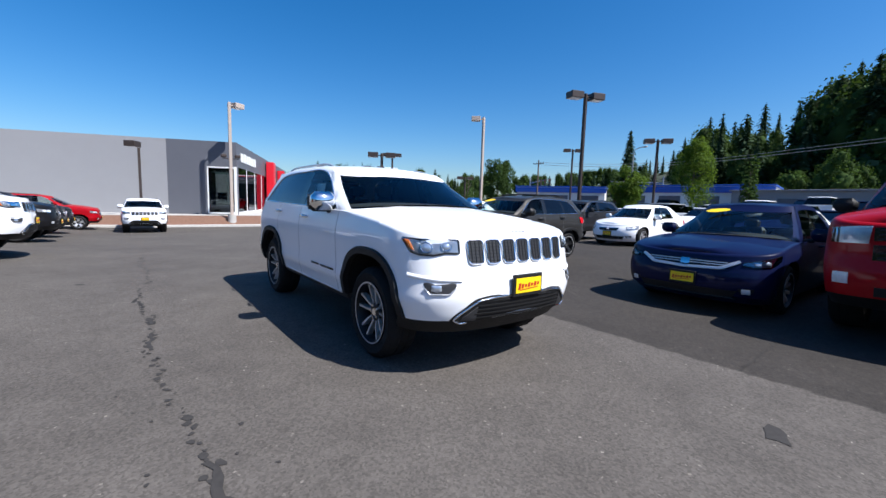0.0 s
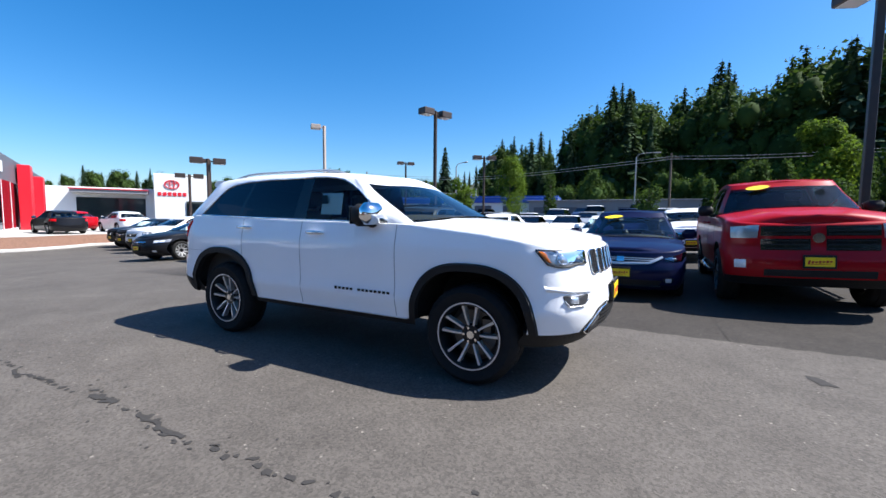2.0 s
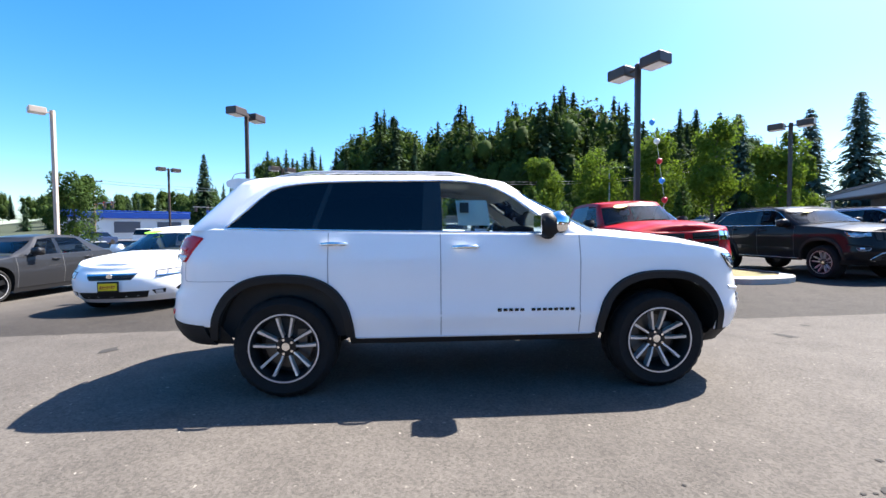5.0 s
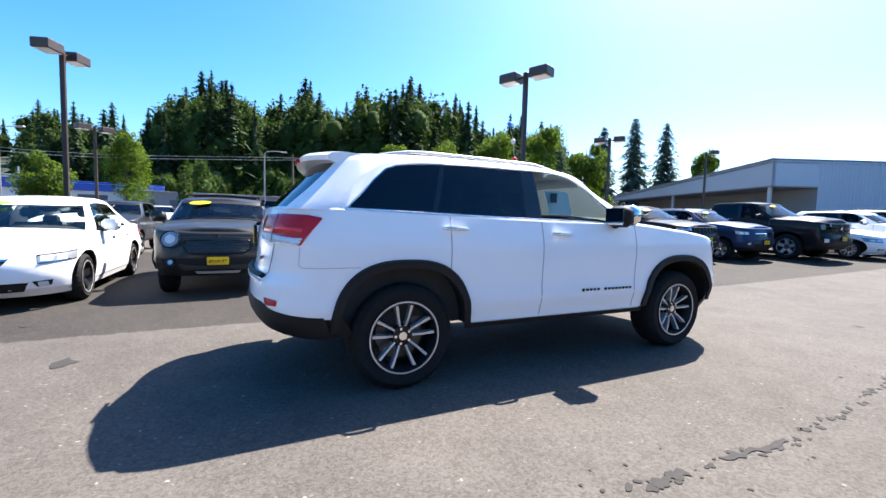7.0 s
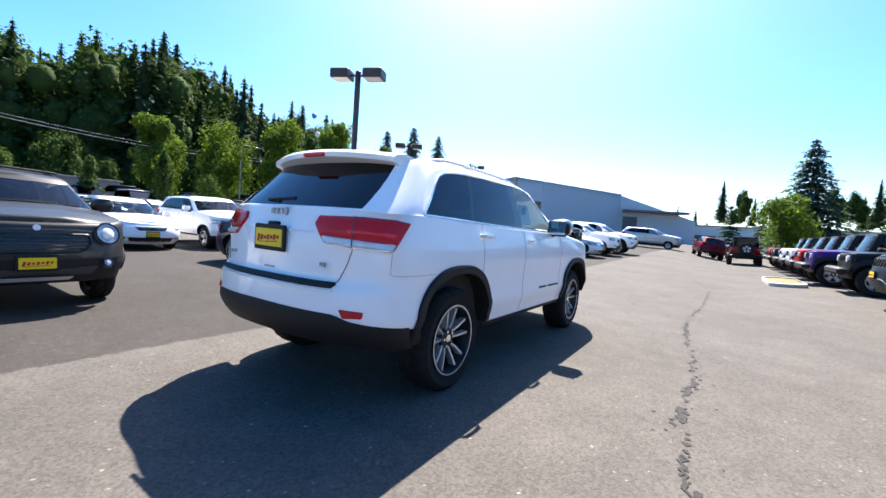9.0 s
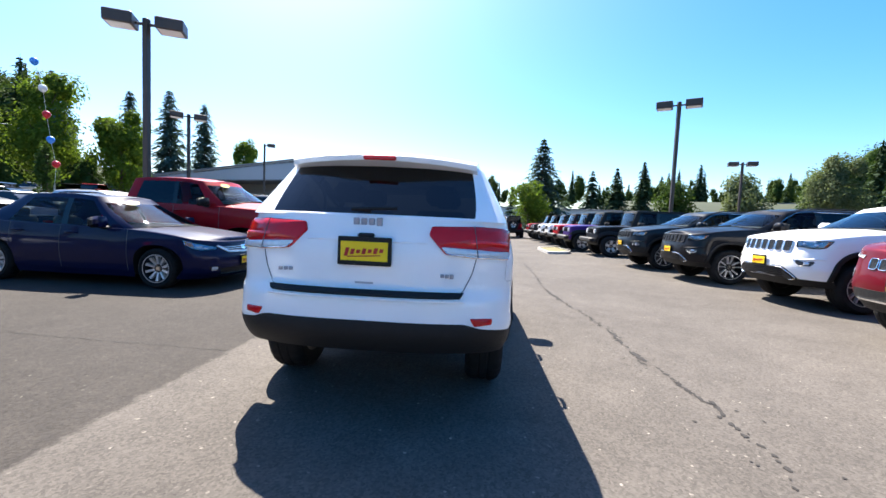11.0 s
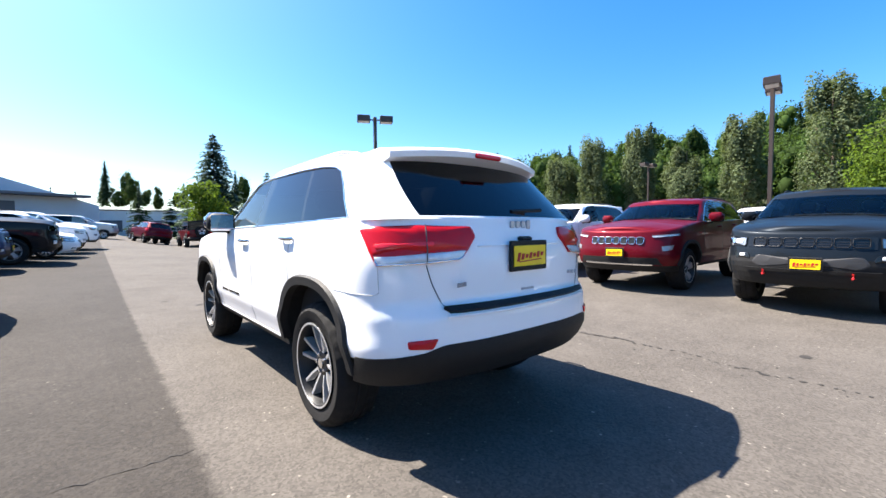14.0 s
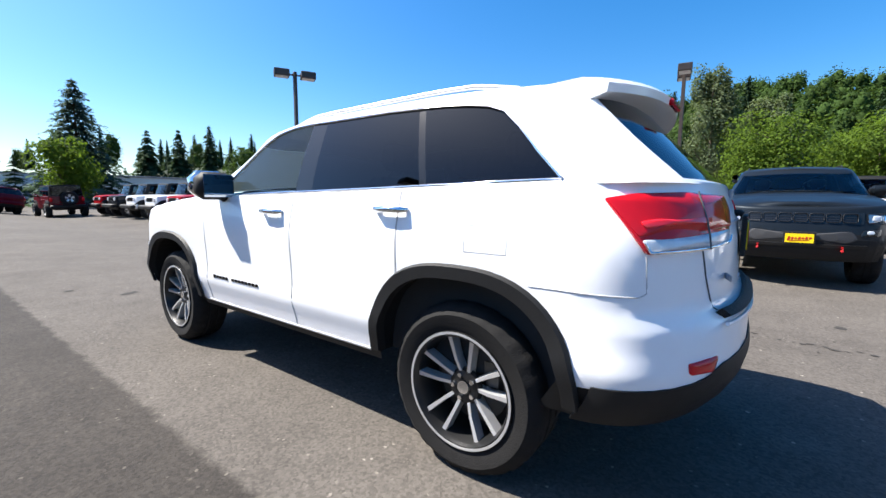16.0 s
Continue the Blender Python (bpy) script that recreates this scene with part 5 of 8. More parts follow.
def family_face(car, C, k):
    z = k["hub"] / 0.325
    swept_lamps(car, C, [(0.40, 0.690 * z), (0.62, 0.735 * z), (0.90, 0.790 * z)], [(0.40, 0.655 * z), (0.55, 0.640 * z), (0.72, 0.645 * z), (0.88, 0.715 * z)],
                [(0.55, 0.675 * z, 0.045, 0.020), (0.68, 0.695 * z, 0.05, 0.026)], ([(0.76, 0.755 * z), (0.88, 0.780 * z)], [(0.75, 0.672 * z), (0.87, 0.722 * z)]))
    winged_grille(car, C, z)
    air_intake(car, C, 0.60, 0.245 * z, 0.345 * z)
    part("chin_trim", *ribbon([(-0.58, 0.252 * z), (0.58, 0.252 * z)], [(-0.58, 0.240 * z), (0.58, 0.240 * z)], C.on_front, 0.008, 0.012, 22, 2), M_CHROME, car)
    fogs(car, C, 0.60, 0.76, 0.315 * z, 0.375 * z)
    plate(car, 0, 0.45 * z, C.end_y(0, 0.45 * z) + 0.012, True)
    tail_lamps(car, C, 0.78 * z, 0.92 * z, 0.5, 0.95)


def suv_face(car, C, k):
    z = k["belt"][0][1] / 1.06
    lights(car, C, 0.86 * z, 0.965 * z, 0.45, 0.86, 0.03, False)
    bar_grille(car, C, 0.48, 0.76 * z, 0.93 * z, 3)
    air_intake(car, C, 0.55, 0.46, 0.58 * z)
    fogs(car, C, 0.58, 0.74, 0.52, 0.60)
    badge(car, C, 0.85 * z)
    plate(car, 0, 0.62 * z, C.end_y(0, 0.62 * z) + 0.012, True)
    tail_lamps(car, C, 0.98 * z, 1.2 * z, 0.6, 1.05)
    rails(car, k, C)


def compact_face(car, C, k):
    """Small crossover: round lamps, wide dark grille, black lower body."""
    for s in (1, -1):
        round_lamp(car, C, s, 0.60, 0.85, 0.125)
        round_lamp(car, C, s, 0.60, 0.52, 0.05)
    mouth = [(-0.43, 0.845), (0.43, 0.845), (0.45, 0.74), (0.36, 0.655), (-0.36, 0.655), (-0.45, 0.74)]
    e = part("grille", *patch(mouth, C.on_front, 0.004, 0.02, 0, 0.04), M_SMOKE, car)
    part("grille_rim", *edging(mouth, C.on_front, 0.012, 0.012, 0.04), M_DARKALLOY, e, smooth=60)
    for q, h in ((0.69, 0.37), (0.73, 0.42), (0.77, 0.42), (0.81, 0.41)):
        part("grille_bar", *ribbon(*quad(-h, q - 0.007, h, q + 0.007), C.on_front, 0.010, 0.01, 18, 2), M_GLOSSBLACK, e)
    part("bonnet_edge", *edging([(-0.47, 0.885), (-0.2, 0.897), (0.2, 0.897), (0.47, 0.885)], C.on_front, 0.0035, 0.001, closed=False), M_SEAM, car)
    part("lower_fascia", *ribbon([(-0.80, 0.585), (0.80, 0.585)], [(-0.78, 0.33), (0.78, 0.33)], C.on_front, 0.004, 0.05, 22, 5), M_BLACK, car)
    part("lower_grille", *patch([(-0.52, 0.50), (0.52, 0.50), (0.46, 0.405), (-0.46, 0.405)], C.on_front, 0.009, 0.02, 0, 0.03), M_SMOKE, car)
    part("skid_trim", *ribbon([(-0.30, 0.395), (0.30, 0.395)], [(-0.27, 0.360), (0.27, 0.360)], C.on_front, 0.012, 0.03, 14, 2), M_ALLOY, car)
    badge(car, C, 0.915, 0.035)
    plate(car, 0, 0.55, C.end_y(0, 0.55) + 0.016, True)
    tail_lamps(car, C, 0.9, 1.05, 0.6, 1.0)
    rails(car, k, C)
    for y in (-0.2, -1.0):
        part("roof_bar", *tube([(-k["wt"] + 0.02, y, C.roof(y) + 0.05), (0, y, C.roof(y) + 0.075), (k["wt"] - 0.02, y, C.roof(y) + 0.05)], 0.018, 8), M_BLACK, car, smooth=60)


def trail_face(car, C, k):
    """Compact off-road style: black grille band with bright rings, black lower face, red hooks."""
    z = k["belt"][0][1] / 1.06
    for s in (1, -1):
        at = C.wrap(s, True)
        lamp = [(0.425, 0.985 * z), (0.44, 0.868 * z), (0.70, 0.862 * z), (0.93, 0.905 * z), (0.95, 1.000 * z), (0.70, 0.998 * z)]
        e = part("headlamp", *patch(lamp, at, 0.002, 0.03, 0), M_LAMPDARK, car, smooth=50)
        part("projector", *patch(rounded([(0.48, 0.895 * z), (0.60, 0.895 * z), (0.60, 0.965 * z), (0.48, 0.965 * z)], 0.025), at, 0.006, 0.012, 0.006), M_CLEARLENS, e, smooth=60)
        part("reflector_bowl", *patch([(0.64, 0.89 * z), (0.84, 0.905 * z), (0.84, 0.975 * z), (0.64, 0.97 * z)], at, 0.006, 0.012, 0.006), M_CHROME, e, smooth=60)
        part("lamp_frame", *edging(lamp, at, 0.006, 0.008), M_GLOSSBLACK, e, smooth=60)
        part("fog_lamp_bezel", *patch([(s * 0.57, 0.700 * z), (s * 0.76, 0.700 * z), (s * 0.77, 0.795 * z), (s * 0.60, 0.780 * z)], C.on_front, 0.009, 0.02, 0, 0.02), M_GLOSSBLACK, car)
        part("fog_lamp", *patch([(s * 0.635, 0.725 * z), (s * 0.70, 0.725 * z), (s * 0.70, 0.770 * z), (s * 0.635, 0.770 * z)], C.on_front, 0.014, 0.01, 0.004, 0.018), M_CLEARLENS, car)
        y = C.end_y(0.42, 0.55)
        part("tow_hook", *tube([(s * 0.42, y - 0.02, 0.49), (s * 0.42, y + 0.05, 0.49), (s * 0.42, y + 0.05, 0.53), (s * 0.42, y - 0.02, 0.53)], 0.014, 6), M_REDPAINT, car)
    part("grille_band", *ribbon([(-0.60, 1.0 * z), (0.60, 1.0 * z)], [(-0.60, 0.855 * z), (0.60, 0.855 * z)], C.on_front, 0.003, 0.02, 20, 3), M_GLOSSBLACK, car)
    w = 1.10 / 7
    for i in range(7):
        xc = -0.55 + w * (i + 0.5)
        a, b, z0, z1 = xc - w * 0.44, xc + w * 0.44, 0.872 * z, 0.985 * z
        loop = [(a, z0), (a, z1), (b, z1), (b, z0)]
        e = part("slot_ring", *edging(loop, C.on_front, 0.005, 0.012, 0.03), M_DARKALLOY, car, smooth=60)
        part("honeycomb", *merge(*[ribbon(*quad(a + 0.012, q - 0.003, b - 0.012, q + 0.003), C.on_front, 0.008, 0.006, 3, 2) for q in (z0 + 0.03, z0 + 0.06, z0 + 0.09)]), M_DARKALLOY, e)
    part("lower_fascia", *ribbon([(-0.84, 0.72 * z), (0.84, 0.72 * z)], [(-0.80, 0.36), (0.80, 0.36)], C.on_front, 0.004, 0.05, 22, 6), M_BLACK, car)
    part("lower_grille", *patch([(-0.50, 0.755 * z), (0.50, 0.755 * z), (0.56, 0.66 * z), (0.48, 0.61 * z), (-0.48, 0.61 * z), (-0.56, 0.66 * z)], C.on_front, 0.008, 0.02, 0, 0.03), M_SMOKE, car)
    part("bumper_bar", *ribbon([(-0.64, 0.585 * z), (0.64, 0.585 * z)], [(-0.62, 0.545 * z), (0.62, 0.545 * z)], C.on_front, 0.022, 0.03, 20, 3), M_DARKALLOY, car, smooth=40)
    plate(car, 0, 0.655 * z, C.end_y(0, 0.655 * z) + 0.024, True)
    tail_lamps(car, C, 1.02 * z, 1.16 * z, 0.5, 0.98)
    rails(car, k, C)


def mid_face(car, C, k):
    """Midsize: tall bright slots under the bonnet edge, thin lamps, dark lower mouth."""
    z = k["belt"][0][1] / 1.06
    slot_grille(car, C, 7, 0.47, 0.83 * z, 0.955 * z)
    for s in (1, -1):
        at = C.wrap(s, True)
        e = part("headlamp", *ribbon([(0.36, 0.985 * z), (0.84, 1.02 * z)], [(0.38, 0.945 * z), (0.84, 0.985 * z)], at, 0.005, 0.02, 14, 3), M_LAMPHOUSE, car, smooth=50)
        part("lamp_strip", *ribbon([(0.37, 0.965 * z), (0.8, 1.0 * z)], [(0.38, 0.95 * z), (0.8, 0.988 * z)], at, 0.01, 0.01, 12, 2), M_CLEARLENS, e)
        part("lower_lamp", *ribbon([(0.52, 0.80 * z), (0.74, 0.82 * z)], [(0.54, 0.72 * z), (0.70, 0.74 * z)], at, 0.006, 0.02, 8, 3), M_LAMPHOUSE, car)
    part("lower_mouth", *ribbon([(-0.66, 0.60 * z), (0.66, 0.60 * z)], [(-0.72, 0.46), (0.72, 0.46)], C.on_front, 0.004, 0.02, 20, 4), M_BLACK, car)
    part("skid_trim", *ribbon([(-0.60, 0.475), (0.60, 0.475)], [(-0.58, 0.455), (0.58, 0.455)], C.on_front, 0.014, 0.02, 18, 2), M_CHROME, car)
    plate(car, 0, 0.68 * z, C.end_y(0, 0.68 * z) + 0.014, True)
    tail_lamps(car, C, 1.05 * z, 1.15 * z, 0.5, 0.98)
    rails(car, k, C)


def cross_face(car, C, k):
    """Pickup face: four dark openings round a body-coloured cross."""
    mat = car.children[0].data.materials[0]
    for s in (1, -1):
        e = part("headlamp", *ribbon([(s * 0.60, 1.17), (s * 0.90, 1.15)], [(s * 0.62, 1.0), (s * 0.90, 1.0)], C.on_front, 0.006, 0.03, 10, 5), M_CLEARLENS, car, smooth=50)
        part("lamp_cover", *ribbon([(s * 0.60, 1.17), (s * 0.90, 1.15)], [(s * 0.62, 1.0), (s * 0.90, 1.0)], C.on_front, 0.012, 0.004, 10, 3), M_LAMPGLASS, e)
        for z0, z1 in ((0.84, 0.99), (1.025, 1.155)):
            e = part("grille_opening", *ribbon([(s * 0.075, z1), (s * 0.585, z1)], [(s * 0.075, z0), (s * 0.585, z0)], C.on_front, 0.004, 0.02, 10, 3), M_GLOSSBLACK, car)
            for j in range(3):
                z = z0 + (z1 - z0) * (j + 0.5) / 3
                part("grille_bar", *ribbon(*quad(s * 0.10, z - 0.008, s * 0.55, z + 0.008), C.on_front, 0.01, 0.01, 8, 2), M_BLACK, e)
        fogs_x = 0.80
        e = part("fog_lamp", *ribbon(*quad(s * 0.74, 0.60, s * 0.86, 0.71), C.on_front, 0.006, 0.02, 6, 4, 0.004), M_CLEARLENS, car)
    part("lower_grille", *ribbon(*quad(-0.55, 0.50, 0.55, 0.59), C.on_front, 0.004, 0.02, 12, 3), M_BLACK, car)
    badge(car, C, 1.0, 0.07)
    plate(car, 0, 0.70, C.end_y(0, 0.70) + 0.012, True)
    for s in (1, -1):
        part("tail_lamp", *ribbon([(-2.87, 1.30), (-2.74, 1.30)], [(-2.87, 0.95), (-2.74, 0.95)], C.on_side(s), 0.008, 0.02, 4, 4), M_REDLAMP, car)
        part("side_step", *tube([(s * 0.93, 1.2, 0.42), (s * 1.0, 1.1, 0.38), (s * 1.0, -0.5, 0.38), (s * 0.93, -0.6, 0.42)], 0.035, 8), M_CHROME, car, smooth=60)


def upright_face(car, C, k):
    """Off-roader: round lamps, slots, bar bumper, spare wheel."""
    slot_grille(car, C, 7, 0.36, 0.88, 1.07, False)
    for s in (1, -1):
        y = C.end_y(0.52, 0.97)
        part("headlamp", *cyl((s * 0.52, y - 0.02, 0.97), (s * 0.52, y + 0.03, 0.97), 0.095, 0.09, 20), M_CLEARLENS, car, smooth=40)
    part("front_bumper", *box(0, C.lf + 0.12, 0.62, 1.68, 0.22, 0.2, 0.05), M_BLACK, car, smooth=40)
    part("rear_bumper", *box(0, C.lr - 0.08, 0.62, 1.6, 0.18, 0.18, 0.05), M_BLACK, car, smooth=40)
    e = new("spare_wheel")
    e.parent = car
    e.matrix_basis = pose(0.08, C.lr - 0.14, 1.08, 0, 0, -90)
    for name, (v, f), mat, ang in wheel(k["tyre_r"], 0.235, k["rim_r"], "five", False):
        if name in ("tyre", "spokes", "rim"):
            part(name, v, f, mat, e, smooth=ang)
    for s in (1, -1):
        part("tail_lamp", *box(s * 0.70, C.lr - 0.03, 1.02, 0.13, 0.08, 0.20, 0.02), M_REDLAMP, car)


KIND = {
    "saloon": sedan(),
    "family_saloon": sedan(cf=0.52, p=2.7, crown=0.045, ridge=0.014, roll=0.035,
                           front=[(0.18, -0.14), (0.26, -0.04), (0.40, 0.0), (0.52, -0.01), (0.62, -0.045), (0.72, -0.085), (0.80, -0.11)],
                           belt=[(2.4, 0.745), (2.15, 0.795), (1.6, 0.88), (1.05, 0.925), (0.3, 0.935), (-1.0, 0.965), (-1.7, 0.99), (-2.1, 1.005), (-2.46, 0.99)],
                           roof=[(0.45, 1.355), (0.1, 1.43), (-0.35, 1.455), (-0.9, 1.43), (-1.3, 1.355), (-1.7, 1.25)]),
    "sport_saloon": scaled(sedan(), 0.955, 1.0, 1.02, roof=[(0.45, 1.35), (0.1, 1.44), (-0.35, 1.47), (-0.9, 1.44), (-1.3, 1.36), (-1.7, 1.25)], rim="five"),
    "coupe": scaled(sedan(), 1.03, 1.03, 1.02, roof=[(0.45, 1.30), (0.1, 1.39), (-0.35, 1.43), (-0.9, 1.41), (-1.3, 1.33), (-1.8, 1.20)], rim="five", tyre_r=0.36, hub=0.36, rim_r=0.26, arch_r=0.41, arch_h=0.40),
    "hatch": scaled(sedan(), 0.93, 0.95, 1.02, roof=[(0.45, 1.36), (0.1, 1.45), (-0.35, 1.48), (-0.9, 1.45), (-1.4, 1.36), (-1.9, 1.22)], cab_rear=-2.1, bl_top=-1.45, deck=-2.0, rim="multi"),
    "compact": scaled(suv(), 0.86, 0.93, 0.90, hub=0.33, tyre_r=0.33, rim_r=0.22, arch_r=0.40, arch_h=0.41, tyre_w=0.21, rim="five", rim_dark=True, rear_glass=M_DARKGLASS),
    "trail": scaled(suv(), 0.915, 0.97, 0.965, hub=0.36, tyre_r=0.36, rim_r=0.22, arch_r=0.45, arch_h=0.46, rim="five", rim_dark=True, roof_color="black", mirror_size=(0.20, 0.13, 0.15), mirror_in=0.06),
    "midsize": scaled(suv(), 0.96, 0.985, 0.965, hub=0.36, tyre_r=0.36, rim_r=0.225, arch_r=0.45, arch_h=0.46, rim="five", rim_dark=False),
    "crossover": scaled(suv(), 0.95, 0.97, 0.96, hub=0.345, tyre_r=0.345, rim_r=0.22, arch_r=0.42, arch_h=0.43, rim="five", rim_dark=False, flare=0.0),
    "van": scaled(suv(), 1.06, 1.05, 1.0, hub=0.335, tyre_r=0.335, rim_r=0.21, arch_r=0.40, arch_h=0.40, rim="multi", rim_dark=False, flare=0.0, low=0.2),
    "pickup": pickup(),
    "boxy": boxy(),
}
FACE = {"saloon": sedan_face, "family_saloon": family_face, "sport_saloon": sedan_face, "coupe": sedan_face, "hatch": sedan_face, "compact": compact_face, "trail": trail_face, "midsize": mid_face,
        "crossover": suv_face, "van": suv_face, "pickup": cross_face, "boxy": upright_face}
NOUN = {"saloon": "sedan", "family_saloon": "sedan", "sport_saloon": "sedan", "coupe": "coupe", "hatch": "hatchback", "van": "minivan", "pickup": "pickup_truck", "boxy": "off_roader", "compact": "crossover"}
# kind, colour, x, y of the wheelbase's middle, yaw, sticker, label
LOT = [
    ("saloon", "white", -11.6, -31.6, 176, None, "white sedan seen from behind near the showroom"),
    ("coupe", "red", -10.6, -37.0, 178, None, "red coupe near the showroom"),
    ("saloon", "black", -7.9, -31.4, 176, None, "black sedan seen from behind near the showroom"),
    ("family_saloon", "navy", -5.7, 2.15, -90, (0.30, M_YELLOW), "dark blue four-door sedan with a yellow plate card"),
    ("pickup", "red", -6.0, 4.5, -90, (0.35, M_YELLOW), "bright red crew-cab pickup truck with dark grille"),
    ("compact", "bronze", -5.35, -2.85, -90, (0.35, M_YELLOW), "grey-brown small crossover with black roof rails"),
    ("sport_saloon", "white", -5.15, -5.4, -90, (0.35, M_GREENFOIL), "white four-door sedan with alloy wheels"),
    ("coupe", "grey", -6.3, -9.9, -90, None, "dark grey two-door coupe with polished wheels"),
    ("saloon", "black", -5.75, -12.4, -90, None, "black sedan parked nose out"),
    ("van", "white", -8.7, -18.9, -90, None, "white minivan parked nose out"),
    ("crossover", "black", -9.5, -22.3, -90, None, "black crossover beside a white minivan"),
    ("crossover", "black", -10.3, -25.2, -90, None, "black crossover at the end of the row"),
    ("large", "black", -6.2, 9.6, -90, (0.35, M_YELLOW), "black sport utility vehicle with a windscreen sticker"),
    ("crossover", "bluegrey", -5.8, 12.0, -90, (0.30, M_GREENFOIL), "blue-grey crossover with a yellow plate card"),
    ("pickup", "black", -5.6, 14.6, -90, (0.35, M_YELLOW), "tall black pickup truck in the row"),
    ("saloon", "white", -4.6, 17.2, -90, None, "white sedan parked nose out"),
    ("crossover", "white", -4.3, 20.0, -90, None, "white crossover parked nose out"),
    ("large", "white", -4.0, 22.8, -90, None, "white sport utility vehicle at the row's far end"),
    ("large", "white", 7.9, 2.5, 90, None, "white sport utility vehicle with seven-slot grille"),
    ("large", "black", 7.7, 5.35, 90, None, "black sport utility vehicle with dark wheels"),
    ("large", "slate", 7.55, 8.1, 90, None, "dark grey sport utility vehicle in the row"),
    ("boxy", "black", 7.5, 12.4, 90, None, "black boxy off-roader with a hard top"),
    ("boxy", "purple", 7.1, 15.1, 90, None, "purple boxy off-roader with a black top"),
    ("boxy", "red", 7.1, 17.7, 90, None, "red boxy off-roader in the row"),
    ("boxy", "white", 7.1, 20.3, 90, None, "white boxy off-roader with a black top"),
    ("boxy", "white", 7.1, 22.9, 90, None, "white boxy off-roader in the row"),
    ("boxy", "black", 7.0, 25.5, 90, None, "black boxy off-roader in the row"),
    ("boxy", "red", 7.0, 28.1, 90, None, "red boxy off-roader at the row's far end"),
    ("boxy", "deepred", 3.9, 31.0, 0, None, "dark red boxy off-roader with its spare wheel showing"),
    ("crossover", "deepred", 1.6, 36.5, 10, None, "dark red car standing beyond the off-roader"),
    ("van", "silver", -2.8, 37.5, -90, None, "silver minivan standing across the lane"),
    ("crossover", "bronze", 2.0, 44.0, 20, None, "brown sport utility vehicle far down the lane"),
    ("midsize", "deepred", 7.27, -0.4, 90, None, "deep red sport utility vehicle with seven-slot grille"),
    ("trail", "slate", 6.9, -2.95, 90, None, "slate grey compact utility vehicle with red tow hooks"),
    ("large", "white", 6.4, -7.1, 90, None, "white sport utility vehicle beside an empty bay"),
    ("crossover", "black", 6.45, -12.5, 90, None, "black crossover in the row"),
    ("crossover", "black", 6.6, -15.6, 90, None, "black crossover with clear lamps"),
    ("crossover", "black", 6.7, -19.0, 90, None, "black crossover between a black and a red one"),
    ("crossover", "red", 6.0, -23.6, 90, None, "red crossover at the end of the row"),
    ("large", "white", 1.95, -22.7, 0, None, "white sport utility vehicle in front of the grey building"),
    ("hatch", "white", -13.2, -3.6, -90, None, "white hatchback in the second row"),
    ("crossover", "grey", -12.9, -6.2, -90, (0.3, M_YELLOW), "grey crossover in the second row"),
    ("saloon", "white", -12.8, 0.9, -90, None, "white sedan in the second row"),
    ("crossover", "white", -12.6, 3.5, -90, None, "white crossover in the second row"),
    ("saloon", "black", -13.0, -8.9, -90, None, "black sedan in the second row"),
    ("crossover", "silver", -13.0, 10.0, -90, None, "silver crossover behind the planting bed"),
    ("large", "white", 14.5, -0.6, 90, None, "white sport utility vehicle in the second row"),
    ("boxy", "white", 14.2, -4.9, 90, None, "white boxy off-roader in the second row"),
    ("large", "silver", 14.5, 2.4, 90, None, "silver sport utility vehicle in the second row"),
]
for kind, color, x, y, yaw, st, label in LOT:
    if kind == "large":
        c, cc, kk = build_large(label, color, group="parked cars")
        if st:
            sticker(c, kk, cc, *st)
    else:
        c = generic(NOUN.get(kind, "suv"), label, KIND[kind], color, FACE[kind], "parked cars", st and (st[0], st[1]))
    place(c, x, y, yaw, 0.05 - gz(x, y) if y < -28.5 else 0.0)


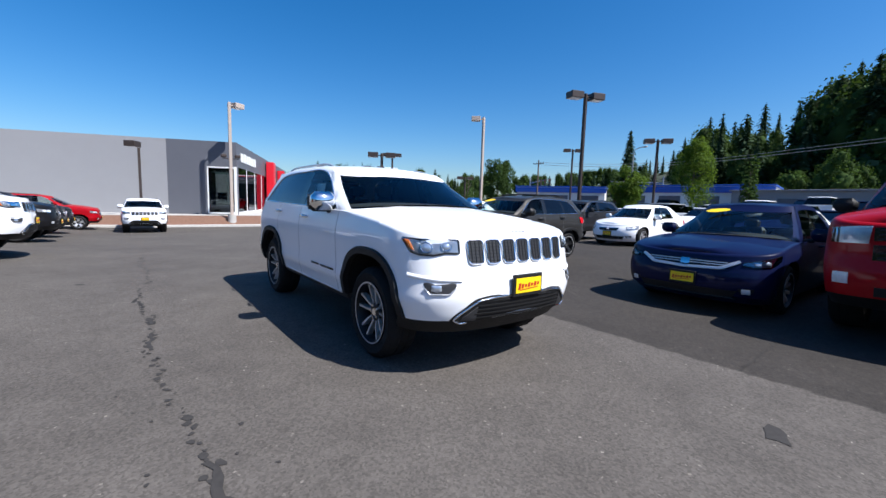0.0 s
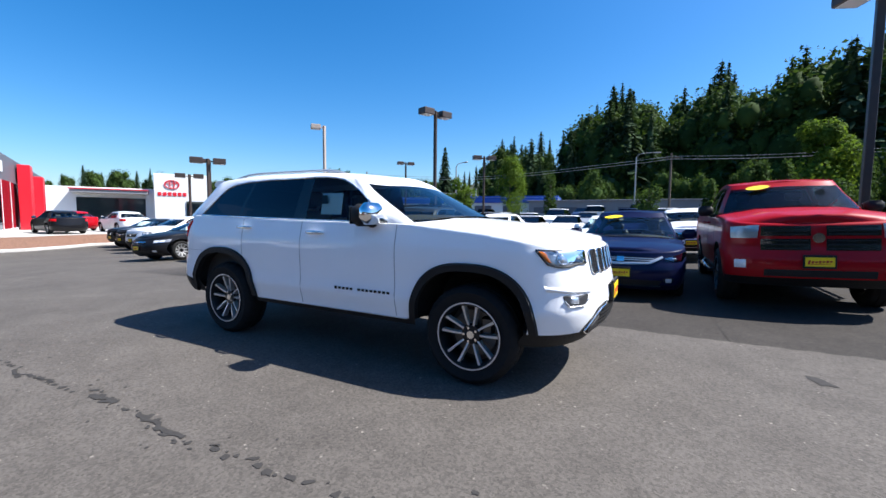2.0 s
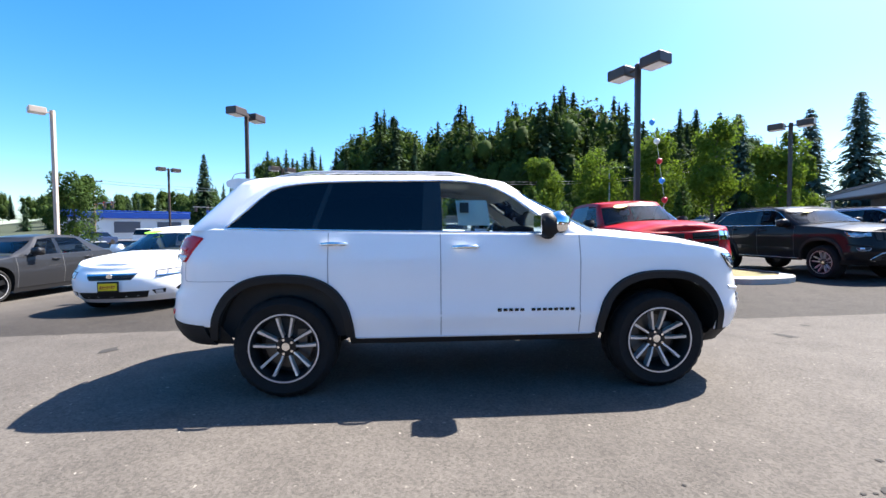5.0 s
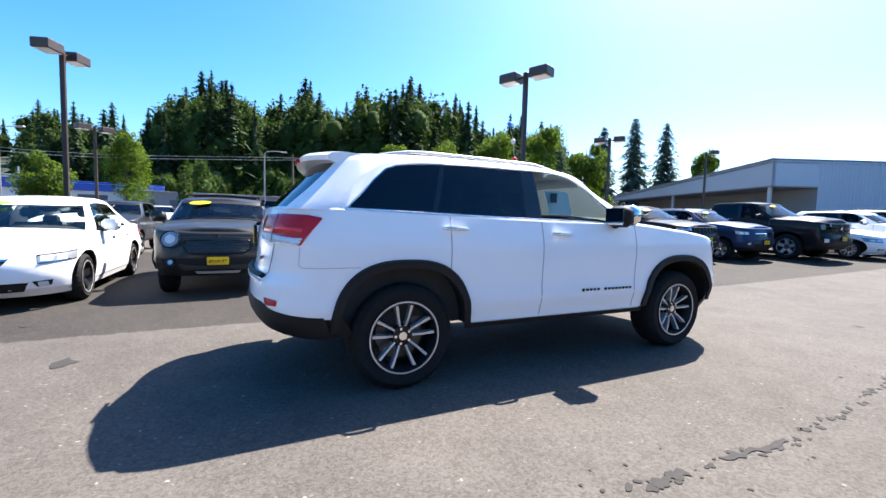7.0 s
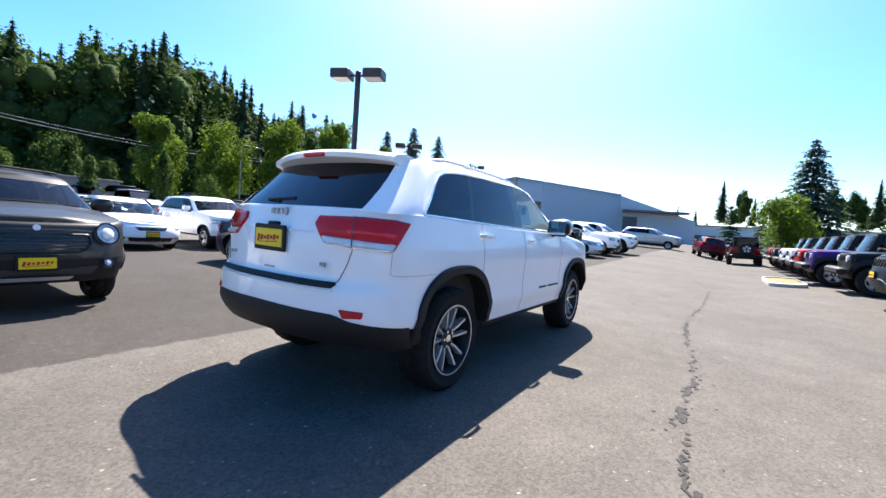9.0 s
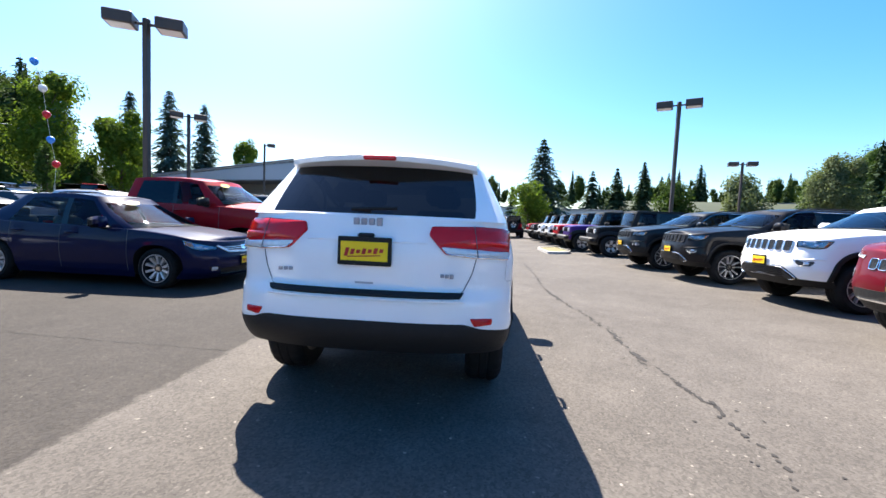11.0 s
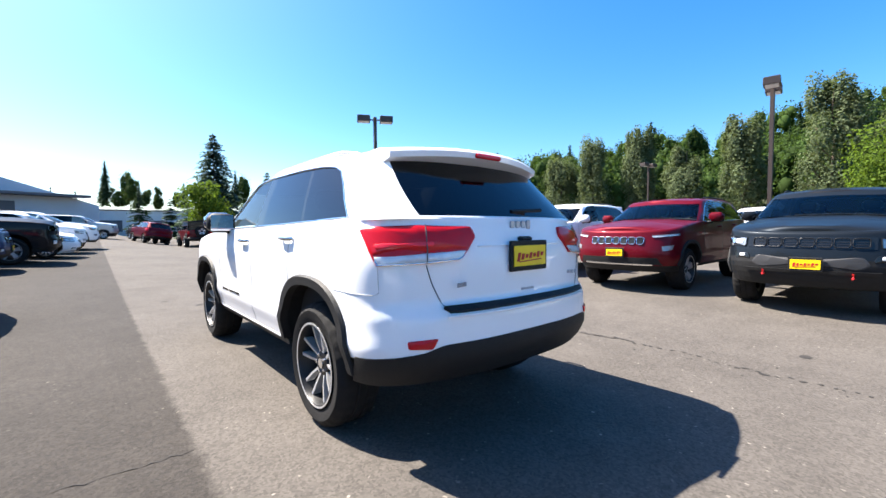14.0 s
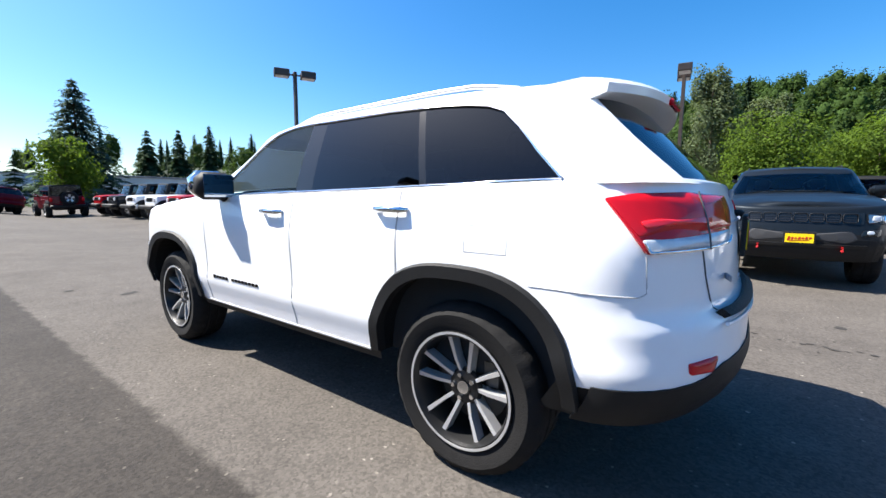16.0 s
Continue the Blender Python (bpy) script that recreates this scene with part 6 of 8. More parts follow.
# ---- ground ----
def asphalt():
    """Worn asphalt: fine stones, broad stains, an older darker lane past x = -1.5, fine relief."""
    m = bpy.data.materials.new("asphalt")
    m.use_nodes = True
    nt = m.node_tree
    b = nt.nodes["Principled BSDF"]
    b.inputs["Roughness"].default_value = 0.9
    b.inputs["Specular IOR Level"].default_value = 0.2
    co = nt.nodes.new("ShaderNodeTexCoord")

    def nz(scale, detail=5.0, rough=0.6):
        n = nt.nodes.new("ShaderNodeTexNoise")
        n.inputs["Scale"].default_value, n.inputs["Detail"].default_value, n.inputs["Roughness"].default_value = scale, detail, rough
        nt.links.new(co.outputs["Object"], n.inputs["Vector"])
        return n.outputs["Fac"]

    def ramp(src, stops):
        r = nt.nodes.new("ShaderNodeValToRGB")
        el = r.color_ramp.elements
        while len(el) < len(stops):
            el.new(0.5)
        for e, (p, c) in zip(el, stops):
            e.position, e.color = p, (*c, 1)
        nt.links.new(src, r.inputs["Fac"])
        return r.outputs["Color"]

    def mix(kind, a, c, f):
        x = nt.nodes.new("ShaderNodeMix")
        x.data_type, x.blend_type = "RGBA", kind
        nt.links.new(a, x.inputs["A"])
        nt.links.new(c, x.inputs["B"])
        if isinstance(f, float):
            x.inputs["Factor"].default_value = f
        else:
            nt.links.new(f, x.inputs["Factor"])
        return x.outputs["Result"]
    broad = ramp(nz(0.35, 4), [(0.3, (0.086, 0.076, 0.067)), (0.55, (0.106, 0.094, 0.083)), (0.75, (0.121, 0.107, 0.094))])
    patch = ramp(nz(2.2, 6, 0.7), [(0.35, (0.80, 0.80, 0.80)), (0.6, (1.0, 1.0, 1.0)), (0.8, (1.12, 1.12, 1.12))])
    col = mix("MULTIPLY", broad, patch, 0.8)
    stones = nt.nodes.new("ShaderNodeTexVoronoi")
    stones.inputs["Scale"].default_value = 75
    nt.links.new(co.outputs["Object"], stones.inputs["Vector"])
    grain = ramp(stones.outputs["Color"], [(0.1, (0.64, 0.64, 0.64)), (0.6, (1.0, 1.0, 1.0)), (0.93, (1.2, 1.2, 1.18)), (0.985, (3.0, 3.0, 2.9))])
    col = mix("MULTIPLY", col, grain, 0.9)
    # the older lane
    sep = nt.nodes.new("ShaderNodeSeparateXYZ")
    nt.links.new(co.outputs["Object"], sep.inputs[0])
    wob = nt.nodes.new("ShaderNodeMath")
    wob.operation = "MULTIPLY_ADD"
    nt.links.new(nz(6.0, 4), wob.inputs[0])
    wob.inputs[1].default_value = 0.16
    nt.links.new(sep.outputs["X"], wob.inputs[2])
    lane = ramp_pos = nt.nodes.new("ShaderNodeMapRange")
    lane.inputs["From Min"].default_value, lane.inputs["From Max"].default_value = -1.41, -1.46
    nt.links.new(wob.outputs[0], lane.inputs["Value"])
    far = nt.nodes.new("ShaderNodeMapRange")
    far.inputs["From Min"].default_value, far.inputs["From Max"].default_value = -12.1, -12.0
    nt.links.new(wob.outputs[0], far.inputs["Value"])
    both = nt.nodes.new("ShaderNodeMath")
    both.operation = "MULTIPLY"
    nt.links.new(lane.outputs[0], both.inputs[0])
    nt.links.new(far.outputs[0], both.inputs[1])
    reach = nt.nodes.new("ShaderNodeMapRange")
    reach.inputs["From Min"].default_value, reach.inputs["From Max"].default_value = -9.0, -6.5
    nt.links.new(sep.outputs["Y"], reach.inputs["Value"])
    part_of = nt.nodes.new("ShaderNodeMath")
    part_of.operation = "MULTIPLY"
    nt.links.new(both.outputs[0], part_of.inputs[0])
    nt.links.new(reach.outputs[0], part_of.inputs[1])
    old = mix("MULTIPLY", col, ramp(nz(14.0, 6, 0.75), [(0.3, (0.34, 0.34, 0.35)), (0.7, (0.54, 0.53, 0.52))]), 1.0)
    col = mix("MIX", col, old, part_of.outputs[0])
    nt.links.new(col, b.inputs["Base Color"])
    bp = nt.nodes.new("ShaderNodeBump")
    bp.inputs["Strength"].default_value, bp.inputs["Distance"].default_value = 0.5, 0.006
    nt.links.new(nz(110, 4), bp.inputs["Height"])
    nt.links.new(bp.outputs["Normal"], b.inputs["Normal"])
    return m


M_ASPHALT = asphalt()
M_STAIN = material("wet_stain", (0.042, 0.039, 0.037), 0.85, spec=0.15, vary=0.3, scale=30)
M_CONCRETE = material("concrete", (0.42, 0.40, 0.37), 0.85, vary=0.15, scale=4, bump=0.2, bump_scale=60)
M_BARK = material("bark_mulch", (0.16, 0.085, 0.055), 0.95, vary=0.4, scale=9, bump=0.8, bump_scale=40)
M_GRASS = material("dry_grass", (0.16, 0.14, 0.06), 0.95, vary=0.35, scale=3, bump=0.5, bump_scale=30)
M_HILL = material("forest_floor", (0.030, 0.040, 0.018), 0.95, vary=0.4, scale=0.2)


def ground_sheet():
    outer = {-4000, -1500, -600, -250, -120, -60, 90, 120, 250, 600, 1500, 4000} | {v * 2.0 for v in range(-15, 31)}
    xs = sorted(outer | {v * 0.4 for v in range(-15, 21)})
    ys = sorted(outer | {v * 0.5 for v in range(-14, 50)})
    v = [(x, y, gz(x, y)) for y in ys for x in xs]
    tagged(part("ground", v, grid_faces(len(ys), len(xs)), M_ASPHALT, None, smooth=80), "worn grey asphalt of a car lot", "ground", kind="structure")


ground_sheet()


def blot(x, y, r, rng, stretch=1.0, turn=0.0):
    n = 9
    v = []
    for i in range(n):
        a = 2 * math.pi * i / n
        q = r * rng.uniform(0.55, 1.15)
        px, py = q * math.cos(a) * stretch, q * math.sin(a)
        X, Y = x + px * math.cos(turn) - py * math.sin(turn), y + px * math.sin(turn) + py * math.cos(turn)
        v.append((X, Y, gz(X, Y) + 0.004))
    return v, [tuple(range(n))]


def drip_line():
    """Stains and a tarred crack that run along the lane beside the white car."""
    rng = random.Random(4)
    bits = []
    wander = smooth_table([(-9, 2.05), (-6, 2.35), (-3.2, 2.30), (-2.0, 2.45), (-0.6, 2.35), (0.4, 2.38), (2.2, 2.22), (3.4, 2.15), (6, 2.3), (12, 2.4)])
    y = -7.0
    while y < 8.5:
        x = wander(y)
        r = rng.uniform(0.008, 0.030) * (1.0 if -2 < y < 4 else 0.7)
        bits.append(blot(x + rng.gauss(0, 0.03), y, r, rng, rng.uniform(1.0, 2.2), radians(90 + rng.uniform(-40, 40))))
        if rng.random() < 0.45:
            bits.append(blot(x + rng.choice((-1, 1)) * rng.uniform(0.1, 0.28), y + rng.uniform(-0.1, 0.1), r * rng.uniform(0.3, 0.7), rng, 1.4, rng.uniform(0, 3)))
        y += rng.uniform(0.03, 0.11)
    # longer runs where the wet joined up
    for y0, y1, w in ((2.3, 3.4, 0.028), (-0.2, 0.35, 0.02), (-0.75, -0.5, 0.035), (-1.9, -1.3, 0.016), (4.2, 5.2, 0.012), (6.0, 9.0, 0.010)):
        n = 14
        left, right = [], []
        for i in range(n):
            yy = y0 + (y1 - y0) * i / (n - 1)
            xx, ww = wander(yy) + rng.gauss(0, 0.015), w * rng.uniform(0.5, 1.1)
            left.append((xx - ww, yy, gz(xx, yy) + 0.005))
            right.append((xx + ww, yy, gz(xx, yy) + 0.005))
        bits.append((left + right, [(i, n + i, n + i + 1, i + 1) for i in range(n - 1)]))
    for x, y, r in ((-0.55, 3.89, 0.09), (-0.63, -3.81, 0.10), (-1.0, 4.6, 0.05), (-2.2, -4.6, 0.06), (1.2, 4.6, 0.05), (3.1, -3.2, 0.05)):
        bits.append(blot(x, y, r, rng, 1.4, 0.3))
    tagged(part("drip_stains", *merge(*bits), M_STAIN, None), "dark drip stains and tar along the lane", "stains", kind="stuff")


drip_line()


def sealed_joints():
    rng = random.Random(8)
    lines = [[(-4.1, -1.2), (-1.5, -1.3)], [(-4.1, 3.3), (-1.5, 3.4)], [(-6, 15.5), (5, 16.5)], [(2.4, 9.0), (1.2, 17.0)]]
    bits = []
    for ln in lines:
        pts = resample(ln, 60)
        n = len(pts)
        d = Vector((ln[1][0] - ln[0][0], ln[1][1] - ln[0][1])).normalized()
        l, r = [], []
        for x, y in pts:
            o, w = rng.gauss(0, 0.012), rng.uniform(0.001, 0.006)
            X, Y = x - d.y * o, y + d.x * o
            l.append((X - d.y * w, Y + d.x * w, gz(X, Y) + 0.004))
            r.append((X + d.y * w, Y - d.x * w, gz(X, Y) + 0.004))
        bits.append((l + r, [(i, n + i, n + i + 1, i + 1)[::-1] for i in range(n - 1)]))
    tagged(part("asphalt_joints", *merge(*bits), M_STAIN, None), "narrow cracked joints between asphalt lanes", "joint", kind="stuff")


sealed_joints()


def island(name, label, outline, top_mat, high=0.14):
    """Kerbed planting bed."""
    e = tagged(new(name), label, "planting bed", kind="structure")
    n = len(outline)
    cx, cy = sum(p[0] for p in outline) / n, sum(p[1] for p in outline) / n
    v = []
    for k, h in ((1.0, -0.05), (1.0, high - 0.02), (0.985, high), (0.90, high)):
        v += [(cx + (x - cx) * k, cy + (y - cy) * k, gz(x, y) + h) for x, y in outline]
    part("kerb", v, grid_faces(4, n, close=True), M_CONCRETE, e)
    v = [(cx + (x - cx) * 0.905, cy + (y - cy) * 0.905, gz(x, y) + high - 0.03) for x, y in outline] + [(cx, cy, gz(cx, cy) + high + 0.04)]
    part("bed", v, [(i, (i + 1) % n, n) for i in range(n)], top_mat, e)


def oblong(x0, y0, x1, y1, r, n=5):
    out = []
    for cx, cy, a0 in ((x1 - r, y0 + r, -90), (x1 - r, y1 - r, 0), (x0 + r, y1 - r, 90), (x0 + r, y0 + r, 180)):
        out += [(cx + r * math.cos(radians(a0 + 90 * i / n)), cy + r * math.sin(radians(a0 + 90 * i / n))) for i in range(n + 1)]
    return out


island("planting_bed", "kerbed planting bed with dry grass", oblong(-11.0, 6.0, -4.2, 8.1, 0.9), M_GRASS)
island("planting_bed", "long kerbed bed before the off-roaders", oblong(3.9, 12.8, 4.9, 16.2, 0.4), M_GRASS, 0.12)


def terrace():
    """Raised paved terrace of the showroom: kerb, bark bank up to it, level top."""
    e = tagged(new("terrace"), "raised showroom terrace behind a kerbed bark bank", "terrace", kind="structure")
    foot = [(22, -25.9), (12, -25.6), (2, -25.6), (-4.6, -25.7), (-6.6, -26.6), (-8.2, -27.8), (-15.5, -28.6), (-17, -40), (-22, -75), (30, -75)]
    head = [(22, -27.6), (12, -27.3), (2, -27.2), (-5.2, -27.3), (-6.6, -28.0), (-8.8, -28.6), (-14.6, -29.3), (-16, -40), (-21, -74), (29, -74)]
    n = len(foot)
    mid = [(sum(p[0] for p in foot) / n, sum(p[1] for p in foot) / n)] * n

    def inward(p, c, d):
        q = Vector((c[0] - p[0], c[1] - p[1])).normalized() * d
        return p[0] + q.x, p[1] + q.y
    kerb = []
    for d, h in ((0.0, -0.1), (0.0, 0.12), (0.03, 0.15), (0.16, 0.15), (0.16, 0.05)):
        kerb += [(*inward(p, c, d), gz(*p) + h) for p, c in zip(foot, mid)]
    part("kerb", kerb, grid_faces(5, n, close=True), M_CONCRETE, e)
    bank = []
    for i in range(7):
        f = i / 6
        for p, c, q in zip(foot, mid, head):
            a = inward(p, c, 0.15)
            z0 = gz(*p) + 0.10
            bank.append((a[0] + (q[0] - a[0]) * f, a[1] + (q[1] - a[1]) * f, z0 + (0.03 - z0) * soft_step(f, -0.2, 1.05)))
    part("bank", bank, grid_faces(7, n, close=True), M_BARK, e, smooth=60)
    part("walk", [(*p, 0.05) for p in head] + [(*p, -0.1) for p in head], [tuple(range(n))[::-1]] + [q[::-1] for q in grid_faces(2, n, close=True)], M_CONCRETE, e)


terrace()


# ---- lamp posts ----
M_BRONZE = material("bronze_paint", (0.055, 0.040, 0.034), 0.45, 0.3, vary=0.15, scale=6)
M_GALV = material("galvanised_steel", (0.36, 0.35, 0.33), 0.45, 0.7, vary=0.1, scale=5)
M_DIFFUSER = material("lamp_diffuser", (0.75, 0.76, 0.78), 0.2)
M_TAN = material("tan_paint", (0.40, 0.33, 0.28), 0.5, vary=0.1, scale=5)


def lamp_post(x, y, top, heads, mat=M_BRONZE, floods=False, label="", r=0.075, lift=0.0):
    """heads: bearings in degrees, from +x, of the box heads."""
    e = tagged(new("street_lamp"), label or "bronze square lamp post with box-shaped heads", "lamp post", "lot lamps")
    g = gz(x, y) + lift
    e.matrix_basis = pose(x, y, g)
    h = top - g
    part("footing", *cyl((0, 0, -0.1), (0, 0, 0.55), 0.26, n=20), M_CONCRETE, e, smooth=40)
    part("base_plate", *box(0, 0, 0.565, 0.3, 0.3, 0.03, 0.005), mat, e)
    part("pole", *box(0, 0, h / 2 + 0.25, r * 2, r * 2, h - 0.5, 0.012), mat, e)
    for a in heads:
        q = pose(0, 0, h - 0.16, 0, 0, a)
        arm = part("arm", *box(0.19, 0, 0.0, 0.26, 0.07, 0.07, 0.01), mat, e)
        arm.matrix_basis = q
        head = part("head", *box(0.62, 0, 0.03, 0.70, 0.58, 0.33, 0.025), mat, e)
        head.matrix_basis = q
        lens = part("lens", *box(0.62, 0, -0.138, 0.58, 0.46, 0.02, 0.004), M_DIFFUSER, head)
    if floods:
        for s in (-1, 1):
            part("floodlight", *box(s * 0.42, 0.05, h * 0.56, 0.34, 0.28, 0.2, 0.04), M_BRONZE, e)
        part("crossbar", *box(0, 0, h * 0.54, 1.0, 0.06, 0.06, 0.01), M_BRONZE, e)
    return e


for x, y, top, heads in ((-16.17, -8.45, 7.05, (160, -20)), (-8.93, 6.66, 6.65, (23, 203)), (10.26, 16.11, 7.5, (152, -28)), (20.62, 0.54, 7.45, (8, 188)),
                         (-17.0, 19.6, 7.1, (35, 215)), (21.4, 29.2, 6.9, (160, -20)), (-36.4, -23.7, 7.6, (140, -40)), (-29.0, -10.9, 6.5, (130, -50)),
                         (-20.0, -34.5, 6.4, (150, -30)), (-12.0, -22.1, 4.75, (150, -30)), (-15.7, -30.4, 4.5, (150, -30)), (-29.3, -33.4, 4.5, (150, -30)), (39.4, 13.7, 7.5, (170, -10))):
    lamp_post(x, y, top, heads)
lamp_post(-20.03, -20.3, 8.15, (-40,), M_TAN, label="tan lamp post with a single box head", r=0.09)
lamp_post(-20.5, 35.5, 8.2, (20,), M_BRONZE, label="bronze lamp post with a single box head")
lamp_post(-2.95, -26.3, 7.5, (-150,), M_TAN, True, "tan lamp post with twin floodlights on a crossbar", r=0.09, lift=0.22)
lamp_post(1.97, -26.4, 4.35, (62,), M_BRONZE, label="short lamp post before the grey wall", r=0.07, lift=0.22)

# ---- buildings ----
M_LIGHTGREY = material("light_grey_stucco", (0.27, 0.27, 0.28), 0.85, vary=0.05, scale=1.2, bump=0.15, bump_scale=30)
M_DARKGREY = material("dark_grey_panel", (0.105, 0.108, 0.125), 0.5, vary=0.06, scale=1.5)
M_WHITEWALL = material("white_wall", (0.74, 0.74, 0.73), 0.7, vary=0.05, scale=0.8)
M_PALEBLUE = material("pale_metal_siding", (0.50, 0.55, 0.62), 0.55, 0.0, vary=0.06, scale=0.6)
M_HALLWHITE = material("weathered_white_siding", (0.50, 0.51, 0.53), 0.7, vary=0.06, scale=0.5)
M_BROWNWALL = material("brown_wall", (0.24, 0.19, 0.16), 0.85, vary=0.15, scale=2, bump=0.2, bump_scale=20)
M_REDPANEL = material("red_panel", (0.62, 0.012, 0.025), 0.3, vary=0.05, scale=2)
M_SHOWGLASS = glass("showroom_glass", (0.25, 0.28, 0.28))
M_BLUEROOF = material("blue_metal", (0.02, 0.09, 0.42), 0.45, vary=0.1, scale=1)
M_ROOFGREY = material("roof_grey", (0.25, 0.25, 0.26), 0.8, vary=0.1, scale=1)
M_WOOD = material("weathered_pole", (0.13, 0.10, 0.075), 0.9, vary=0.2, scale=4)


def wallbox(name, parent, p0, p1, z0, z1, thick, mat, label=""):
    """An upright slab between two ground points, its outer face on the line."""
    a, b = Vector((*p0, 0)), Vector((*p1, 0))
    d = (b - a).normalized()
    n = Vector((d.y, -d.x, 0)) * -thick
    q = [a, b, b + n, a + n]
    v = [(p.x, p.y, z0) for p in q] + [(p.x, p.y, z1) for p in q]
    return part(name, v, [(3, 2, 1, 0), (4, 5, 6, 7), (0, 1, 5, 4), (1, 2, 6, 5), (2, 3, 7, 6), (3, 0, 4, 7)], mat, parent, label)


def mixp(a, b, t):
    return (a[0] + (b[0] - a[0]) * t, a[1] + (b[1] - a[1]) * t)


def grey_dealership():
    e = tagged(new("showroom_building"), "grey flat-roofed showroom with dark corner and red pylons", "building", kind="")
    corner, seam = (-3.65, -28.1), (0.4, -29.8)
    wend = (32.2, -42.8)
    fend = (-15.2, -56.2)
    H = 5.06
    # light side wall, with parapet cap
    wallbox("wall", e, wend, seam, 0.0, H, 0.4, M_LIGHTGREY)
    wallbox("parapet_cap", e, wend, seam, H + 0.002, H + 0.09, 0.42, M_LIGHTGREY)
    # dark corner with its tall opening
    o0, o1 = mixp(seam, corner, 0.56), mixp(seam, corner, 0.97)
    wallbox("corner_wall", e, seam, o0, 0.0, H + 0.1, 0.45, M_DARKGREY)
    wallbox("corner_wall", e, o1, corner, 0.0, H + 0.1, 0.45, M_DARKGREY)
    wallbox("corner_lintel", e, o0, o1, 3.42, H + 0.1, 0.45, M_DARKGREY)
    for p, q, z0, z1 in ((o0, mixp(o0, o1, 0.05), 0.2, 3.42), (o0, o1, 3.33, 3.42), (o0, o1, 0.12, 0.2)):
        wallbox("window_frame", e, p, q, z0, z1, 0.3, M_WHITEWALL)
    wallbox("window_pane", e, mixp(o0, o1, 0.05), o1, 0.2, 3.33, 0.02, M_SHOWGLASS)
    # front: fascia over glazing, mullions
    wallbox("fascia", e, corner, fend, 3.46, H + 0.1, 0.45, M_DARKGREY)
    wallbox("plinth", e, corner, fend, 0.0, 0.25, 0.3, M_WHITEWALL)
    n = 9
    for i in range(n):
        a, b = mixp(corner, fend, (i + 0.04) / n), mixp(corner, fend, (i + 0.96) / n)
        wallbox("window_pane", e, a, b, 0.25, 3.46, 0.02, M_SHOWGLASS)
        wallbox("mullion", e, mixp(corner, fend, (i - 0.04) / n) if i else corner, a, 0.25, 3.46, 0.2, M_WHITEWALL)
    wallbox("back_wall", e, (fend[0] + 22, fend[1] - 9), (wend[0], wend[1]), 0.0, H, 0.3, M_LIGHTGREY)
    # floor, inner wall and roof close it
    q = [(corner[0] + 0.5, corner[1] - 0.9), (fend[0] + 0.6, fend[1] + 0.3), (fend[0] + 21.6, fend[1] - 8.6), (wend[0] - 0.6, wend[1] - 0.6)]
    part("roof", [(x, y, H - 0.25) for x, y in q] + [(x, y, H - 0.45) for x, y in q], [(0, 1, 2, 3), (7, 6, 5, 4), (0, 4, 5, 1), (1, 5, 6, 2), (2, 6, 7, 3), (3, 7, 4, 0)], M_ROOFGREY, e)
    wallbox("inner_wall", e, (4.2, -35.0), (-6.8, -59), 0.0, 4.5, 0.2, M_BROWNWALL)
    # lettering on the fascia cannot be read: pale bars
    d = Vector((fend[0] - corner[0], fend[1] - corner[1], 0)).normalized()
    for i in range(6):
        p = Vector((*corner, 0)) + d * (1.7 + 1.02 * i)
        w = 0.62 if i % 3 else 0.7
        v = [p + d * (-w / 2), p + d * (w / 2)]
        nrm = Vector((d.y, -d.x, 0)) * 0.06
        if nrm.x > 0:
            nrm = -nrm
        z0, z1 = 3.93, 4.55 + 0.05 * (i % 2)
        part("sign_bar", [tuple(v[0] + Vector((0, 0, z0))), tuple(v[1] + Vector((0, 0, z0))), tuple(v[1] + Vector((0, 0, z1))), tuple(v[0] + Vector((0, 0, z1))),
                          tuple(v[0] + nrm + Vector((0, 0, z0))), tuple(v[1] + nrm + Vector((0, 0, z0))), tuple(v[1] + nrm + Vector((0, 0, z1))), tuple(v[0] + nrm + Vector((0, 0, z1)))],
             [(0, 1, 2, 3), (7, 6, 5, 4), (0, 4, 5, 1), (1, 5, 6, 2), (2, 6, 7, 3), (3, 7, 4, 0)], M_WHITEWALL, e)
    # red pylons standing before the front
    out = Vector((d.y, -d.x, 0))
    if out.x > 0:
        out = -out
    for s, hgt in ((13.2, 4.9), (21.5, 4.6)):
        p = Vector((*corner, 0)) + d * s + out * 0.45
        ang = math.degrees(math.atan2(d.y, d.x))
        o = part("red_pylon", *box(0, 0, hgt / 2, 1.5, 0.7, hgt, 0.03), M_REDPANEL, e)
        o.matrix_basis = pose(p.x, p.y, 0, 0, 0, ang)
        o2 = part("pylon_emblem", *box(0, 0.36, hgt - 1.3, 0.9, 0.04, 0.4, 0.01), M_DARKGREY, o)


grey_dealership()


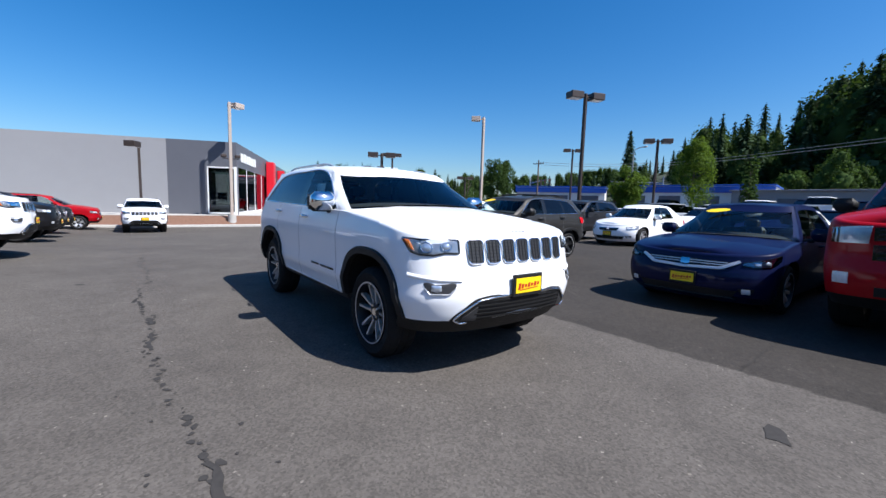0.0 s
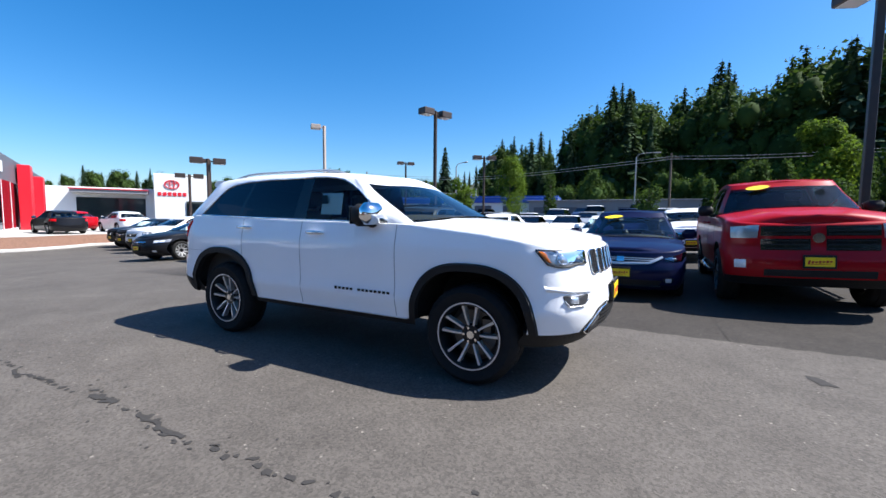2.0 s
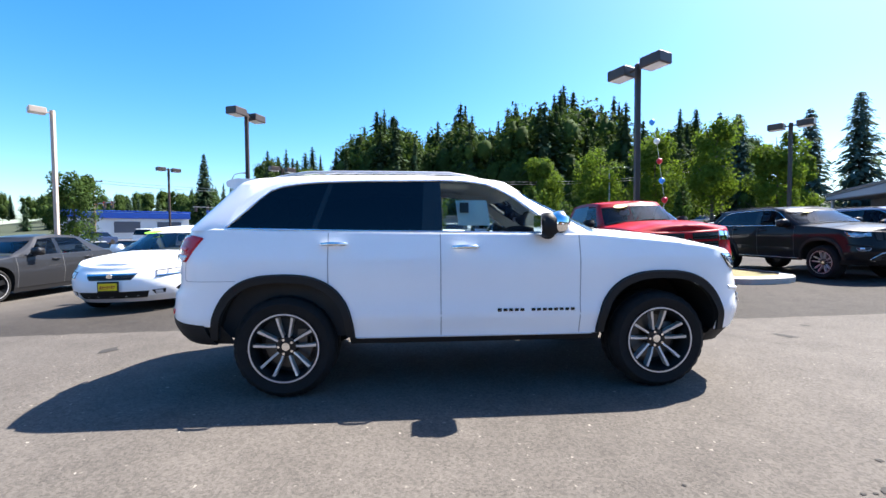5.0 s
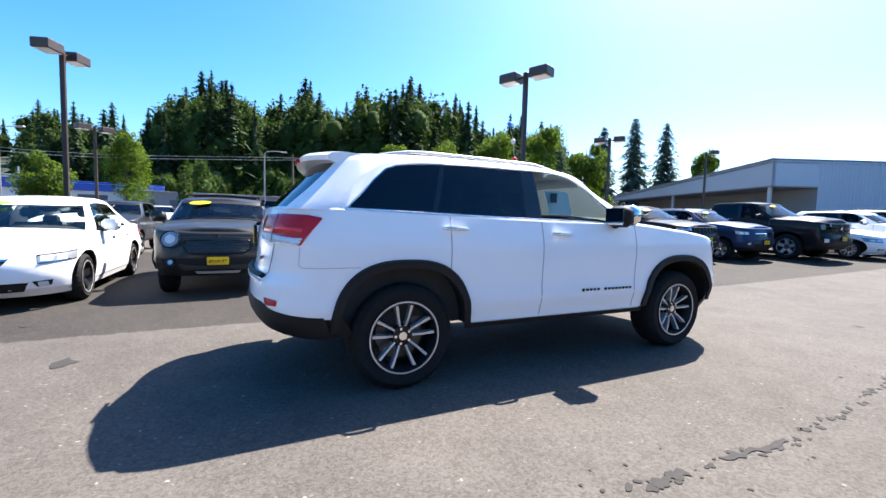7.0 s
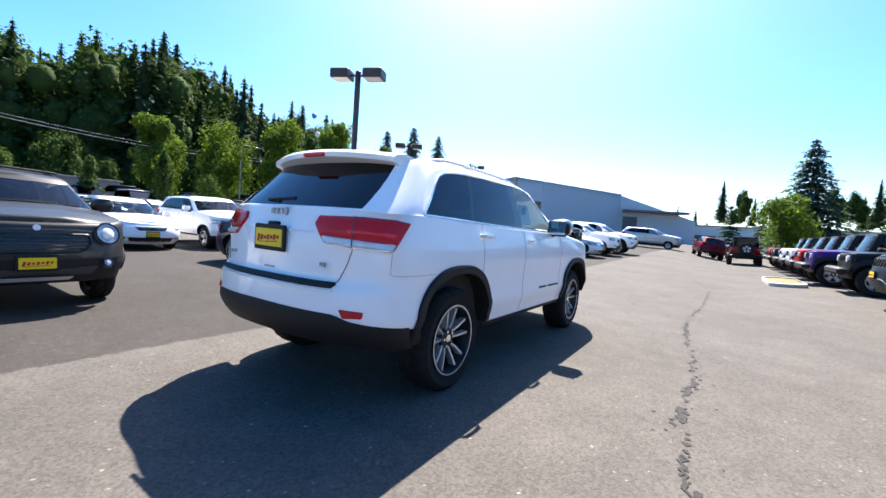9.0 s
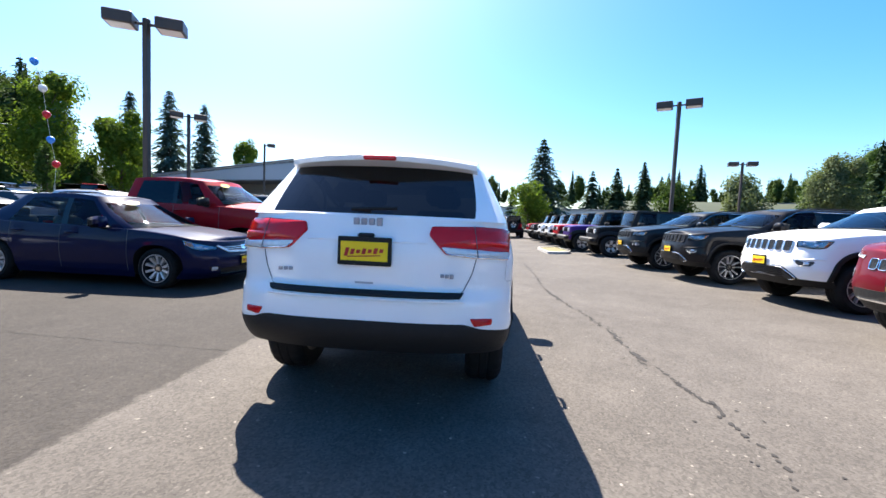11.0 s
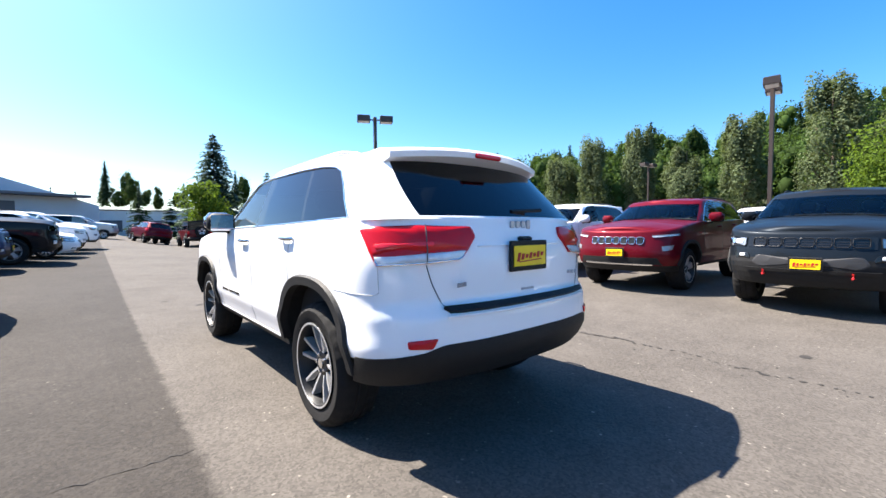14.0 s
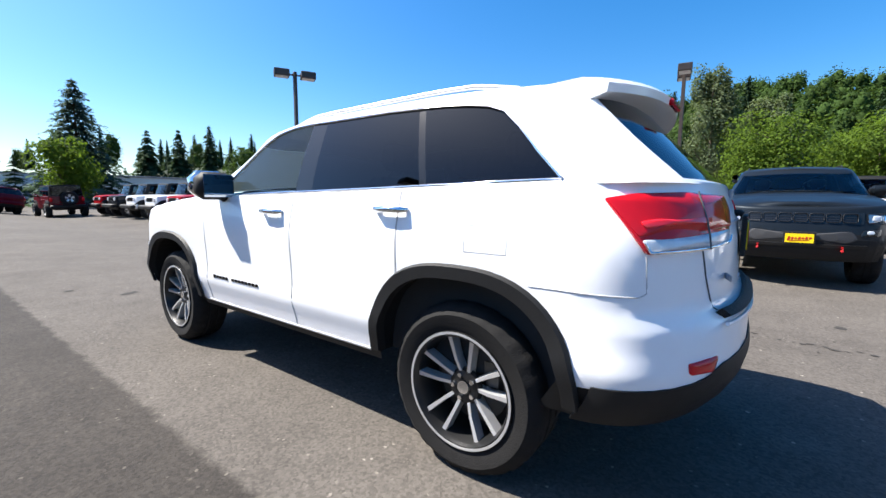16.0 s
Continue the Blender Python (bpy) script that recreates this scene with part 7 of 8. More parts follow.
def emblem(e, x, y, z, r, n_ang, mat):
    """Interlaced rings drawn as plain ellipses."""
    for rx, rz, dz in ((1.0, 0.68, 0.0), (0.36, 0.66, 0.0), (0.72, 0.26, 0.34)):
        v = []
        n = 28
        for i in range(n):
            a = 2 * math.pi * i / n
            for k, o in ((1.0, 0.0), (0.82, 0.0), (0.82, 0.05), (1.0, 0.05)):
                v.append((r * rx * math.cos(a) * (k if rx > 0.5 else 1 - (1 - k) * 1.8), o, r * (rz * math.sin(a) * (k if rz > 0.5 else 1 - (1 - k) * 1.8) + dz)))
        f = [(i * 4 + j, i * 4 + (j + 1) % 4, ((i + 1) % n) * 4 + (j + 1) % 4, ((i + 1) % n) * 4 + j) for i in range(n) for j in range(4)]
        o = part("emblem_ring", v, f, mat, e)
        o.matrix_basis = pose(x, y, z, 0, 0, n_ang)


def white_dealership():
    e = tagged(new("white_building"), "white showroom building with a red roofline and sign tower", "building")
    e.matrix_basis = pose(-33.5, -63.0, 0, 0, 0, -30)
    part("plinth", *box(10, -7.5, -0.42, 40, 14.6, 0.84, 0.02), M_CONCRETE, e)
    part("sign_tower", *box(0, -3, 3.75, 7.0, 6, 7.5, 0.05), M_WHITEWALL, e)
    part("main_hall", *box(10.5, -8, 2.6, 16, 12, 5.2, 0.05), M_WHITEWALL, e)
    part("canopy", *box(8.7, -1.8, 4.55, 8.8, 3.5, 0.5, 0.04), M_LIGHTGREY, e)
    part("red_band", *box(8.7, -1.75, 4.86, 9.0, 3.7, 0.12, 0.01), M_REDPANEL, e)
    part("showroom_window", *box(-2.2, 0.05, 1.9, 3.2, 0.2, 3.0, 0.01), M_SHOWGLASS, e)
    part("showroom_window", *box(8.7, -1.95, 1.9, 8, 0.2, 3.6, 0.01), M_SHOWGLASS, e)
    part("entrance_wall", *box(8.7, -3.6, 2.1, 8.6, 0.3, 4.2, 0.01), M_DARKGREY, e)
    part("side_hall", *box(24.5, -10, 2.7, 12, 12, 5.4, 0.05), M_WHITEWALL, e)
    for i in range(4):
        part("window", *box(20.5 + 2.6 * i, -3.98, 1.4, 1.6, 0.12, 1.4, 0.01), M_SHOWGLASS, e)
    emblem(e, 1.2, 0.06, 5.9, 1.0, 0, M_REDPANEL)
    for i in range(6):
        part("sign_bar", *box(-0.4 + 0.64 * i, 0.04, 4.45, 0.46, 0.08, 0.55, 0.02), M_REDPANEL, e)


white_dealership()


def metal_hall():
    """Large hall at the head of the lane: gable fascia over a deep porch on columns, ribbed side wall, lower lean-to."""
    e = tagged(new("metal_hall"), "pale metal-sided hall with a deep white eave on columns", "building")
    c, l, r = (-21.0, 47.4), (-52.0, 58.6), (-11.5, 68.0)
    b = gz(*c) - 0.3
    dr = Vector((r[0] - c[0], r[1] - c[1])).normalized()
    T, TL, S = 8.55, 6.5, 5.9
    back = lambda p, k: (p[0] + dr.x * k, p[1] + dr.y * k)  # noqa: E731
    hexa = [(3, 2, 1, 0), (4, 5, 6, 7), (0, 1, 5, 4), (1, 2, 6, 5), (2, 3, 7, 6), (3, 0, 4, 7)]
    part("gable_fascia", [(*l, S), (*c, S), (*back(c, 0.4), S), (*back(l, 0.4), S), (*l, TL), (*c, T), (*back(c, 0.4), T), (*back(l, 0.4), TL)], hexa, M_HALLWHITE, e)
    part("gable_cap", [(*back(l, -0.12), TL + 0.004), (*back(c, -0.12), T + 0.004), (*back(c, 0.5), T + 0.004), (*back(l, 0.5), TL + 0.004), (*back(l, -0.12), TL + 0.18), (*back(c, -0.12), T + 0.18), (*back(c, 0.5), T + 0.18), (*back(l, 0.5), TL + 0.18)], hexa, M_ROOFGREY, e)
    wallbox("recessed_wall", e, back(l, 5.0), back(c, 5.0), b, S + 0.05, 0.3, M_LIGHTGREY)
    for t in (0.12, 0.3, 0.55, 0.8):
        p, q = mixp(back(c, 4.96), back(l, 4.96), t), mixp(back(c, 4.96), back(l, 4.96), t + 0.1)
        wallbox("porch_door", e, q, p, b, b + 3.6, 0.1, M_ROOFGREY)
    part("porch_soffit", [(*l, S - 0.13), (*c, S - 0.13), (*back(c, 5.0), S - 0.13), (*back(l, 5.0), S - 0.13), (*l, S - 0.003), (*c, S - 0.003), (*back(c, 5.0), S - 0.003), (*back(l, 5.0), S - 0.003)], hexa, M_LIGHTGREY, e)
    for t in (0.02, 0.5, 0.98):
        p = back(mixp(c, l, t), 0.5)
        part("column", *box(p[0], p[1], (S + b) / 2, 0.32, 0.32, S - b, 0.02), M_HALLWHITE, e)
    # ribbed side wall, its lower edge open at the porch
    wallbox("side_wall", e, back(c, 5.0), r, b, T, 0.3, M_PALEBLUE)
    wallbox("side_wall", e, c, back(c, 5.0), S, T, 0.3, M_PALEBLUE)
    n = 44
    nrm = Vector((dr.y, -dr.x))
    for i in range(n):
        p = mixp(back(c, 5.0), r, (i + 0.5) / n)
        o = part("siding_rib", *box(0, 0, (T + b) / 2, 0.06, 0.05, T - b - 0.1), M_PALEBLUE, e)
        o.matrix_basis = pose(p[0] + nrm.x * 0.025, p[1] + nrm.y * 0.025, 0, 0, 0, math.degrees(math.atan2(dr.y, dr.x)))
    wallbox("eave_gutter", e, back(c, -0.1), r, T + 0.004, T + 0.2, 0.45, M_ROOFGREY)
    rl = (l[0] + r[0] - c[0], l[1] + r[1] - c[1])
    part("roof", [(*c, T - 0.3), (*r, T - 0.3), (*rl, TL - 0.3), (*l, TL - 0.3), (*c, T - 0.1), (*r, T - 0.1), (*rl, TL - 0.1), (*l, TL - 0.1)], hexa, M_ROOFGREY, e)
    wallbox("back_wall", e, r, rl, b, TL, 0.3, M_PALEBLUE)
    # lean-to that falls away beyond the side wall: dark doorway, shallow canopy, pale wall
    q = (r[0] + 10.5, r[1] + 4.5)
    dq = Vector((q[0] - r[0], q[1] - r[1])).normalized()
    inn = Vector((-dq.y, dq.x)) * 6.0
    far = lambda p: (p[0] + inn.x, p[1] + inn.y)  # noqa: E731
    z1 = 5.0
    part("lean_to", [(*r, b), (*q, b), (*far(q), b), (*far(r), b), (*r, T - 0.05), (*q, z1), (*far(q), z1), (*far(r), T - 0.05)], hexa, M_PALEBLUE, e)
    o = part("doorway", *box(1.6, 0, b + 2.2, 2.2, 0.12, 4.4), M_DARKGREY, e)
    o.matrix_basis = pose(r[0], r[1], 0, 0, 0, math.degrees(math.atan2(dq.y, dq.x)))
    o = part("door_canopy", *box(5.0, -1.0, b + 5.3, 9.4, 2.2, 0.35, 0.03), M_DARKGREY, e)
    o.matrix_basis = pose(r[0], r[1], 0, 0, 0, math.degrees(math.atan2(dq.y, dq.x)))


metal_hall()


def plain_hall(label, x, y, yaw, sx, sy, h, mat, band=None, win=0):
    e = tagged(new("low_building"), label, "building")
    e.matrix_basis = pose(x, y, gz(x, y) - 0.1, 0, 0, yaw)
    part("wall", *box(0, 0, h / 2, sx, sy, h, 0.03), mat, e)
    part("roof", *box(0, 0, h + 0.08, sx + 0.5, sy + 0.5, 0.2, 0.02), band or M_ROOFGREY, e)
    if band:
        part("roof_band", *box(0, sy / 2 + 0.2, h - 0.55, sx + 0.4, 0.25, 0.9, 0.02), band, e)
    for i in range(win):
        w = part("window", *box(-sx / 2 + sx * (i + 0.5) / win, sy / 2 + 0.02, h * 0.45, sx / win * 0.6, 0.1, h * 0.4, 0.01), M_DARKGREY, e)
        part("sill", *box(-sx / 2 + sx * (i + 0.5) / win, sy / 2 + 0.09, h * 0.24, sx / win * 0.66, 0.14, 0.08, 0.01), M_WHITEWALL, w)


plain_hall("low grey hall with a flat roof beyond the lot", -70, 0, -90, 34, 14, 2.7, M_ROOFGREY, None, 8)
plain_hall("white hall with a blue metal roof edge", -70, -24, -80, 20, 12, 4.2, M_WHITEWALL, M_BLUEROOF, 4)
plain_hall("blue-fronted shop beside the road", -66, -47, -60, 16, 10, 4.2, M_WHITEWALL, M_BLUEROOF, 3)
plain_hall("white box-like store at the lane's end", 3.0, 82, 180, 12, 8, 4.4, M_WHITEWALL, None, 2)
plain_hall("pale low warehouse behind the fir", 24, 92, 180, 34, 12, 4.6, M_PALEBLUE, None, 6)
plain_hall("white trailer-like store near the conifers", 18, 62, 175, 10, 5, 3.6, M_WHITEWALL)


# ---- wires and utility poles ----
def utility_pole(x, y, h):
    e = tagged(new("utility_pole"), "weathered wooden utility pole with a crossarm", "utility pole", "utility poles")
    e.matrix_basis = pose(x, y, gz(x, y))
    part("pole", *cyl((0, 0, -0.3), (0, 0, h), 0.17, 0.11, 10), M_WOOD, e, smooth=50)
    part("crossarm", *box(0, 0, h - 0.6, 0.12, 2.4, 0.12, 0.01), M_WOOD, e)
    for s in (-1, -0.4, 0.4, 1):
        part("insulator", *cyl((0, s * 1.1, h - 0.54), (0, s * 1.1, h - 0.36), 0.05, n=8), M_DARKGREY, e)


UP = [(-56.0, -45.0, 8.6), (-56.2, 3.2, 8.2), (-56.0, 46.0, 9.1)]
for u in UP:
    utility_pole(*u)
wires = []
for a, b in zip(UP, UP[1:]):
    for s in (-1.1, 0.44, 1.1):
        for dz, rr in ((-0.35, 0.025),):
            pts = []
            for i in range(17):
                t = i / 16
                pts.append((a[0] + (b[0] - a[0]) * t + 0.2 * s, a[1] + (b[1] - a[1]) * t, a[2] + (b[2] - a[2]) * t + gz(a[0], a[1] + (b[1] - a[1]) * t) + dz - 1.2 * 4 * t * (1 - t) - 0.4 * (s > 0)))
            wires.append((pts, rr))
for pts, rr in wires:
    tagged(part("overhead_wire", *tube(pts, rr, 5), M_GALV, None), "sagging overhead wire between the utility poles", "wire", "overhead wires")


def cobra_lamp(x, y, h, turn):
    e = tagged(new("road_lamp"), "slim grey road lamp with a curved arm", "lamp post", "road lamps")
    e.matrix_basis = pose(x, y, gz(x, y), 0, 0, turn)
    part("pole", *cyl((0, 0, 0), (0, 0, h - 0.4), 0.11, 0.07, 10), M_GALV, e, smooth=50)
    part("arm", *tube([(0, 0, h - 0.45), (0.3, 0, h - 0.1), (1.0, 0, h), (1.9, 0, h + 0.02)], 0.045, 8), M_GALV, e, smooth=50)
    part("head", *box(2.2, 0, h - 0.02, 0.7, 0.26, 0.14, 0.04), M_GALV, e)


cobra_lamp(-51.1, -0.5, 7.8, 90)
cobra_lamp(-47.0, 24.0, 7.9, 90)
cobra_lamp(-46.0, -22.0, 7.9, 60)


def signal_mast(x, y, turn, reach):
    """Traffic signals hung from a mast arm."""
    e = tagged(new("traffic_signal"), "grey mast arm with dark traffic signals over the road", "traffic signal", "traffic signals")
    e.matrix_basis = pose(x, y, gz(x, y), 0, 0, turn)
    part("pole", *cyl((0, 0, 0), (0, 0, 6.2), 0.15, 0.11, 10), M_GALV, e, smooth=50)
    part("mast_arm", *tube([(0, 0, 5.0), (reach * 0.4, 0, 5.25), (reach, 0, 5.4)], [0.10, 0.08, 0.05], 8), M_GALV, e, smooth=50)
    for f in (0.55, 0.75, 0.95):
        h = part("signal_head", *box(reach * f, -0.12, 5.05, 0.36, 0.26, 1.05, 0.04), M_BRONZE, e, smooth=40)
        for i, m in enumerate((M_REDLAMP, M_AMBER, M_SMOKE)):
            part("signal_lens", *cyl((reach * f, -0.25, 5.38 - 0.33 * i), (reach * f, -0.27, 5.38 - 0.33 * i), 0.12, n=12), m, h)


signal_mast(-71.0, -30.0, -80, 9.0)
signal_mast(-62.0, -52.0, 70, 8.0)


def balloons():
    """A string of balloons above a parked car."""
    e = tagged(new("balloon_string"), "string of red, white and blue balloons tied to a post", "balloons")
    e.matrix_basis = pose(-20.8, 14.9, gz(-20.8, 14.9))
    part("post", *cyl((0, 0, 0), (0, 0, 1.9), 0.04, n=8), M_GALV, e)
    pts = [(-0.05 * i + 0.1 * math.sin(2 * i), 0.1 * math.sin(i) - 0.02 * i * i, 1.75 + 1.22 * i) for i in range(6)]
    part("string", *tube(pts, 0.008, 5), M_WHITEWALL, e)
    for i, mat in enumerate((M_REDPANEL, M_BLUEFOIL, M_REDPANEL, M_WHITEWALL, M_BLUEFOIL)):
        p = pts[i + 1]
        v, f = lathe([(0.005, -0.20), (0.10, -0.15), (0.17, -0.03), (0.17, 0.07), (0.11, 0.16), (0.005, 0.19)], 14)
        part("balloon", [(y + p[0], z + p[1], x + p[2]) for x, y, z in v], f, mat, e, smooth=60)


balloons()


# ---- trees ----
def leaf_material(name, color, vary=0.35, through=0.35):
    m = material(name, color, 0.85, vary=0.25, scale=0.7, island=vary, spec=0.12)
    nt = m.node_tree
    b, out = nt.nodes["Principled BSDF"], nt.nodes["Material Output"]
    tr, mx = nt.nodes.new("ShaderNodeBsdfTranslucent"), nt.nodes.new("ShaderNodeMixShader")
    tr.inputs["Color"].default_value = (color[0] * 1.5, color[1] * 1.5, color[2] * 0.9, 1)
    mx.inputs["Fac"].default_value = through
    nt.links.new(b.outputs[0], mx.inputs[1])
    nt.links.new(tr.outputs[0], mx.inputs[2])
    nt.links.new(mx.outputs[0], out.inputs["Surface"])
    return m


M_FIR = leaf_material("fir_needles", (0.034, 0.060, 0.028), 0.4, 0.2)
M_BLUEFIR = leaf_material("spruce_needles", (0.075, 0.115, 0.095), 0.4, 0.25)
M_LEAF = leaf_material("green_leaves", (0.042, 0.075, 0.018), 0.4)
M_LIME = leaf_material("lime_leaves", (0.085, 0.135, 0.020), 0.4, 0.45)
M_POPLAR = leaf_material("poplar_leaves", (0.100, 0.128, 0.066), 0.45)
M_WOODLEAF = leaf_material("wood_leaves", (0.040, 0.068, 0.016), 0.4, 0.25)
M_TRUNK = material("tree_bark", (0.10, 0.075, 0.055), 0.95, vary=0.3, scale=5, bump=0.8, bump_scale=25)


def flakes(centres, outward, sizes, rng, wide=0.55, loose=0.45):
    """Leaf sprays: small bent quads at centres that lie along the crown's skin, each tilted its own way."""
    n = len(centres)
    up = outward / (np.linalg.norm(outward, axis=1, keepdims=True) + 1e-9) + rng.normal(0, loose, (n, 3))
    up /= np.linalg.norm(up, axis=1, keepdims=True) + 1e-9
    d = np.cross(up, rng.normal(size=(n, 3)))
    d /= np.linalg.norm(d, axis=1, keepdims=True) + 1e-9
    s = np.cross(up, d)
    L = sizes[:, None]
    v = np.stack([centres - d * L * 0.5, centres + s * L * wide * 0.5 + up * L * 0.08, centres + d * L * 0.5, centres - s * L * wide * 0.5 + up * L * 0.08], 1).reshape(-1, 3)
    f = np.arange(4 * n).reshape(-1, 4)
    return v, f


def fir_sprays(h, r, rng, levels=24, boughs=9, per=5, bare=0.04, droop=0.32, lean=0.8, slim=1.0):
    """Quads of a conifer: whorls of drooping boughs, each a row of flat sprays, longer below, ragged, with gaps."""
    lev = (np.arange(levels) + rng.uniform(-0.3, 0.3, levels)) / levels
    t, b, f = [a.ravel() for a in np.meshgrid(bare + (0.985 - bare) * lev, np.arange(boughs), np.linspace(0.18, 1.0, per), indexing="ij")]
    n = len(t)
    one = np.repeat(rng.random(levels * boughs), per)
    reach = r * (1 - t) ** lean * (0.45 + 0.75 * one) + 0.003 * h
    ang = b * 2 * np.pi / boughs + np.repeat(rng.uniform(0, 6.3, levels), boughs * per) + np.repeat(rng.normal(0, 0.25, levels * boughs), per)
    out = np.stack([np.cos(ang), np.sin(ang), np.zeros(n)], 1)
    side = np.stack([-np.sin(ang), np.cos(ang), np.zeros(n)], 1)
    c = out * (reach * f)[:, None] + side * (rng.normal(0, 0.10, n) * reach * f)[:, None]
    c[:, 2] = t * h - droop * reach * f**1.5 + rng.normal(0, 0.006 * h, n)
    L = (reach * 1.05 / per + 0.006 * h) * rng.uniform(0.7, 1.25, n)
    W = slim * (reach * (0.26 - 0.17 * f) + 0.0035 * h) * rng.uniform(0.7, 1.3, n)
    d = out + np.stack([np.zeros(n), np.zeros(n), -droop * 1.4 * f + rng.normal(0, 0.2, n)], 1)
    s = side + rng.normal(0, 0.28, (n, 3))
    dl, sw = d * L[:, None], s * W[:, None]
    v = np.stack([c - dl * 0.8, c + sw - dl * 0.1, c + dl * 1.1, c - sw - dl * 0.1], 1).reshape(-1, 3)
    return v, np.arange(4 * n).reshape(-1, 4)


def crown_points(h, r, count, rng, base=0.25, lobes=9, tall=1.0, keep=None, lump=(0.38, 0.6)):
    """Leaf sprays of a broadleaf crown: shells of several lobes, with gaps between."""
    cs, ds = [], []
    zc, hr = h * (1 + base) / 2, h * (1 - base) / 2
    lob = []
    for i in range(lobes):
        a = rng.random() * 6.28
        q = rng.uniform(-0.75, 0.8)
        rr = r * math.sqrt(max(0.05, 1 - q * q)) * rng.uniform(0.25, 0.6)
        lob.append((rr * math.cos(a), rr * math.sin(a), zc + q * hr, rng.uniform(*lump) * (1.15 - 0.35 * q)))
    if keep is not None:
        keep += [(x, y, z, r * k, hr * k * tall) for x, y, z, k in lob]
    per = count // lobes
    for x, y, z, k in lob:
        p = rng.normal(size=(per, 3))
        p /= np.linalg.norm(p, axis=1, keepdims=True)
        p *= (0.50 + 0.5 * rng.random((per, 1)))
        cs.append(np.array([x, y, z]) + p * np.array([r * k, r * k, hr * k * tall]))
        ds.append(p + np.array([x / r, y / r, (z - zc) / hr]) * 0.8 + np.array([0, 0, 0.25]))
    return np.concatenate(cs), np.concatenate(ds)


def np_part(name, v, f, mat, parent, label=""):
    """A mesh from arrays of points and quads."""
    me = bpy.data.meshes.new(name)
    n = len(f)
    me.vertices.add(len(v))
    me.vertices.foreach_set("co", np.asarray(v, np.float32).ravel())
    me.loops.add(4 * n)
    me.loops.foreach_set("vertex_index", np.asarray(f, np.int32).ravel())
    me.polygons.add(n)
    me.polygons.foreach_set("loop_start", np.arange(0, 4 * n, 4, dtype=np.int32))
    me.update(calc_edges=True)
    me.materials.append(mat)
    ob = new(name, me)
    ob.parent = parent
    if label:
        ob["label"] = label
    return ob


def limbs(h, r, rng, base, n=9, thick=0.016):
    """Tapered trunk with bent limbs."""
    w = thick * h
    lean = rng.normal(0, 0.02, 2)
    pts = [(lean[0] * h * t * t, lean[1] * h * t * t, h * t * 0.92) for t in np.linspace(0, 1, 8)]
    pieces = [tube(pts, [w * (1 - 0.9 * i / 7) + 0.01 for i in range(8)], 9)]
    for i in range(n):
        t = base + (0.85 - base) * (i + rng.random()) / n
        a = rng.random() * 6.28
        z0 = h * 0.92 * t
        ln = r * rng.uniform(0.5, 0.85) * (1.15 - t * 0.6)
        q = [(0, 0, z0)] + [(ln * s * math.cos(a + 0.2 * s), ln * s * math.sin(a + 0.2 * s), z0 + h * 0.13 * s * rng.uniform(0.7, 1.2)) for s in (0.4, 0.75, 1.0)]
        pieces.append(tube(q, [w * 0.45 * (1 - t * 0.5), w * 0.3, w * 0.18, w * 0.06], 6))
    return merge(*pieces)


def conifer(x, y, h, r, mat, count, seed, label, size=0.6, name="fir_tree", droop=0.35, bare=0.06, thin=0.8, slim=1.0):
    rng = np.random.default_rng(seed)
    e = tagged(new(name), label, "tree", "conifers")
    e.matrix_basis = pose(x, y, gz(x, y) - 0.1)
    part("trunk", *tube([(0, 0, h * t * 0.98) for t in np.linspace(0, 1, 7)], [0.016 * h * (1 - 0.93 * i / 6) for i in range(7)], 9), M_TRUNK, e, smooth=60)
    levels = max(18, int(h * 2.6))
    np_part("crown", *fir_sprays(h, r, rng, levels, 11, max(4, count // (levels * 11)), bare, droop + 0.1, thin, slim), mat, e)
    return e


def broadleaf(x, y, h, r, mat, count, seed, label, size=0.35, base=0.25, lobes=10, tall=1.0, name="deciduous_tree", lump=(0.38, 0.6)):
    rng = np.random.default_rng(seed)
    e = tagged(new(name), label, "tree", "broadleaf trees")
    e.matrix_basis = pose(x, y, gz(x, y) - 0.1)
    part("trunk", *limbs(h, r, rng, base), M_TRUNK, e, smooth=60)
    c, d = crown_points(h, r, count, rng, base, lobes, tall, None, lump)
    np_part("crown", *flakes(c, d, size * (0.6 + 0.8 * rng.random(len(c))), rng, 0.75), mat, e)
    return e


# single trees round the lot
conifer(9.98, 54.2, 13.4, 5.6, M_BLUEFIR, 14000, 1, "tall blue-green spruce with layered boughs", 0.5, droop=0.2, slim=0.45)
broadleaf(7.4, 47.0, 6.6, 2.6, M_LIME, 4500, 2, "young yellow-green tree before the spruce", 0.26)
for i, (x, y, h, r) in enumerate(((3.5, 71, 7.2, 2.4), (7.5, 72, 6.4, 2.0), (9.8, 72, 6.2, 1.6))):
    conifer(x, y, h, r, M_FIR, 3500, 20 + i, "dense dark cone-shaped cypress", 0.42, "cypress_tree", 0.1, 0.0)
for i, (x, y, h, r) in enumerate(((20.8, 68, 11.0, 3.6), (24.5, 67, 11.5, 3.2), (28.5, 66, 12.6, 3.0))):
    conifer(x, y, h, r, M_FIR, 4500, 30 + i, "dark conifer beyond the off-roaders", 0.6)
broadleaf(30.5, 58, 8.0, 3.4, M_LEAF, 4500, 34, "mid-green tree beside dark conifers", 0.34)
broadleaf(36.0, 52, 8.4, 3.6, M_POPLAR, 4500, 35, "grey-green tree at the lot's edge", 0.32)
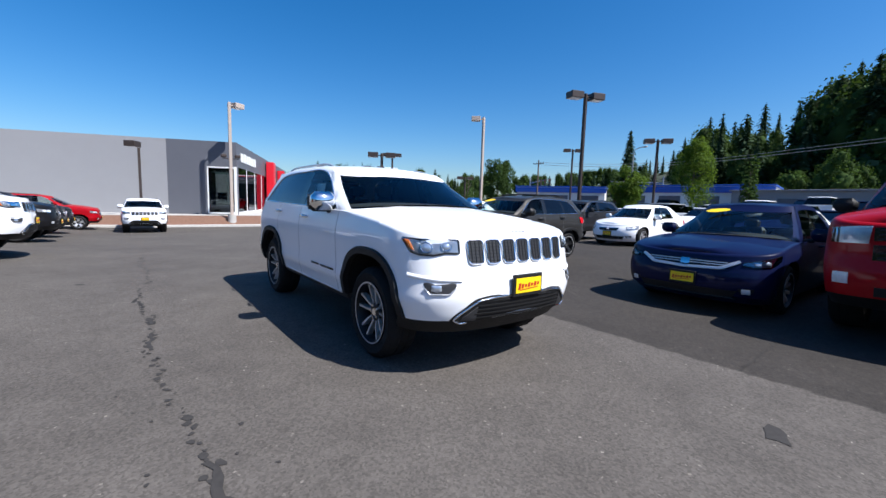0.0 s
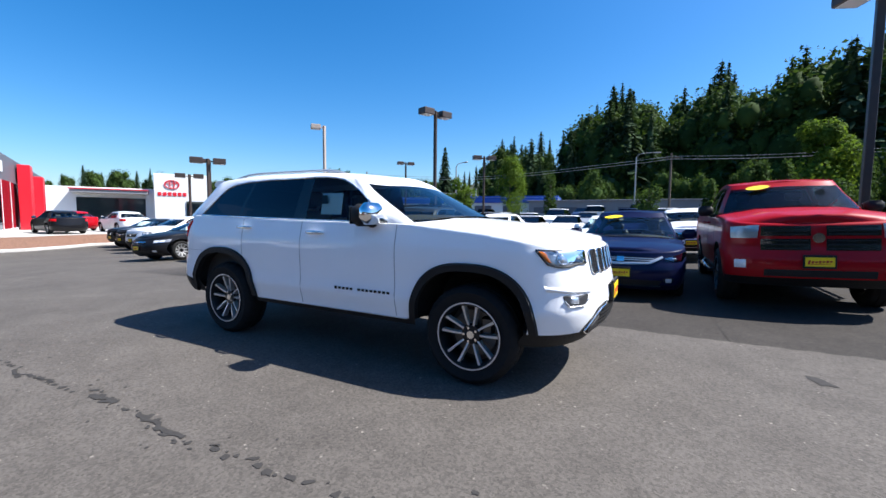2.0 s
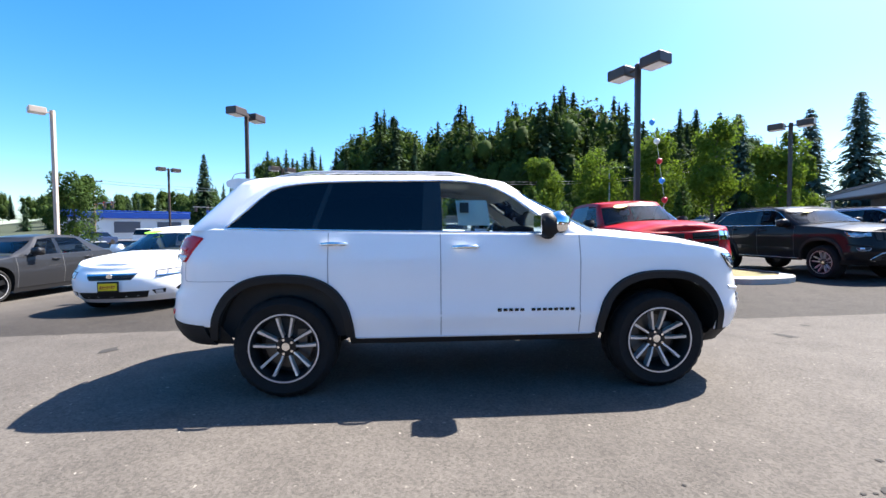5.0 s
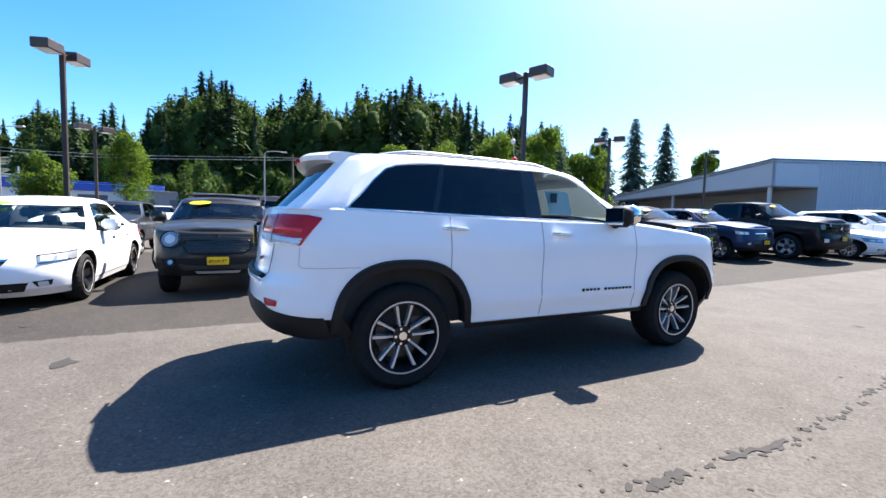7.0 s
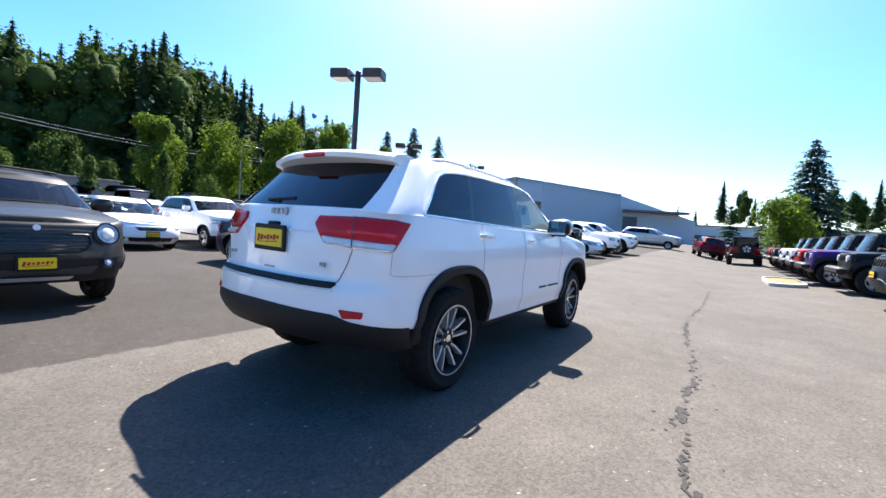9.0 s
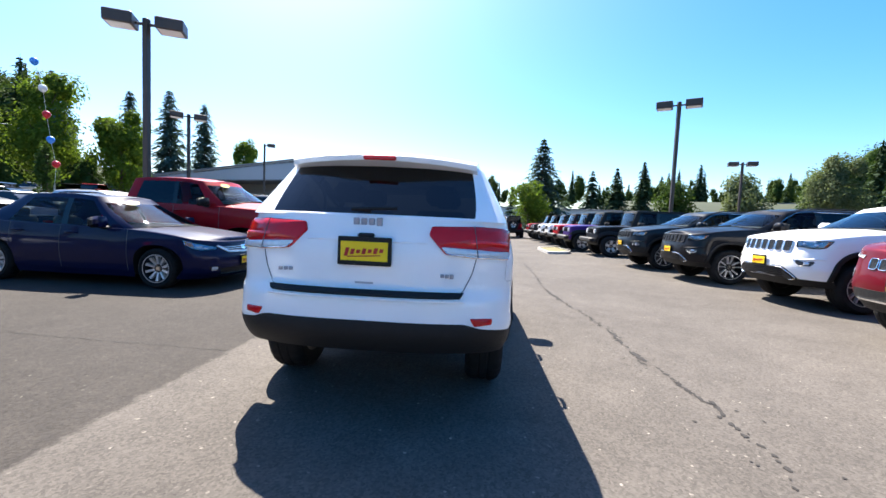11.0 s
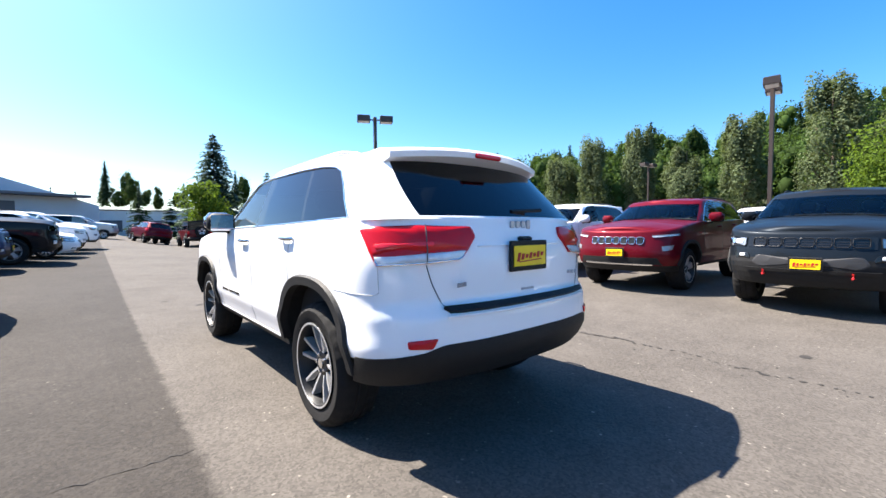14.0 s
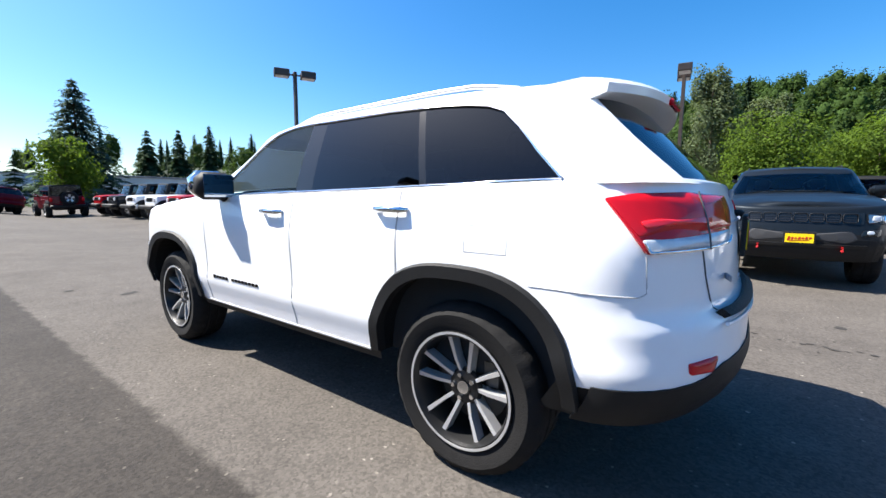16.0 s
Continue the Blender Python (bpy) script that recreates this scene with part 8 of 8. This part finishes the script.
# tall poplars and willow along +x
for i, (x, y, h, r) in enumerate(((42.6, 1.0, 13.4, 2.8), (45.5, 7.5, 12.4, 2.6), (46.5, 13.0, 10.2, 2.6), (48.2, 18.6, 13.4, 2.5), (45.9, 23.2, 12.8, 2.7), (47.0, 28.5, 11.2, 3.4), (43.0, 35.0, 11.2, 3.6), (39.0, 42.0, 10.2, 3.4), (46.0, -3.5, 11.0, 3.6))):
    broadleaf(x, y, h, r, M_POPLAR, 18000, 40 + i, "tall slender poplar with grey-green leaves", 0.20, 0.08, 30, 1.0, "poplar_tree", (0.20, 0.42))
for i, (x, y, h, r) in enumerate(((36.5, -3.5, 7.6, 4.2), (37.5, -9.0, 7.2, 4.4), (40, -15.0, 7.0, 4.2), (36.5, -22, 7.0, 4.0))):
    broadleaf(x, y, h, r, M_LIME, 13000, 60 + i, "low bright green willow with drooping crown", 0.19, 0.05, 12, 0.9, "willow_tree")
# young lot trees towards -x
for i, (x, y, h, r, mat) in enumerate(((-24.2, -22.6, 6.1, 1.9, M_LEAF), (-30.8, -13.9, 5.2, 1.8, M_LIME), (-34.8, -10.6, 7.0, 2.0, M_LIME), (-52.0, -78.0, 6.0, 4.0, M_LIME), (-60.0, -70.0, 5.0, 4.0, M_LEAF))):
    broadleaf(x, y, h, r, mat, 7000, 80 + i, "young street tree with a light crown", 0.15, 0.2, 18, 1.0, "street_tree", (0.22, 0.42))
for i, (x, y, h, r) in enumerate(((-35.9, -6.9, 4.9, 0.75), (-33.5, 6.0, 3.6, 0.9), (-32.5, 10.0, 4.6, 0.8), (-31.0, 12.5, 3.6, 1.2), (-28.0, 21.0, 4.4, 0.7), (-36.0, 1.5, 3.8, 1.3), (-37.0, -42.0, 5.6, 1.4))):
    broadleaf(x, y, h, r, M_LEAF, 1600, 90 + i, "slim columnar young tree", 0.18, 0.1, 7, 1.3)
# bright maples behind the row, before the metal hall
for i, (x, y, h, r) in enumerate(((-43.3, 34.9, 13.2, 4.6), (-39.3, 39.5, 11.0, 3.8), (-47.0, 30.0, 12.4, 4.4), (-50.0, 24.0, 12.0, 4.6), (-43.5, 46.0, 9.0, 3.0), (-52.0, 17.0, 10.0, 4.0), (-40, 66.0, 12.0, 3.2))):
    broadleaf(x, y, h, r, M_LIME, 9500, 110 + i, "full bright green maple lit from behind", 0.30, 0.10, 26, 0.85, "maple_tree", (0.18, 0.42))
for i, (x, y, h, r) in enumerate(((-54.4, 66.4, 20.0, 4.2), (-58.0, 62.0, 18.5, 4.0), (-51.0, 71.0, 19.0, 4.0), (-70, 60, 21, 4.5))):
    conifer(x, y, h, r, M_BLUEFIR, 5500, 120 + i, "tall open fir beyond the maples", 0.8, slim=0.55, thin=0.6)
conifer(-88.0, -46.0, 18.5, 3.2, M_FIR, 3500, 126, "lone tall fir beyond the valley shops", 0.6)
# bushes in the planting bed
for i, (x, y, h, r) in enumerate(((-7.7, 7.3, 1.05, 0.75), (-6.6, 7.5, 0.75, 0.5), (-9.8, 7.2, 0.8, 0.6))):
    rng = np.random.default_rng(130 + i)
    e = tagged(new("bush"), "rounded green shrub in the planting bed", "shrub", "bed shrubs")
    e.matrix_basis = pose(x, y, gz(x, y) + 0.1)
    part("stems", *limbs(h, r, rng, 0.05, 6, 0.02), M_TRUNK, e)
    c, d = crown_points(h, r, 1500, rng, 0.0, 9, 1.0)
    np_part("foliage", *flakes(c, d, 0.09 * (0.6 + 0.8 * rng.random(len(c))), rng, 0.8), M_LEAF, e)


def hill_height(x, y):
    """Wooded rise round the valley on both sides."""
    az, d = math.degrees(math.atan2(-x, y)), math.hypot(x, y)
    if az > 0:
        fade = soft_step(az, 28, 62) * (1 - 0.72 * soft_step(az, 96, 132))
        return 24 * fade * soft_step(d, 85, 185)
    fade = 0.45 + 0.55 * soft_step(-az, 40, 95)
    return 26 * fade * soft_step(d, 75, 170)


def hills():
    for name, a0, a1, label in (("hill", 20, 142, "dark wooded hillside"), ("hill", -135, -8, "wooded slope beyond the lot")):
        na, ds = 62, (80, 95, 110, 125, 140, 155, 170, 185, 200, 260, 400)
        v = []
        for i in range(na):
            a = radians(a0 + (a1 - a0) * i / (na - 1))
            edge = min(1.0, min(i, na - 1 - i) / 6)
            for d in ds:
                x, y = -math.sin(a) * d, math.cos(a) * d
                v.append((x, y, hill_height(x, y) * edge + gz(x, y) - 0.3 * (d < 90) + 0.02 * (d > 90)))
        tagged(part(name, v, grid_faces(na, len(ds)), M_HILL, None, smooth=80), label, "hill", kind="structure")


hills()


def lumpy(rings, rng, n=8, rough=0.22):
    """Dark inner mass of a far tree: rings of (radius, height, centre x, centre y), made uneven."""
    v = []
    for q, z, cx, cy in rings:
        for i in range(n):
            a = 2 * math.pi * i / n
            k = q * (1 + rng.uniform(-rough, rough))
            v.append((cx + k * math.cos(a), cy + k * math.sin(a), z))
    return np.array(v), np.array(grid_faces(len(rings), n, close=True))


def woods(name, label, a0, a1, d0, d1, count, seed, tall, firs, leaves=M_WOODLEAF, skyline=None):
    """Far trees as one mass per kind: each a spire or a lobed crown of ragged sprays."""
    rng = np.random.default_rng(seed)
    out = {"fir": ([], []), "leaf": ([], [])}
    offs = {"fir": 0, "leaf": 0}
    for i in range(count):
        a = radians(rng.uniform(a0, a1))
        d = math.sqrt(rng.uniform(d0**2, d1**2))
        x, y = -math.sin(a) * d, math.cos(a) * d
        z = hill_height(x, y) + gz(x, y) - 0.5
        kind = "fir" if rng.random() < firs else "leaf"
        h = rng.uniform(*tall) * (1.0 if kind == "fir" else 0.76)
        edge = min(1.0, (math.degrees(a) - a0) / 8 + 0.45, (a1 - math.degrees(a)) / 8 + 0.45)
        h *= edge
        if skyline:
            top = 1.06 * skyline(math.degrees(a)) * d / 120 * (rng.uniform(0.74, 1.04) if kind == "fir" else rng.uniform(0.55, 0.90))
            h = max(7.0, top - z)
        bits = []
        if kind == "fir":
            r = h * rng.uniform(0.17, 0.27)
            bits.append(fir_sprays(h, r, rng, 34, 8, 5, 0.03, 0.35, rng.uniform(0.65, 1.0)))
            steps = [(r * (1 - t) ** 0.9 * (0.5 if j % 2 else 0.34), h * t - (0.02 * h if j % 2 else 0), 0, 0) for j, t in enumerate((0.0, 0.12, 0.16, 0.28, 0.32, 0.44, 0.48, 0.60, 0.64, 0.76, 0.80, 1.01))]
            bits.append(lumpy(steps, rng, 9, 0.25))
        else:
            keep = []
            c, dd = crown_points(h, h * rng.uniform(0.26, 0.38), 2000, rng, 0.05, 18, 1.0, keep)
            bits.append(flakes(c, dd, h * 0.034 * (0.5 + 0.9 * rng.random(len(c))), rng, 0.75, 0.9))
            for lx, ly, lz, lr, lh in keep:
                bits.append(lumpy([(0.48 * lr * math.cos(q), lz + 0.48 * lh * math.sin(q), lx, ly) for q in (-1.5, -0.8, -0.2, 0.4, 0.9, 1.3, 1.53)], rng, 7, 0.35))
        n0, vs, fs = 0, [], []
        for bv, bf in bits:
            vs.append(bv)
            fs.append(bf + n0)
            n0 += len(bv)
        v, f = np.concatenate(vs), np.concatenate(fs)
        out[kind][0].append(v + np.array([x, y, z]))
        out[kind][1].append(f + offs[kind])
        offs[kind] += len(v)
    for kind, mat in (("fir", M_FIR), ("leaf", leaves)):
        if out[kind][0]:
            ob = np_part(name, np.concatenate(out[kind][0]), np.concatenate(out[kind][1]), mat, None)
            tagged(ob, label + (" of dark firs" if kind == "fir" else " of broadleaf trees"), "woods", kind="stuff")


SKYLINE = smooth_table([(140, 6), (132, 7), (124, 8), (116, 12), (111, 20), (109, 24), (106, 25), (102, 25), (98, 31), (94, 35), (89, 32), (84, 37), (80, 34), (76, 40), (73, 37), (68, 41), (65, 38), (61, 34), (58, 29), (55, 32), (51, 29), (46, 26), (40, 20)])
woods("far_woods", "dense hillside wood", 48, 112, 100, 130, 190, 7, (14, 31), 0.52, M_WOODLEAF, SKYLINE)
woods("far_woods", "high wood along the ridge", 48, 112, 132, 180, 90, 14, (14, 31), 0.6, M_WOODLEAF, SKYLINE)
woods("far_woods", "thinning wood down the valley", 108, 140, 110, 190, 120, 8, (8, 16), 0.4, M_WOODLEAF, SKYLINE)
woods("far_woods", "lower wood at the slope's foot", 44, 104, 84, 100, 110, 9, (7, 14), 0.12, M_LEAF)
woods("far_woods", "wood beyond the lane", -40, 40, 150, 230, 160, 10, (9, 14), 0.3)
woods("far_woods", "dense wood on the slope", -130, -38, 75, 165, 330, 11, (11, 21), 0.22, M_LEAF)
woods("far_woods", "distant trees behind the buildings", 140, 165, 140, 220, 50, 12, (8, 12), 0.4)


# ---- cars far across the valley road ----
def far_car(x, y, yaw, color, tall, label):
    """A small distant car: body, cabin glass, roof and four wheels."""
    e = tagged(new("distant_car"), label, "car", "distant cars")
    e.matrix_basis = pose(x, y, gz(x, y), 0, 0, yaw)
    W, L, hb, hr = 0.9, 2.25, 0.92 + 0.2 * tall, 1.42 + 0.3 * tall
    prof = [(-L, 0.45), (-L, hb), (-L + 0.3, hb + 0.03), (1.0, hb + 0.02), (L - 0.25, hb - 0.16), (L, hb - 0.34), (L, 0.4), (L - 0.2, 0.28), (-L + 0.2, 0.28)]
    v, n = [], len(prof)
    for w in (-W, -W * 0.93, W * 0.93, W):
        k = 0.0 if abs(w) < W else 0.05
        v += [(w, a * (1 - k * 0.6), b - k * (b > 0.7) + k * (b < 0.5)) for a, b in prof]
    part("body", v, grid_faces(4, n, close=True) + [tuple(range(n)), tuple(range(4 * n - 1, 3 * n - 1, -1))], PAINT[color], e, smooth=30)
    rear = -L + 0.1 if tall else -1.55
    cab = [(rear, hb), (rear + 0.45 - 0.25 * tall, hr - 0.06), (0.1, hr - 0.06), (1.0, hb)]
    v = [(s * (W - 0.06 - 0.2 * (b > hb)), a, b) for s in (-1, 1) for a, b in cab]
    part("cabin_glass", v, [(0, 1, 2, 3), (7, 6, 5, 4), (0, 4, 5, 1), (2, 6, 7, 3)], M_DARKGLASS, e)
    part("roof", *box(0, (cab[1][0] + 0.1) / 2, hr - 0.03, 2 * (W - 0.24), 0.1 - cab[1][0] + 0.1, 0.09, 0.03), PAINT[color], e, smooth=40)
    for s in (-1, 1):
        for a in (-1.38, 1.38):
            part("wheel", *cyl((s * (W - 0.2), a, 0.33), (s * (W + 0.01), a, 0.33), 0.33, n=18), M_RUBBER, e, smooth=40)


rng_far = random.Random(31)
for i in range(34):
    y = -22 + 2.75 * (i % 17) + rng_far.uniform(-0.25, 0.25)
    color = rng_far.choice(("white", "silver", "white", "silver", "black", "grey", "white", "bluegrey"))
    far_car(-24.5 - 8.5 * (i // 17) + rng_far.uniform(-0.4, 0.4), y, -90 + rng_far.uniform(-3, 3), color, rng_far.choice((0, 0, 1)), f"distant {color.replace('bluegrey', 'blue-grey')} car parked up the slope")
for i in range(26):
    row = i % 2
    y = -34 + 3.1 * i + rng_far.uniform(-0.4, 0.4)
    if -13 < y < -8:
        continue
    color = rng_far.choice(("white", "silver", "black", "grey", "white", "red", "bluegrey"))
    far_car(-41 - 7 * row + rng_far.uniform(-0.5, 0.5), y, -90 + rng_far.choice((0, 180)), color, rng_far.choice((0, 1)), f"distant {color.replace('bluegrey', 'blue-grey')} car across the lot")
